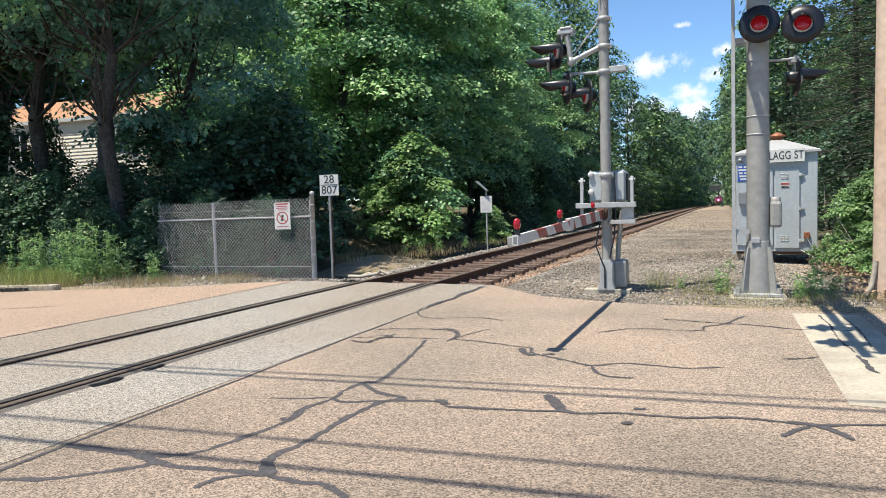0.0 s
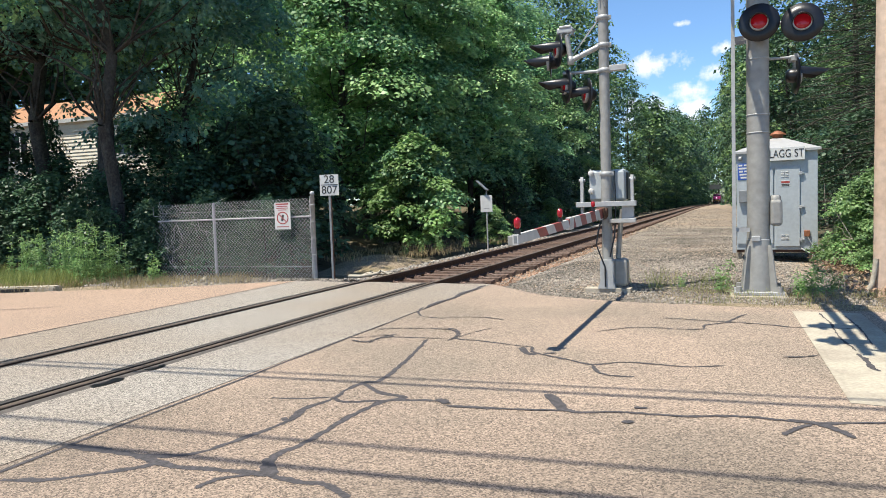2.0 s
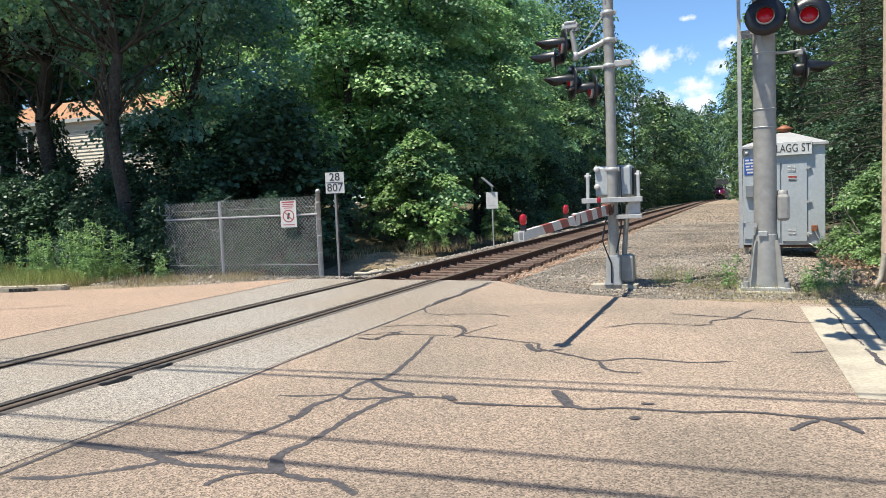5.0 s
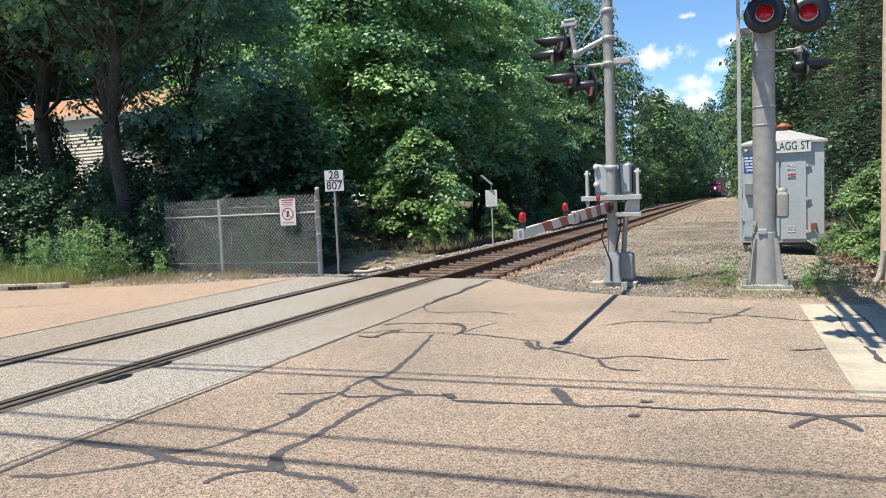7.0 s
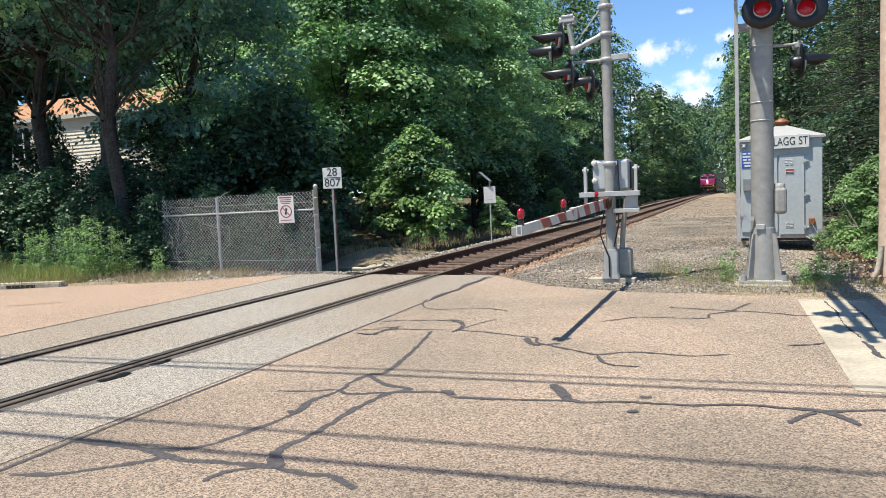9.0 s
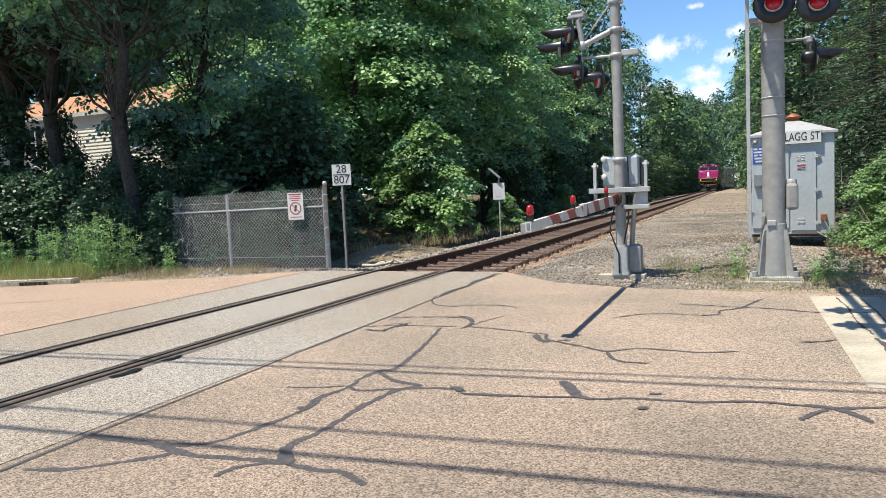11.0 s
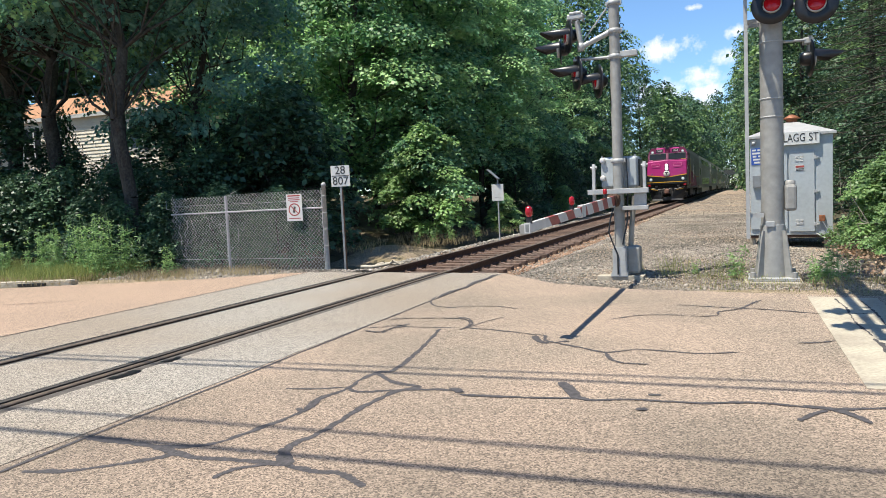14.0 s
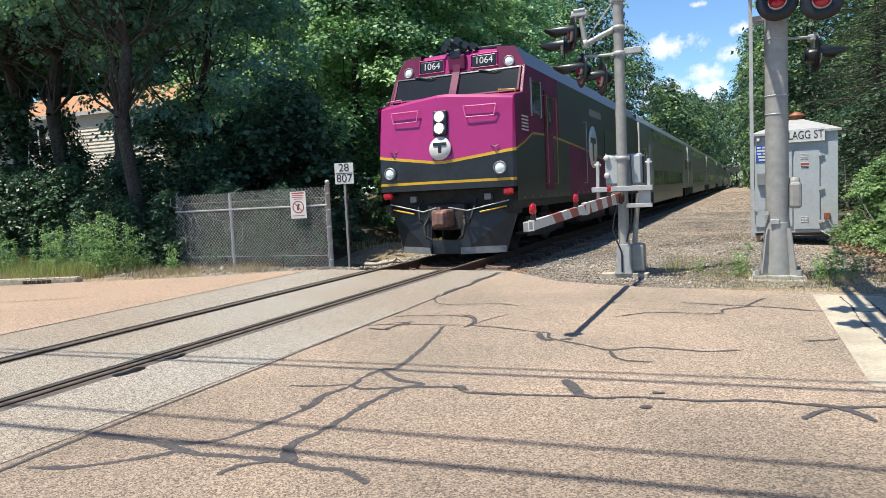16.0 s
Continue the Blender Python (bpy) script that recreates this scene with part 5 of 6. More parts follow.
def warning_sign():
    t = empty("no_trespass_sign", pose(-8.79, 12.24, 1.01, 0, 0, -1.8) @ Matrix.Diagonal((1.07, 1, 0.95, 1)), "white warning sign with red heading and prohibition ring on the fence", "warning sign")
    part("plate", box(-0.19, -0.004, 0.0, 0.19, 0.002, 0.60, 0.0), SIGN_WHITE, t)
    for k, (w, z) in enumerate(((0.30, 0.55), (0.26, 0.505), (0.28, 0.465), (0.2, 0.425))):
        part("line_bar", box(-w / 2, -0.007, z, w / 2, -0.005, z + (0.03 if k == 0 else 0.018)), RED_INK, t)
    part("ring", lathe([(0.118, 0.0), (0.142, 0.0), (0.142, 0.003), (0.118, 0.003), (0.118, 0)], 32, m=pose(0, -0.0045, 0.255, 90)), RED_INK, t)
    part("slash", box(-0.13, -0.009, -0.010, 0.13, -0.007, 0.010), RED_INK, t, m=pose(0, 0, 0.255, 0, 45))
    part("figure_bar", box(-0.025, -0.0075, -0.07, 0.025, -0.0055, 0.07), INK, t, m=pose(0, 0, 0.255, 0, 12))
    part("line_bar", box(-0.14, -0.007, 0.05, 0.14, -0.005, 0.068), RED_INK, t)
    return t


def number_sign():
    t = empty("number_sign", pose(-7.47, 12.03, -0.10, 0, 0, 14), "white square sign with black numbers on a steel post", "sign")
    part("post", box(-0.028, -0.012, -0.2, 0.012, 0.03, 2.20), CARD, t)
    part("post_flange", box(0.016, -0.006, -0.2, 0.030, 0.026, 1.74), RUST, t)
    pl = part("plate", box(-0.195, -0.02, 1.78, 0.195, -0.014, 2.20, 0.0), SIGN_WHITE, t)
    text_mesh("28", 0.225, INK, pl, pose(0, -0.023, 2.10, 90))
    part("rule", box(-0.175, -0.0245, 1.988, 0.175, -0.0215, 2.002), INK, pl)
    text_mesh("807", 0.225, INK, pl, pose(0, -0.023, 1.888, 90))
    return t


def blank_sign():
    t = empty("small_white_sign", pose(-7.5, 21.8, -0.30, 0, 0, 4), "small blank white sign on a thin post", "sign")
    part("post", tube((0, 0, -0.1), (0, 0, 2.20), 0.026, n=10), GALV, t)
    part("plate", box(-0.2, -0.04, 1.44, 0.2, -0.03, 1.99, 0.0), SIGN_WHITE, t)
    part("tilted_panel", box(-0.24, -0.14, -0.02, 0.24, 0.14, 0.02, 0.008), CARD, t, m=pose(-0.14, 0, 2.32, 0, 42, 0))
    part("line_bar", box(-0.10, -0.043, 1.55, 0.10, -0.041, 1.56), CARD, t)
    return t


def utility_pole():
    t = empty("utility_pole", pose(2.07, 11.7, -0.1), "pale weathered utility pole with a pale guard at its foot", "utility pole")
    part("pole", tube((0, 0, -0.3), (0.02, 0.02, 9.6), 0.165, 0.12, 24), POLE_WOOD, t)
    bm = bmesh.new()
    add_path(bm, [(-0.27, -0.16, 0.02), (-0.20, -0.14, 0.14), (-0.165, -0.12, 0.30), (-0.14, -0.11, 0.52)], 0.035, 12)
    part("cable_guard", bm, CONCRETE, t, "pale plastic cable guard")
    return t


def overhead_cables():
    """Wires along the road, out of sight but for their shadows."""
    for y0, y1, r, z in ((2.0, 7.34, 0.030, 8.0), (1.85, 7.80, 0.022, 8.0), (0.46, 6.13, 0.026, 8.0), (0.24, 5.58, 0.034, 8.0)):
        x0, x1 = -40, 30
        sx, sy = TO_SUN.x / TO_SUN.z * z, TO_SUN.y / TO_SUN.z * z
        bm = bmesh.new()
        n = 12
        pts = []
        for i in range(n + 1):
            q = i / n
            sag = -0.15 * (1 - (2 * q - 1) ** 2)
            pts.append((x0 + (x1 - x0) * q + sx, y0 + (y1 - y0) * q + sy, z + sag))
        tagged(part("overhead_cable", add_path(bm, pts, r * 0.8, 6), BLACK), "black overhead cable along the road", "cable", "overhead cables")


def kerb():
    bm = bmesh.new()
    prism([(-17.2, 7.72), (-12.15, 9.40), (-12.25, 9.66), (-17.3, 8.02)], "z", -0.2, 0.09, bm)
    bmesh.ops.bevel(bm, geom=[e for e in bm.edges], offset=0.025, segments=2, affect="EDGES")
    k = tagged(part("kerb", bm, CONCRETE), "worn pale granite kerb with a dark drain slot", "kerb", kind="structure")
    part("drain_slot", box(-0.28, -0.03, 0.0, 0.28, 0.02, 0.06), BLACK, k, m=pose(-12.9, 9.13, 0, 0, 0, 18.4))
    bm = bmesh.new()
    prism([(2.3, 9.45), (12, 10.2), (12, 10.4), (2.3, 9.65)], "z", -0.2, 0.12, bm)
    bmesh.ops.bevel(bm, geom=[e for e in bm.edges], offset=0.02, segments=2, affect="EDGES")
    tagged(part("kerb", bm, CONCRETE), "pale kerb by the utility pole", "kerb", kind="structure")


gate_mast()
gate_arm()
cantilever_mast()
hut()
fence()
warning_sign()
number_sign()
blank_sign()
utility_pole()
for x, y in ((-41.0, -1.3), (29.0, 4.1)):
    p = empty("utility_pole", pose(x, y, -0.1), "brown wooden utility pole carrying the road cables", "utility pole")
    part("pole", tube((0.2, 0, -0.3), (0.2, 0, 9.0), 0.16, 0.12, 20), POLE_WOOD, p)
    part("crossarm", box(-0.06, -2.2, 7.95, 0.06, 2.2, 8.07, 0.01), POLE_WOOD, p)
overhead_cables()
kerb()

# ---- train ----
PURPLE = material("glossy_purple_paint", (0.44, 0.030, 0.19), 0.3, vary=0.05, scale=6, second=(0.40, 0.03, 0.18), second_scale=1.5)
# darker copy of PURPLE: shade on the sides is put into the colour
PURPLE_SHADED = material("shade_darkened_purple_paint", (0.17, 0.013, 0.075), 0.55, spec=0.25, vary=0.15, scale=5, second=(0.09, 0.012, 0.045), second_scale=1.2, second_amount=0.8)
LOCO_BLACK = material("sooty_black_paint", (0.016, 0.019, 0.026), 0.32, vary=0.3, scale=8, second=(0.02, 0.02, 0.02), second_scale=2)
LOCO_GREY = material("dark_grey_paint", (0.026, 0.021, 0.027), 0.36, vary=0.2, scale=6, second=(0.034, 0.022, 0.032), second_scale=0.7)
YELLOW = material("yellow_stripe_paint", (0.72, 0.42, 0.02), 0.4, vary=0.08, scale=10)
# duller than the nose stripe, for the side stripe and cab handrails
DULL_YELLOW = material("dull_yellow_paint", (0.40, 0.26, 0.05), 0.55, vary=0.2, scale=8)
UNDER_BLACK = material("grimy_underframe", (0.02, 0.019, 0.018), 0.75, vary=0.4, scale=9, second=(0.05, 0.042, 0.035), second_scale=2.5)
PLOW = material("scuffed_black_plow", (0.016, 0.018, 0.023), 0.4, vary=0.3, scale=8, second=(0.035, 0.038, 0.043), second_scale=2.2, second_amount=0.4)
GLASS_DARK = material("tinted_cab_glass", (0.02, 0.023, 0.025), 0.1, vary=0.1, spec=0.35)
SILVER = material("brushed_stainless", (0.23, 0.25, 0.22), 0.38, 0.7, vary=0.1, scale=5, second=(0.17, 0.19, 0.165), second_scale=0.8)
COACH_ROOF = material("dull_coach_roof", (0.36, 0.37, 0.36), 0.6, 0.2, vary=0.15, scale=4)
PINK_PAINT = material("pale_pink_paint", (0.85, 0.22, 0.45), 0.45, vary=0.06)
HEADLIGHT = glow_material("lit_headlight", (1.0, 0.97, 0.88), 40.0, (0.5, 0.5, 0.5))
CLASSLIGHT = glow_material("class_light_lens", (0.75, 0.9, 0.92), 0.03, (0.7, 0.78, 0.8))
RUSTY_IRON = material("rusty_coupler", (0.27, 0.15, 0.12), 0.8, 0.2, vary=0.35, scale=12, bump=0.4)


def strip_mesh(cols, rows_of, mats_of, name, mats, parent, label=""):
    """A skin of quads: for each column the row points; mats_of(i, j) picks the paint."""
    bm = bmesh.new()
    grid = [[bm.verts.new(p) for p in rows_of(c)] for c in cols]
    for i in range(len(cols) - 1):
        for j in range(len(grid[0]) - 1):
            f = bm.faces.new((grid[i][j], grid[i + 1][j], grid[i + 1][j + 1], grid[i][j + 1]))
            f.material_index = mats_of(i, j)
    bmesh.ops.recalc_face_normals(bm, faces=bm.faces)
    return part(name, bm, mats, parent, label)


def wheel_set(parent, y, r):
    for sx in (-1, 1):
        part("wheel", lathe([(0, -0.05), (r * 0.3, -0.06), (r * 0.85, -0.02), (r, -0.06), (r, 0.06), (r * 0.8, 0.04), (r * 0.3, 0.07), (0, 0.07)], 26,
                            m=pose(sx * 0.753, y, r, 0, 90)), UNDER_BLACK, parent)
    part("axle", tube((-0.75, y, r), (0.75, y, r), 0.08), UNDER_BLACK, parent)


def bogie(parent, y, wb, r, half=1.13):
    """Two axles in a side frame with springs."""
    b = part("bogie_frame", box(-half, y - 0.3, r - 0.1, half, y + 0.3, r + 0.25, 0.03), UNDER_BLACK, parent)
    for sx in (-1, 1):
        bm = bmesh.new()
        x = sx * half
        prism([(y - wb / 2 - 0.5, r + 0.05), (y - wb / 2 - 0.3, r + 0.28), (y - 0.7, r + 0.22), (y - 0.5, r - 0.02), (y + 0.5, r - 0.02), (y + 0.7, r + 0.22), (y + wb / 2 + 0.3, r + 0.28),
               (y + wb / 2 + 0.5, r + 0.05), (y + wb / 2 + 0.25, r - 0.18), (y + wb / 2 - 0.25, r - 0.18), (y + 0.5, r - 0.22), (y - 0.5, r - 0.22), (y - wb / 2 + 0.25, r - 0.18), (y - wb / 2 - 0.25, r - 0.18)],
              "x", x - 0.08, x + 0.08, bm)
        for k in (-0.35, 0, 0.35):
            add_tube(bm, (x, y + k, r - 0.1), (x, y + k, r + 0.3), 0.1, 0.1, 10)
        part("side_frame", bm, UNDER_BLACK, b)
    for k in (-wb / 2, wb / 2):
        wheel_set(b, y + k, r)
    return b


def round_lamp(parent, m, r, mat, name, ring=CARD):
    """A lamp that looks along its own -y."""
    lamp = part(name, lathe([(r * 0.82, 0.012), (r * 0.6, 0.03), (0, 0.04)], 20, m=pose(0, 0, 0, 90)), mat, parent, m=m)
    part("bezel", lathe([(r * 0.8, -0.02), (r * 0.8, 0.03), (r, 0.035), (r * 1.06, -0.02)], 22, m=pose(0, 0, 0, 90)), ring, lamp)
    return lamp


def loco():
    t = empty("locomotive", pose(TRACK_X, 340, 0), "purple and black diesel passenger locomotive with yellow stripes", "locomotive")
    W = 1.56
    def bulge(x):
        return -0.17 * (1 - min(1.0, abs(x) / W))
    def vee(x):
        return 2.02 + 0.20 * min(1.0, abs(x) / W)
    def brow(x):
        return 3.30 + 0.15 * (1 - min(1.0, abs(x) / W)) - (0.10 if abs(x) > 1.5 else 0.0)
    def front(x):
        rows = [1.47, 1.60, 1.655, vee(x) - 0.03, vee(x) + 0.03, 2.75, brow(x) - 0.06, brow(x)]
        edge = 0.07 if abs(x) > 1.52 else (0.015 if abs(x) > 1.45 else 0.0)
        return [(x, bulge(x) + edge + 0.13 * max(0.0, z - 2.1) + (0.05 if k == 7 else 0), z) for k, z in enumerate(rows)]
    cols = [-W, -1.50, -1.2, -0.6, -0.10, 0.10, 0.6, 1.2, 1.50, W]
    strip_mesh(cols, front, lambda i, j: (1, 2, 1, 2, 0, 0, 0)[j], "nose", [PURPLE, LOCO_BLACK, YELLOW], t)
    # deck between nose and windscreen
    def deck(x):
        y0 = bulge(x) + (0.07 if abs(x) > 1.52 else 0.0) + 0.13 * (brow(x) - 2.1) + 0.05
        return [(x, y0, brow(x)), (x, 0.66, 3.42 - (0.06 if abs(x) > 1.5 else 0))]
    strip_mesh(cols, deck, lambda i, j: 0, "nose_deck", [PURPLE], t)
    # cab: windscreen wall, brow and roof as one skin over x
    def roof_z(x):
        return 4.50 - 0.05 * (abs(x) / 1.2) ** 2 - (0.42 if abs(x) > 1.4 else 0.0)
    def cab(x):
        s = 1.0 if abs(x) < 1.4 else 0.985
        return [(x, 0.66, 3.40), (x * s, 0.98, 4.02), (x * (0.98 if abs(x) < 1.4 else 0.955), 1.06, roof_z(x) - 0.12), (x * (0.97 if abs(x) < 1.4 else 0.95), 1.22, roof_z(x)), (x * (0.97 if abs(x) < 1.4 else 0.95), 3.6, roof_z(x))]
    ccols = [-1.55, -1.22, -0.6, 0, 0.6, 1.22, 1.55]
    strip_mesh(ccols, cab, lambda i, j: 1 if j == 3 else 0, "cab", [PURPLE, LOCO_GREY], t)
    # windscreen panes, sunk in frames
    slope = math.degrees(math.atan2(0.32, 0.62))
    for a, b in ((-1.42, -0.10), (0.10, 1.43)):
        w = part("windscreen", box(a, -0.012, 0.06, b, 0.01, 0.60, 0.004), GLASS_DARK, t, "dark tinted windscreen", m=pose(0, 0.655, 3.42, -slope))
        for x0, z0, x1, z1 in ((a - 0.05, 0.02, b + 0.05, 0.06), (a - 0.05, 0.60, b + 0.05, 0.64), (a - 0.05, 0.02, a, 0.64), (b, 0.02, b + 0.05, 0.64)):
            part("window_frame", box(x0, -0.03, z0, x1, 0.012, z1, 0.004), LOCO_BLACK if z1 > 0.62 and z0 > 0.5 else PURPLE_SHADED, w)
        mid = (a + b) / 2
        part("wiper", add_path(bmesh.new(), [(mid - 0.25, -0.05, 0.64), (mid + 0.12, -0.045, 0.55), (mid + 0.28, -0.04, 0.58)], 0.012, 6), LOCO_BLACK, w)
    # number boards and class lights in the brow
    for sx in (-1, 1):
        nb = part("number_board", box(-0.29, -0.03, -0.14, 0.29, 0.03, 0.14, 0.03), LOCO_BLACK, t, m=pose(sx * 0.62, 1.02, 4.21, -8, 0, 0))
        text_mesh("1064", 0.21, SIGN_WHITE, nb, pose(0, -0.034, 0, 90), depth=0.002)
        for x0, z0, x1, z1 in ((-0.31, 0.135, 0.31, 0.155), (-0.31, -0.155, 0.31, -0.135), (-0.31, -0.135, -0.29, 0.135), (0.29, -0.135, 0.31, 0.135)):
            part("board_rim", box(x0, -0.036, z0, x1, 0.02, z1, 0.004), PURPLE, nb)
        round_lamp(t, pose(sx * 1.19, 0.99, 4.13, -6, 0, sx * 8), 0.115, CLASSLIGHT, "class_light")
        part("lamp_bracket", box(sx * 1.19 - 0.10, 0.97, 3.97, sx * 1.19 + 0.10, 1.05, 4.05, 0.02), LOCO_BLACK, t)
        part("rain_strip", box(min(sx * 0.16, sx * 1.38), 0.955, 4.005, max(sx * 0.16, sx * 1.38), 1.0, 4.03, 0.006), PURPLE_SHADED, t)
        part("deck_rail", add_path(bmesh.new(), [(sx * 1.12, 0.42, 3.38), (sx * 1.12, 0.40, 3.47), (sx * 1.48, 0.40, 3.45), (sx * 1.48, 0.42, 3.34)], 0.011, 6), YELLOW if sx > 0 else PINK_PAINT, t)
    # headlights
    hb = part("headlight_housing", box(-0.155, -0.045, -0.26, 0.155, 0.05, 0.26, 0.03), LOCO_BLACK, t, m=pose(0, -0.09, 2.84, -7))
    for z in (-0.12, 0.12):
        lamp = round_lamp(hb, pose(0, -0.05, z), 0.115, HEADLIGHT, "headlight", GALV)
        part("reflector_ring", lathe([(0.055, 0.034), (0.062, 0.044), (0.068, 0.034)], 18, m=pose(0, -0.002, 0, 90)), CARD, lamp)
    badge = part("round_badge", lathe([(0, 0.012), (0.24, 0.012), (0.245, 0)], 36, m=pose(0, -0.168, 2.32, 90 - 7)), SIGN_WHITE, t, "white disc with dark bars")
    part("badge_bar", box(-0.145, -0.192, 2.375, 0.145, -0.176, 2.44), LOCO_BLACK, badge)
    part("badge_bar", box(-0.035, -0.192, 2.19, 0.035, -0.176, 2.377), LOCO_BLACK, badge)
    # ditch lights and markers
    for sx in (-1, 1):
        round_lamp(t, pose(sx * 1.25, -0.06, 1.86, 0, 0, sx * 6), 0.13, CLASSLIGHT, "ditch_light")
        part("marker_lamp", box(sx * 1.38 - 0.11, -0.01, 1.31, sx * 1.38 + 0.11, 0.10, 1.45, 0.04), LENS, t, "red marker lamp")
        # grab irons
        gx = sx * 0.85
        k = sx * 0.035
        part("grab_iron", add_path(bmesh.new(), [(gx - 0.34, -0.02 - k, 3.14), (gx + 0.34, -0.02 + k, 3.14), (gx + 0.29, -0.03 + k, 2.92), (gx - 0.29, -0.03 - k, 2.92), (gx - 0.34, -0.02 - k, 3.14)], 0.013, 6), PINK_PAINT, t)
        part("lift_hook", add_path(bmesh.new(), [(sx * 1.15 - 0.08, -0.03, 2.32), (sx * 1.15, -0.07, 2.28), (sx * 1.15 + 0.08, -0.03, 2.32)], 0.012, 6), LOCO_BLACK, t)
    # roof horn and bell cluster
    bm = bmesh.new()
    add_box(bm, -0.16, 0.92, 4.30, 0.12, 1.6, 4.52, 0.04)
    for k, (x, z, ln) in enumerate(((-0.30, 4.58, 0.45), (-0.16, 4.68, 0.60), (0.02, 4.70, 0.50), (0.18, 4.60, 0.42), (0.34, 4.57, 0.36))):
        add_tube(bm, (x, 1.45, z), (x, 1.45 - ln, z), 0.035, 0.08, 12)
    add_tube(bm, (-0.36, 1.35, 4.5), (0.4, 1.35, 4.5), 0.05, n=8)
    part("horn", bm, LOCO_BLACK, t)
    part("antenna_plate", box(0.36, 1.3, 4.50, 0.95, 2.0, 4.58, 0.02), LOCO_GREY, t)
    part("roof_beacon", lathe([(0.07, 4.42), (0.07, 4.50), (0.05, 4.56), (0, 4.58)], 14, (-0.85, 1.5, 0)), CARD, t)
    # the horn's shadow on pillar and brow is put into their darker purple
    bm = prism([(0.58, 3.43), (0.66, 3.60), (0.90, 4.02), (0.97, 4.40), (1.15, 4.42), (1.02, 4.02), (0.72, 3.43)], "x", -0.085, 0.085)
    part("centre_pillar", bm, PURPLE_SHADED, t)
    part("brow_box", box(-0.20, 0.93, 4.06, 0.20, 1.20, 4.40, 0.03), PURPLE_SHADED, t)
    # sides: rows by height, paint by zone
    ys = [0.09, 0.66, 1.3, 2.2, 3.0, 3.6, 4.6, 5.6, 7.0, 8.5, 10.0, 12.0, 14.0, 16.9]
    def swoop(y):
        return 2.22 + 0.40 * smooth(0, 1.5, y) - 0.12 * smooth(2.5, 6.0, y) - 0.42 * smooth(5, 12, y)
    for sx in (-1, 1):
        def wall(y):
            top = 3.30 + 0.10 * smooth(0, 0.66, y)
            return [(sx * W, y, z) for z in (1.18, 1.60, swoop(y) - 0.025, swoop(y) + 0.025, 2.85, top)]
        def paint(i, j):
            y = ys[i]
            if j == 2:
                return 2
            if j in (0, 1):
                return 1 if y < 4.0 or y > 11 else 0
            return 0 if y < 3.5 else 3
        strip_mesh(ys, wall, paint, "side_panel", [PURPLE_SHADED, LOCO_BLACK, DULL_YELLOW, LOCO_GREY], t)
        def upper(y):
            a = 0.32 * smooth(0.66, 0.98, y)
            return [(sx * W, y, 3.40), (sx * (W - 0.02), y, 3.40 + 0.62 * (a / 0.32 if y < 1 else 1)), (sx * 1.30, y, 3.40 + (1.05 if y > 1 else 0.62 * a / 0.32)), (sx * 0.9, y, 3.40 + (1.09 if y > 1 else 0.62 * a / 0.32))]
        uy = [0.66, 0.98, 1.06, 2.2, 3.6, 3.7, 8, 12, 16.9]
        strip_mesh(uy, upper, lambda i, j: 0 if (uy[i] < 3.6 and j == 0) or uy[i] < 1.05 else 1, "upper_side", [PURPLE_SHADED, LOCO_GREY], t)
        wdw = part("cab_window", box(sx * (W + 0.004) - 0.012, 1.25, 3.02, sx * (W + 0.004) + 0.012, 1.95, 3.72, 0.004), GLASS_DARK, t)
        part("window_frame", box(sx * (W + 0.01) - 0.014, 1.20, 2.97, sx * (W + 0.01) + 0.014, 1.25, 3.77), GALV, wdw)
        part("window_frame", box(sx * (W + 0.01) - 0.014, 1.95, 2.97, sx * (W + 0.01) + 0.014, 2.0, 3.77), GALV, wdw)
        door = part("cab_door", box(sx * (W + 0.006) - 0.012, 2.25, 1.35, sx * (W + 0.006) + 0.012, 2.95, 3.62, 0.006), PURPLE_SHADED, t)
        part("door_window", box(sx * (W + 0.016) - 0.008, 2.38, 2.85, sx * (W + 0.016) + 0.008, 2.82, 3.5), GLASS_DARK, door)
        for y in (2.18, 3.02, 6.3):
            part("handrail", add_path(bmesh.new(), [(sx * W, y, 1.5), (sx * (W + 0.09), y, 1.5), (sx * (W + 0.09), y, 3.5 if y < 4 else 3.2), (sx * W, y, 3.5 if y < 4 else 3.2)], 0.011, 6), DULL_YELLOW if y < 4 else GALV, t)
        for k in range(5):
            part("louvre", box(sx * (W + 0.004) - 0.012, 0.5, 2.62 + k * 0.07, sx * (W + 0.004) + 0.012, 0.95, 2.65 + k * 0.07), WHITE_PAINT, t)
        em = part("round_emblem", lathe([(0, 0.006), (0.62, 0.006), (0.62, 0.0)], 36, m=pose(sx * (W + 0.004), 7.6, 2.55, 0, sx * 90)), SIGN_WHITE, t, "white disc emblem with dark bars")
        part("emblem_bar", box(sx * (W + 0.015) - 0.003, 7.22, 2.66, sx * (W + 0.015) + 0.003, 7.98, 2.83), LOCO_BLACK, em)
        part("emblem_bar", box(sx * (W + 0.015) - 0.003, 7.50, 2.15, sx * (W + 0.015) + 0.003, 7.70, 2.66), LOCO_BLACK, em)
        part("name_board", box(sx * (W - 0.03) - 0.012, 7.2, 3.46, sx * (W - 0.03) + 0.03, 9.0, 3.66), CARD, t)
        for k in range(16):
            part("sill_bolt", box(sx * (W + 0.004) - 0.012, 0.5 + k * 0.62, 1.22, sx * (W + 0.004) + 0.012, 0.56 + k * 0.62, 1.26), CARD, t)
        part("grille", box(sx * (W + 0.004) - 0.012, 9.4, 2.3, sx * (W + 0.004) + 0.012, 13.5, 3.2, 0.004), LOCO_BLACK, t)
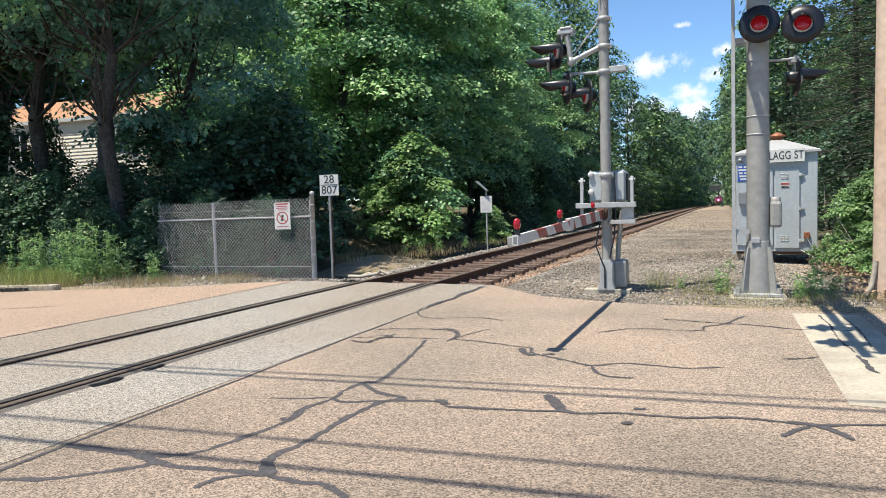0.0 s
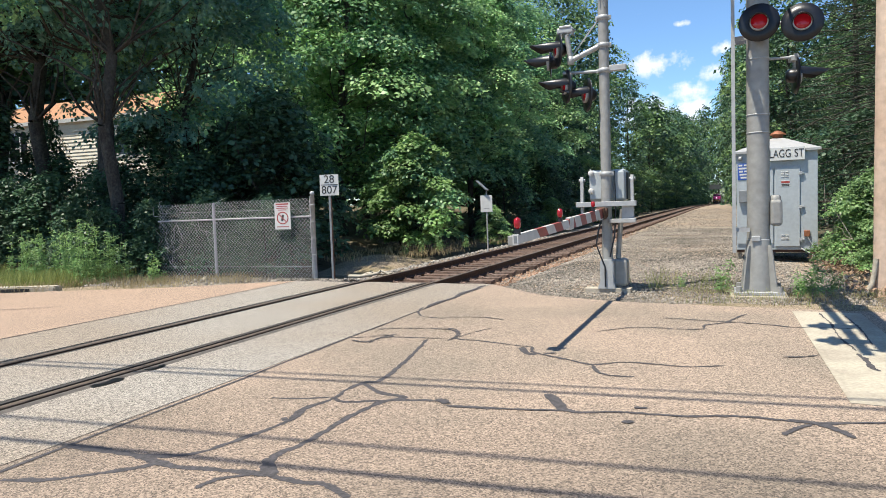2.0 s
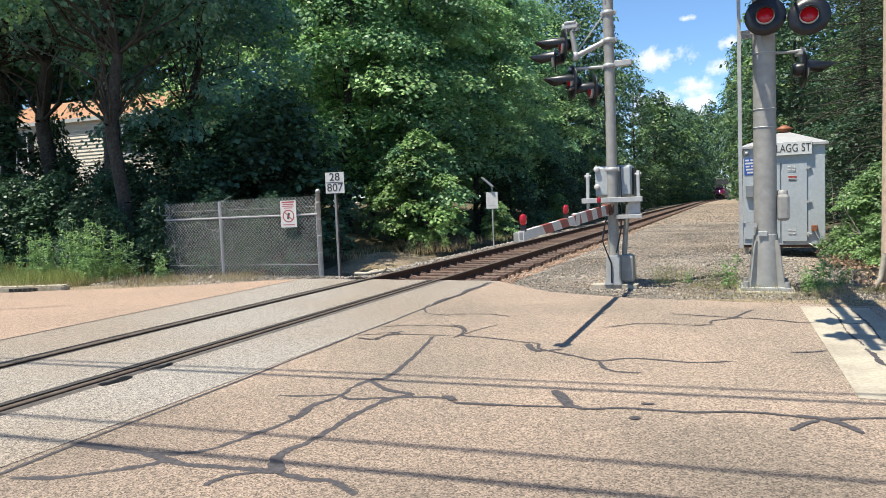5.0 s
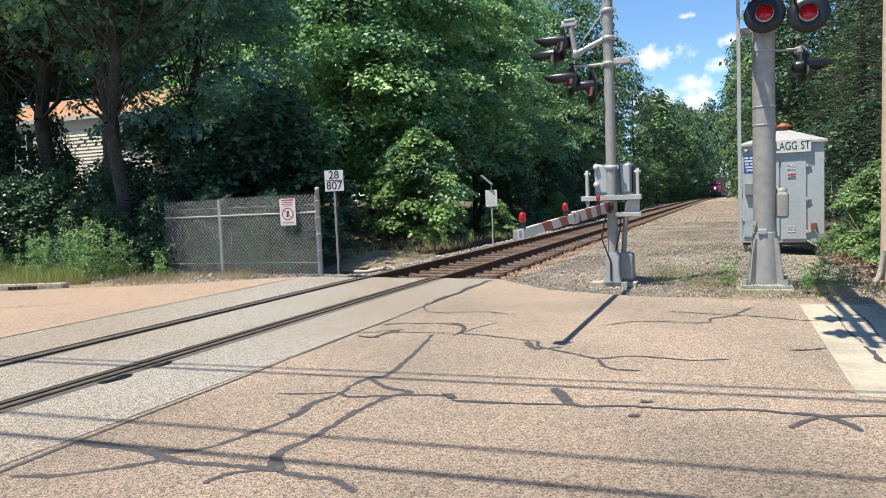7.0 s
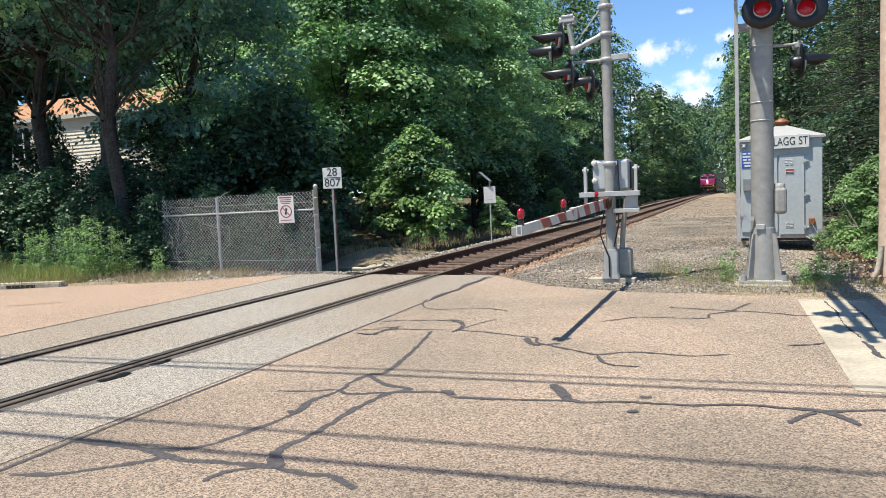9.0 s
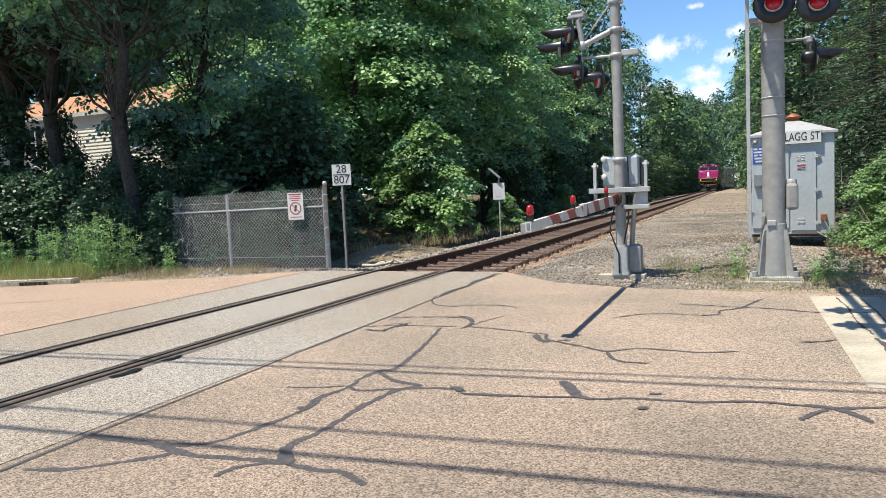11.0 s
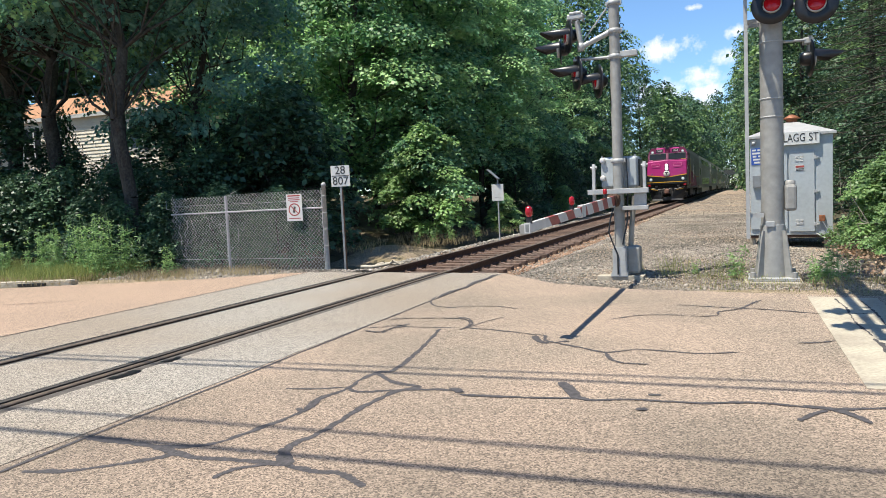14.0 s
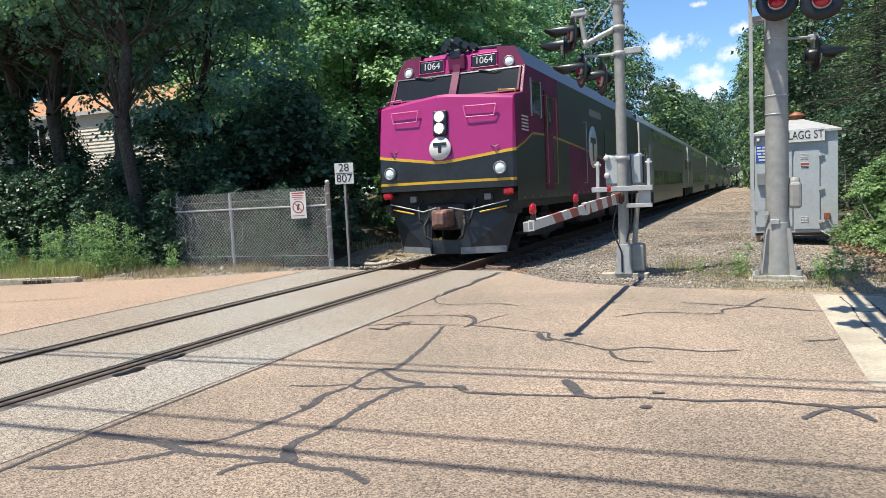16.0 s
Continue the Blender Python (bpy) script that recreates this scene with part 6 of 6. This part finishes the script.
        part("sill", box(sx * (W - 0.1) - 0.08, 0.2, 1.02, sx * (W - 0.1) + 0.08, 16.9, 1.19), UNDER_BLACK, t)
        part("step", box(sx * 1.40 - 0.14, 0.75, 0.45, sx * 1.40 + 0.14, 1.15, 0.50), UNDER_BLACK, t)
    part("core", box(-1.5, 0.75, 1.05, 1.5, 16.9, 3.3), UNDER_BLACK, t)
    part("roof_deck", box(-1.05, 3.6, 4.25, 1.05, 16.9, 4.46, 0.05), LOCO_GREY, t)
    for y in (6.5, 9.0, 12.2, 14.0):
        part("roof_fan", lathe([(0.6, 4.45), (0.6, 4.60), (0.5, 4.62), (0, 4.62)], 20, (0, y, 0)), LOCO_GREY, t)
    part("rear_wall", box(-1.5, 16.88, 1.1, 1.5, 16.98, 4.3), LOCO_GREY, t)
    # below the frame: buffer beam, plow, coupler, hoses
    part("buffer_beam", box(-1.5, 0.30, 0.92, 1.5, 0.55, 1.47, 0.02), UNDER_BLACK, t)
    part("draft_pocket", box(-0.42, -0.02, 0.62, 0.42, 0.35, 1.16, 0.03), UNDER_BLACK, t)
    for sx in (-1, 1):
        part("lamp_bracket", box(sx * 1.38 - 0.10, 0.04, 1.36, sx * 1.38 + 0.10, 0.34, 1.42), UNDER_BLACK, t)
        part("cut_lever", add_path(bmesh.new(), [(sx * 0.14, -0.20, 1.10), (sx * 0.50, -0.06, 1.02), (sx * 1.36, 0.10, 1.20)], 0.014, 6), GALV, t)
        part("signal_hose", add_path(bmesh.new(), [(sx * 0.62, 0.20, 1.25), (sx * 0.64, 0.0, 1.10), (sx * 0.58, -0.08, 0.86), (sx * 0.50, 0.0, 0.74)], 0.024, 8), UNDER_BLACK, t)
        part("cable_socket", box(sx * 0.86 - 0.08, 0.20, 1.22, sx * 0.86 + 0.08, 0.32, 1.36, 0.02), CARD, t)
    for sx in (-1, 1):
        bm = bmesh.new()
        lo = [(sx * 0.32, -0.10, 0.12), (sx * 1.20, 0.32, 0.12), (sx * 1.46, 0.40, 1.02), (sx * 0.34, 0.0, 1.02)]
        a = [bm.verts.new(p) for p in lo]
        b = [bm.verts.new((x, y + 0.05, z)) for x, y, z in lo]
        bm.faces.new(a)
        bm.faces.new(b[::-1])
        for i in range(4):
            bm.faces.new((a[i], a[(i + 1) % 4], b[(i + 1) % 4], b[i]))
        bmesh.ops.recalc_face_normals(bm, faces=bm.faces)
        part("plow_blade", bm, PLOW, t)
        bm = bmesh.new()
        add_tube(bm, (sx * 0.75, -0.0, 0.98), (sx * 1.30, 0.12, 1.08), 0.02, n=6)
        part("uncoupling_rod", bm, YELLOW, t)
        part("air_hose", add_path(bmesh.new(), [(sx * 0.40, 0.0, 0.90), (sx * 0.46, -0.14, 0.72), (sx * 0.42, -0.18, 0.5), (sx * 0.30, -0.12, 0.42)], 0.03, 8), UNDER_BLACK, t)
    for sx in (-1, 1):
        bm = bmesh.new()
        a, b = Vector((sx * 0.34, -0.115, 0.12)), Vector((sx * 1.20, 0.305, 0.12))
        vs = [bm.verts.new(p) for p in (a, b, b + Vector((0, 0, 0.14)), a + Vector((0, 0, 0.14)))]
        ws = [bm.verts.new(v.co + Vector((0, 0.012, 0))) for v in vs]
        bm.faces.new(vs)
        bm.faces.new(ws[::-1])
        for i in range(4):
            bm.faces.new((vs[i], vs[(i + 1) % 4], ws[(i + 1) % 4], ws[i]))
        bmesh.ops.recalc_face_normals(bm, faces=bm.faces)
        part("plow_lip", bm, CARD, t)
    part("plow_edge", box(-0.34, -0.06, 0.12, 0.34, 0.02, 0.42, 0.01), PLOW, t)
    cp = part("coupler", box(-0.17, -0.42, 0.70, 0.19, 0.1, 1.06, 0.05), RUSTY_IRON, t, "rusty brown knuckle coupler")
    part("knuckle", box(-0.06, -0.52, 0.74, 0.16, -0.40, 1.02, 0.04), RUSTY_IRON, cp)
    part("uncoupling_pin", box(-0.04, -0.40, 1.05, 0.04, -0.32, 1.12), RUSTY_IRON, cp)
    part("fuel_tank", box(-1.35, 6.6, 0.35, 1.35, 10.4, 1.05, 0.12), UNDER_BLACK, t)
    bogie(t, 3.4, 2.74, 0.51)
    bogie(t, 13.6, 2.74, 0.51)
    return t


def coach():
    t = empty("bilevel_coach", pose(TRACK_X, 360, 0), "silver bilevel passenger coach with two rows of dark windows", "railway coach", "coaches of the train")
    W, L = 1.52, 25.5
    half = [(W, 0.95), (W, 2.3), (W, 3.5), (W - 0.14, 4.15), (1.05, 4.58), (0.5, 4.72), (0, 4.75)]
    outline = half + [(-x, z) for x, z in half[-2::-1]]
    part("body", prism(outline, "y", 0.0, L), SILVER, t)
    part("roof", prism([(1.06, 4.585), (0.5, 4.725), (0, 4.755), (-0.5, 4.725), (-1.06, 4.585), (0, 4.60)], "y", 0.05, L - 0.05), COACH_ROOF, t)
    part("well", box(-W + 0.005, 4.6, 0.42, W - 0.005, L - 4.6, 0.96, 0.03), SILVER, t)
    part("end_sill", box(-1.3, -0.25, 0.8, 1.3, 0.0, 1.1, 0.02), UNDER_BLACK, t)
    part("gangway", box(-0.6, -0.28, 1.1, 0.6, 0.0, 3.3, 0.03), UNDER_BLACK, t)
    for sx in (-1, 1):
        for k in range(8):
            y = 5.0 + k * 1.98
            part("window", box(-0.012, y, 0, 0.012, y + 1.62, 0.60, 0.0), GLASS_DARK, t, m=pose(sx * (W + 0.012), 0, 3.47, 0, -sx * 12.2))
            part("window", box(sx * (W + 0.004) - 0.012, y, 1.30, sx * (W + 0.004) + 0.012, y + 1.62, 2.02), GLASS_DARK, t)
        for y in (1.1, 23.3):
            part("window", box(sx * (W + 0.004) - 0.012, y, 2.3, sx * (W + 0.004) + 0.012, y + 1.1, 3.0), GLASS_DARK, t)
        for y in (2.8, 21.5):
            part("door", box(sx * (W + 0.004) - 0.012, y, 1.15, sx * (W + 0.004) + 0.012, y + 1.3, 3.2, 0.004), COACH_ROOF, t)
        part("corner_post", box(sx * (W - 0.06) - 0.06, -0.02, 0.95, sx * (W - 0.06) + 0.062, 0.16, 4.05), WHITE_PAINT, t)
        for z in (1.06, 1.12, 1.18, 2.12, 2.2, 2.28, 2.85, 2.93, 3.01):
            part("flute", box(sx * (W + 0.002) - 0.008, 0.2, z, sx * (W + 0.002) + 0.008, L - 0.2, z + 0.03), SILVER, t)
    bogie(t, 2.6, 2.6, 0.46, 1.1)
    bogie(t, L - 2.6, 2.6, 0.46, 1.1)
    return t


LOCO = loco()
COACH = coach()
TRAIN = [(LOCO, 0.0), (COACH, 17.6)] + [(copy_thing(COACH, pose(TRACK_X, 380 + 26 * i, 0)), 17.6 + 26.0 * i) for i in range(1, 6)]

# ---- house, bridge, low plants, clouds ----
SIDING = material("cream_siding", (0.88, 0.80, 0.66), 0.7, vary=0.06, scale=8, second=(0.80, 0.72, 0.58), second_scale=1.2)
SHINGLE = material("orange_brown_shingles", (0.48, 0.25, 0.13), 0.85, vary=0.25, scale=20, bump=0.4, second=(0.40, 0.21, 0.12), second_scale=1.5)
BRIDGE_STEEL = material("dark_bridge_girder", (0.05, 0.055, 0.05), 0.7, vary=0.3, scale=3)


def house():
    t = empty("house", pose(-33.4, 30.0, land(-33.4, 30.0), 0, 0, 4), "cream-sided house with an orange-brown roof behind the trees", "house")
    W, D, E = 5.9, 3.6, 4.9
    part("wall", box(-W, -D, 0, W, D, E), SIDING, t)
    for k in range(24):
        z = 0.3 + k * 0.18
        bm = bmesh.new()
        prism([(-D - 0.05, z), (-D - 0.012, z + 0.18), (-D, z + 0.18), (-D, z)], "x", -W - 0.01, W + 0.01, bm)
        part("siding_board", bm, SIDING, t)
    bm = bmesh.new()
    prism([(-D - 0.2, E + 0.02), (0, E + 1.7), (D + 0.2, E + 0.02), (D + 0.2, E - 0.12), (0, E + 1.5), (-D - 0.2, E - 0.12)], "x", -W - 0.4, W + 0.4, bm)
    part("roof", bm, SHINGLE, t)
    part("fascia", box(-W - 0.4, -D - 0.23, E - 0.16, W + 0.4, -D - 0.2, E + 0.04), WHITE_PAINT, t)
    for x in (-3.4, 4.05):
        w = part("window", box(x - 0.8, -D - 0.05, 2.9, x + 0.8, -D - 0.03, 4.3), GLASS_DARK, t)
        for x0, z0, x1, z1 in ((-0.9, 2.8, 0.9, 2.9), (-0.9, 4.3, 0.9, 4.4), (-0.9, 2.9, -0.8, 4.3), (0.8, 2.9, 0.9, 4.3), (-0.05, 2.9, 0.05, 4.3), (-0.8, 3.57, -0.05, 3.63), (0.05, 3.57, 0.8, 3.63)):
            part("window_frame", box(x + x0, -D - 0.08, z0, x + x1, -D - 0.03, z1), WHITE_PAINT, w)
        for s in (-1, 1):
            part("shutter", box(x + s * 1.1 - 0.19, -D - 0.09, 2.8, x + s * 1.1 + 0.19, -D - 0.055, 4.4), LOCO_BLACK, w)
    return t


def bridge():
    t = empty("road_bridge", pose(TRACK_X, 384, grade(384)), "dark steel road bridge over the line", "bridge")
    part("girder", box(-14, -3, 7.5, 16, -2.6, 9.9), BRIDGE_STEEL, t)
    part("girder", box(-14, 2.6, 7.5, 16, 3, 9.9), BRIDGE_STEEL, t)
    part("deck", box(-14, -2.6, 8.4, 16, 2.6, 8.8), CONCRETE, t)
    for x in (-9, 8):
        part("abutment", box(x - 4 if x < 0 else x, -3.2, -1.5, x if x < 0 else x + 8, 3.2, 7.5), CONCRETE, t)
    part("railing", box(-14, -3.1, 10.6, 16, -3.0, 10.7), GALV, t)
    for i in range(16):
        part("railing_post", box(-14 + 2 * i - 0.05, -3.1, 9.9, -14 + 2 * i + 0.05, -3.0, 10.6), GALV, t)
    return t


def earth_bank():
    """A low bare bank of sandy soil at the edge of the wood."""
    v, f = [], []
    nx, ny = 22, 22
    for j in range(ny + 1):
        for i in range(nx + 1):
            u, w = i / nx * 2 - 1, j / ny * 2 - 1
            x, y = -10.1 + u * 1.5, 18.7 + w * 2.3
            d = max(0.0, 1 - u * u) * max(0.0, 1 - w * w)
            z = land(x, y) - 0.12 + 0.55 * d ** 0.7 + 0.10 * d * noise.noise((x * 1.4, y * 1.4, 5)) + 0.05 * d * noise.noise((x * 5, y * 5, 2))
            v.append((x, y, z))
    w = nx + 1
    f = [(j * w + i, j * w + i + 1, (j + 1) * w + i + 1, (j + 1) * w + i) for j in range(ny) for i in range(nx)]
    ob = mesh_from("earth_bank", v, f, SOIL_SHOULDER)
    for p in ob.data.polygons:
        p.use_smooth = True
    tagged(ob, "bare sandy earth bank at the edge of the wood", "bank", kind="structure")


def pale_logs():
    """Bleached bits of timber in the gravel near the fence."""
    for x, y, ln, a in ((-10.55, 11.75, 0.34, 130), (-7.05, 12.75, 0.9, 8), (-6.95, 12.95, 0.6, 20)):
        bm = bmesh.new()
        rng = np.random.default_rng(int(ln * 100))
        limb(bm, (-ln / 2, 0, 0.03), (ln / 2, 0, 0.06), 0.04, 0.022, rng, 0.5, 5, 8)
        ob = part("driftwood", bm, CONCRETE, m=pose(x, y, -0.06, 0, 0, a))
        tagged(ob, "bleached piece of dead wood lying in the gravel", "dead wood", "dead wood in the gravel")


def blades(rng, x, y, h, w, lean=0.35):
    """Upright grass blades, each a slim kite."""
    n = len(x)
    z = np.array([max(land(a, b), -0.12) + 0.09 * (b - edge_y(a) < 1.8) for a, b in zip(x, y)])
    a = rng.uniform(0, 2 * np.pi, n)
    d = np.stack([np.cos(a), np.sin(a), np.zeros(n)], 1)
    b = rng.uniform(0, 2 * np.pi, n)
    l = np.stack([np.cos(b) * lean, np.sin(b) * lean, np.ones(n)], 1) * (h * rng.uniform(0.5, 1.3, n))[:, None]
    p = np.stack([x, y, z], 1)
    return np.stack([p - d * w, p + l * 0.55 - d * w * 0.3, p + l, p + l * 0.55 + d * w], 1)


def grass_patch(name, n, fn, h, w, mat, seed, label):
    rng = np.random.default_rng(seed)
    x, y = fn(rng, n)
    keep = np.array([(edge_y(a) or 0) + 0.05 < b for a, b in zip(x, y)])
    x, y = x[keep], y[keep]
    return tagged(quads_mesh(name, blades(rng, x, y, h, w), [mat]), label, "grass", kind="stuff")


def clumped(x0, x1, y0, y1, clumps, spread):
    def fn(rng, n):
        cx, cy = rng.uniform(x0, x1, clumps), rng.uniform(y0, y1, clumps)
        k = rng.integers(0, clumps, n)
        return cx[k] + rng.normal(0, spread, n), cy[k] + rng.normal(0, spread, n)
    return fn


def weed(seed, height, stems, name, label, mat, spread=0.25, leaf=0.11):
    """Tall leafy weeds: upright stems with leaves all the way up."""
    rng = np.random.default_rng(seed)
    t = empty(name, pose(0, 0, 0), label, "weed", "roadside weeds")
    bm = bmesh.new()
    cs = []
    for i in range(stems):
        a = rng.uniform(0, 6.28)
        b0 = np.array([math.cos(a), math.sin(a), 0]) * rng.uniform(0, spread)
        h = height * rng.uniform(0.45, 1.25)
        tip = b0 + np.array([rng.normal() * 0.1, rng.normal() * 0.1, h])
        add_tube(bm, b0, tip, 0.008, 0.003, 5)
        for k in range(20):
            q = rng.uniform(0.1, 1.0)
            cs.append(b0 + (tip - b0) * q + np.array([rng.normal(), rng.normal(), 0]) * 0.085 * (1.08 - q))
    tagged(part("stem", bm, mat, t), kind="stuff")
    quads_mesh("foliage", leaves(rng, np.array(cs), 5, 0.035, leaf, 0.1, 0.28), [mat], t)
    return t


DEAD_WOOD = material("bleached_dead_wood", (0.42, 0.36, 0.30), 0.9, vary=0.3, scale=14)


def dry_branch():
    t = empty("dead_branches", pose(2.55, 15.3, land(2.55, 15.3) - 0.02), "bare grey dead branches leaning in the bushes", "dead branches")
    rng = np.random.default_rng(9)
    for i in range(16):
        bm = bmesh.new()
        a = Vector((rng.uniform(-0.7, 0.9), rng.uniform(-0.6, 0.5), 0))
        b = a + Vector((rng.uniform(-0.7, 0.9), rng.uniform(-0.3, 0.3), rng.uniform(0.9, 2.1)))
        p = limb(bm, a, b, 0.015, 0.004, rng, 0.6, 5, 5)
        limb(bm, p[3], p[3] + Vector((rng.uniform(-0.4, 0.5), rng.uniform(-0.2, 0.2), rng.uniform(0.1, 0.5))), 0.008, 0.003, rng, 0.5, 3, 4)
        part("branch", bm, DEAD_WOOD, t)
    return t


house()
bridge()
earth_bank()
pale_logs()
grass_patch("verge_grass", 11000, clumped(-18, -13.0, 9.6, 12.2, 120, 0.2), 0.32, 0.008, GRASS, 31, "green roadside grass before the fence")
grass_patch("verge_straw", 12000, clumped(-17.5, -9.0, 9.0, 12.3, 170, 0.25), 0.17, 0.006, STRAW, 32, "dry straw-coloured grass at the road's edge")
grass_patch("shoulder_grass", 700, clumped(-0.6, 2.4, 9.5, 11.6, 30, 0.16), 0.09, 0.005, GRASS, 33, "patchy grass round the signal pedestal")
grass_patch("shoulder_straw", 5200, clumped(-1.0, 3.0, 9.45, 12.6, 90, 0.22), 0.05, 0.005, STRAW, 34, "dry trampled grass on the shoulder")
grass_patch("gravel_grass", 260, clumped(-1.3, 0.1, 10.9, 12.6, 14, 0.13), 0.34, 0.004, GRASS, 37, "thin tall grass growing in the gravel")
grass_patch("bank_grass", 1600, clumped(-11.5, -8.0, 16, 26, 60, 0.25), 0.22, 0.008, STRAW, 35, "dry grass on the sunny bank")
def litter_area(rng, n):
    return rng.uniform(1.6, 4.6, n), rng.uniform(11.2, 18.5, n)
_r = np.random.default_rng(36)
_x, _y = litter_area(_r, 5200)
_c = np.stack([_x, _y, np.array([land(a, b) + 0.11 * (a < 2.4) + 0.015 for a, b in zip(_x, _y)])], 1)
tagged(quads_mesh("leaf_litter", leaves(_r, _c, 1, 0.02, 0.065, 0.1, 0.6), [LITTER]), "brown dead leaves beside the hut", "leaf litter", kind="stuff")
WEED = weed(41, 1.2, 13, "tall_weed", "bright green tall weeds on the verge", LEAF_BRIGHT, 0.5, 0.085)
WEED.matrix_basis = pose(-13.9, 11.2, -0.1)
for x, y, s in ((-13.2, 11.0, 1.0), (-14.7, 11.0, 0.9), (-12.9, 11.5, 0.9), (-16.0, 10.6, 0.75), (-16.9, 10.4, 0.7), (-15.3, 11.2, 0.85)):
    plant(WEED, x, y, rng_t.uniform(0, 360), s).location.z = -0.1
SPRIG = weed(42, 0.62, 3, "weed_sprig", "small leafy weed growing in the gravel", LEAF_BRIGHT, 0.07, 0.09)
SPRIG.matrix_basis = pose(-11.25, 11.1, -0.08)
for x, y, s in ((-0.12, 11.3, 0.8), (0.98, 11.15, 0.7), (1.08, 11.1, 0.8), (0.9, 11.0, 0.6), (-0.75, 11.9, 0.4), (1.35, 11.6, 0.5), (1.5, 12.0, 0.5),
                (-8.9, 21.0, 0.7), (-9.2, 20.2, 0.7), (-8.6, 22.6, 0.6), (-9.4, 19.4, 0.6)):
    plant(SPRIG, x, y, rng_t.uniform(0, 360), s).location.z = -0.1
BUSH = broadleaf(43, 1.7, 1.0, 0.15, 46, 260, 0.065, [LEAF_LINE, LEAF_BRIGHT], 0.27, name="roadside_bush", trunk=0.03, label="bright green bush beside the signal hut", category="bush", group="bushes by the hut")
BUSH.matrix_basis = pose(2.45, 15.5, land(2.45, 15.5))
for x, y, s in ((3.3, 15.0, 1.0), (4.3, 14.9, 1.1), (2.95, 16.9, 1.15), (3.9, 16.6, 1.1), (5.2, 15.6, 1.2), (2.55, 14.3, 0.6), (3.9, 13.6, 0.8)):
    plant(BUSH, x, y, rng_t.uniform(0, 360), s)
dry_branch()


def clouds():
    """A far sheet of sky with white cumulus; clear between the clouds."""
    m = bpy.data.materials.new("white_cumulus")
    m.use_nodes = True
    nt = m.node_tree
    n, l = nt.nodes, nt.links
    n.remove(n["Principled BSDF"])
    tc = n.new("ShaderNodeTexCoord")
    total = None
    for cx, cz, rx, rz in ((-245, 440, 105, 42), (-130, 345, 70, 40), (-235, 300, 110, 42), (-120, 290, 95, 30), (-60, 395, 45, 26), (-148, 560, 30, 12), (-205, 255, 160, 30), (-20, 470, 40, 20)):
        mp = n.new("ShaderNodeMapping")
        mp.vector_type = "TEXTURE"
        mp.inputs["Location"].default_value = (cx, 0, cz)
        mp.inputs["Scale"].default_value = (rx, 1e6, rz)
        l.new(tc.outputs["Object"], mp.inputs["Vector"])
        ln = n.new("ShaderNodeVectorMath")
        ln.operation = "LENGTH"
        l.new(mp.outputs[0], ln.inputs[0])
        mr = n.new("ShaderNodeMapRange")
        mr.inputs["From Min"].default_value, mr.inputs["From Max"].default_value = 1.7, 0.0
        l.new(ln.outputs["Value"], mr.inputs["Value"])
        if total is None:
            total = mr.outputs[0]
        else:
            mx = n.new("ShaderNodeMath")
            mx.operation = "MAXIMUM"
            l.new(total, mx.inputs[0])
            l.new(mr.outputs[0], mx.inputs[1])
            total = mx.outputs[0]
    no = n.new("ShaderNodeTexNoise")
    no.inputs["Scale"].default_value = 0.014
    no.inputs["Detail"].default_value = 9
    no.inputs["Roughness"].default_value = 0.62
    l.new(tc.outputs["Object"], no.inputs["Vector"])
    ad = n.new("ShaderNodeMath")
    ad.operation = "ADD"
    l.new(total, ad.inputs[0])
    nr = n.new("ShaderNodeMapRange")
    nr.clamp = False
    nr.inputs["From Min"].default_value, nr.inputs["From Max"].default_value = 0.30, 0.70
    l.new(no.outputs["Fac"], nr.inputs["Value"])
    l.new(nr.outputs["Result"], ad.inputs[1])
    al = n.new("ShaderNodeMapRange")
    al.inputs["From Min"].default_value, al.inputs["From Max"].default_value = 0.88, 1.45
    al.inputs["To Max"].default_value = 0.95
    l.new(ad.outputs[0], al.inputs["Value"])
    em = n.new("ShaderNodeEmission")
    em.inputs["Color"].default_value = (0.93, 0.96, 1.0, 1)
    em.inputs["Strength"].default_value = 0.62
    tr = n.new("ShaderNodeBsdfTransparent")
    ms = n.new("ShaderNodeMixShader")
    l.new(al.outputs[0], ms.inputs[0])
    l.new(tr.outputs[0], ms.inputs[1])
    l.new(em.outputs[0], ms.inputs[2])
    l.new(ms.outputs[0], n["Material Output"].inputs["Surface"])
    ob = mesh_from("backdrop_clouds", [(-900, 0, 0), (900, 0, 0), (900, 0, 900), (-900, 0, 900)], [(0, 1, 2, 3)], m)
    ob.matrix_basis = pose(0, 2400, 0)
    tagged(ob, "white cumulus clouds in a blue sky", "clouds", kind="structure")


clouds()

# ---- what moves ----
RUN = [(0, 374.0), (2, 328.5), (4, 283.5), (6.5, 227.0), (9, 170.5), (11.5, 114.0), (12.5, 91.6), (13.5, 69.8), (14.5, 48.6), (15, 37.1), (15.5, 25.3), (16, 13.3)]


def motions():
    for ob, back in TRAIN:
        walk(ob, [(t, pose(TRACK_X, y + back, grade(y + back + 8))) for t, y in RUN])


motions()
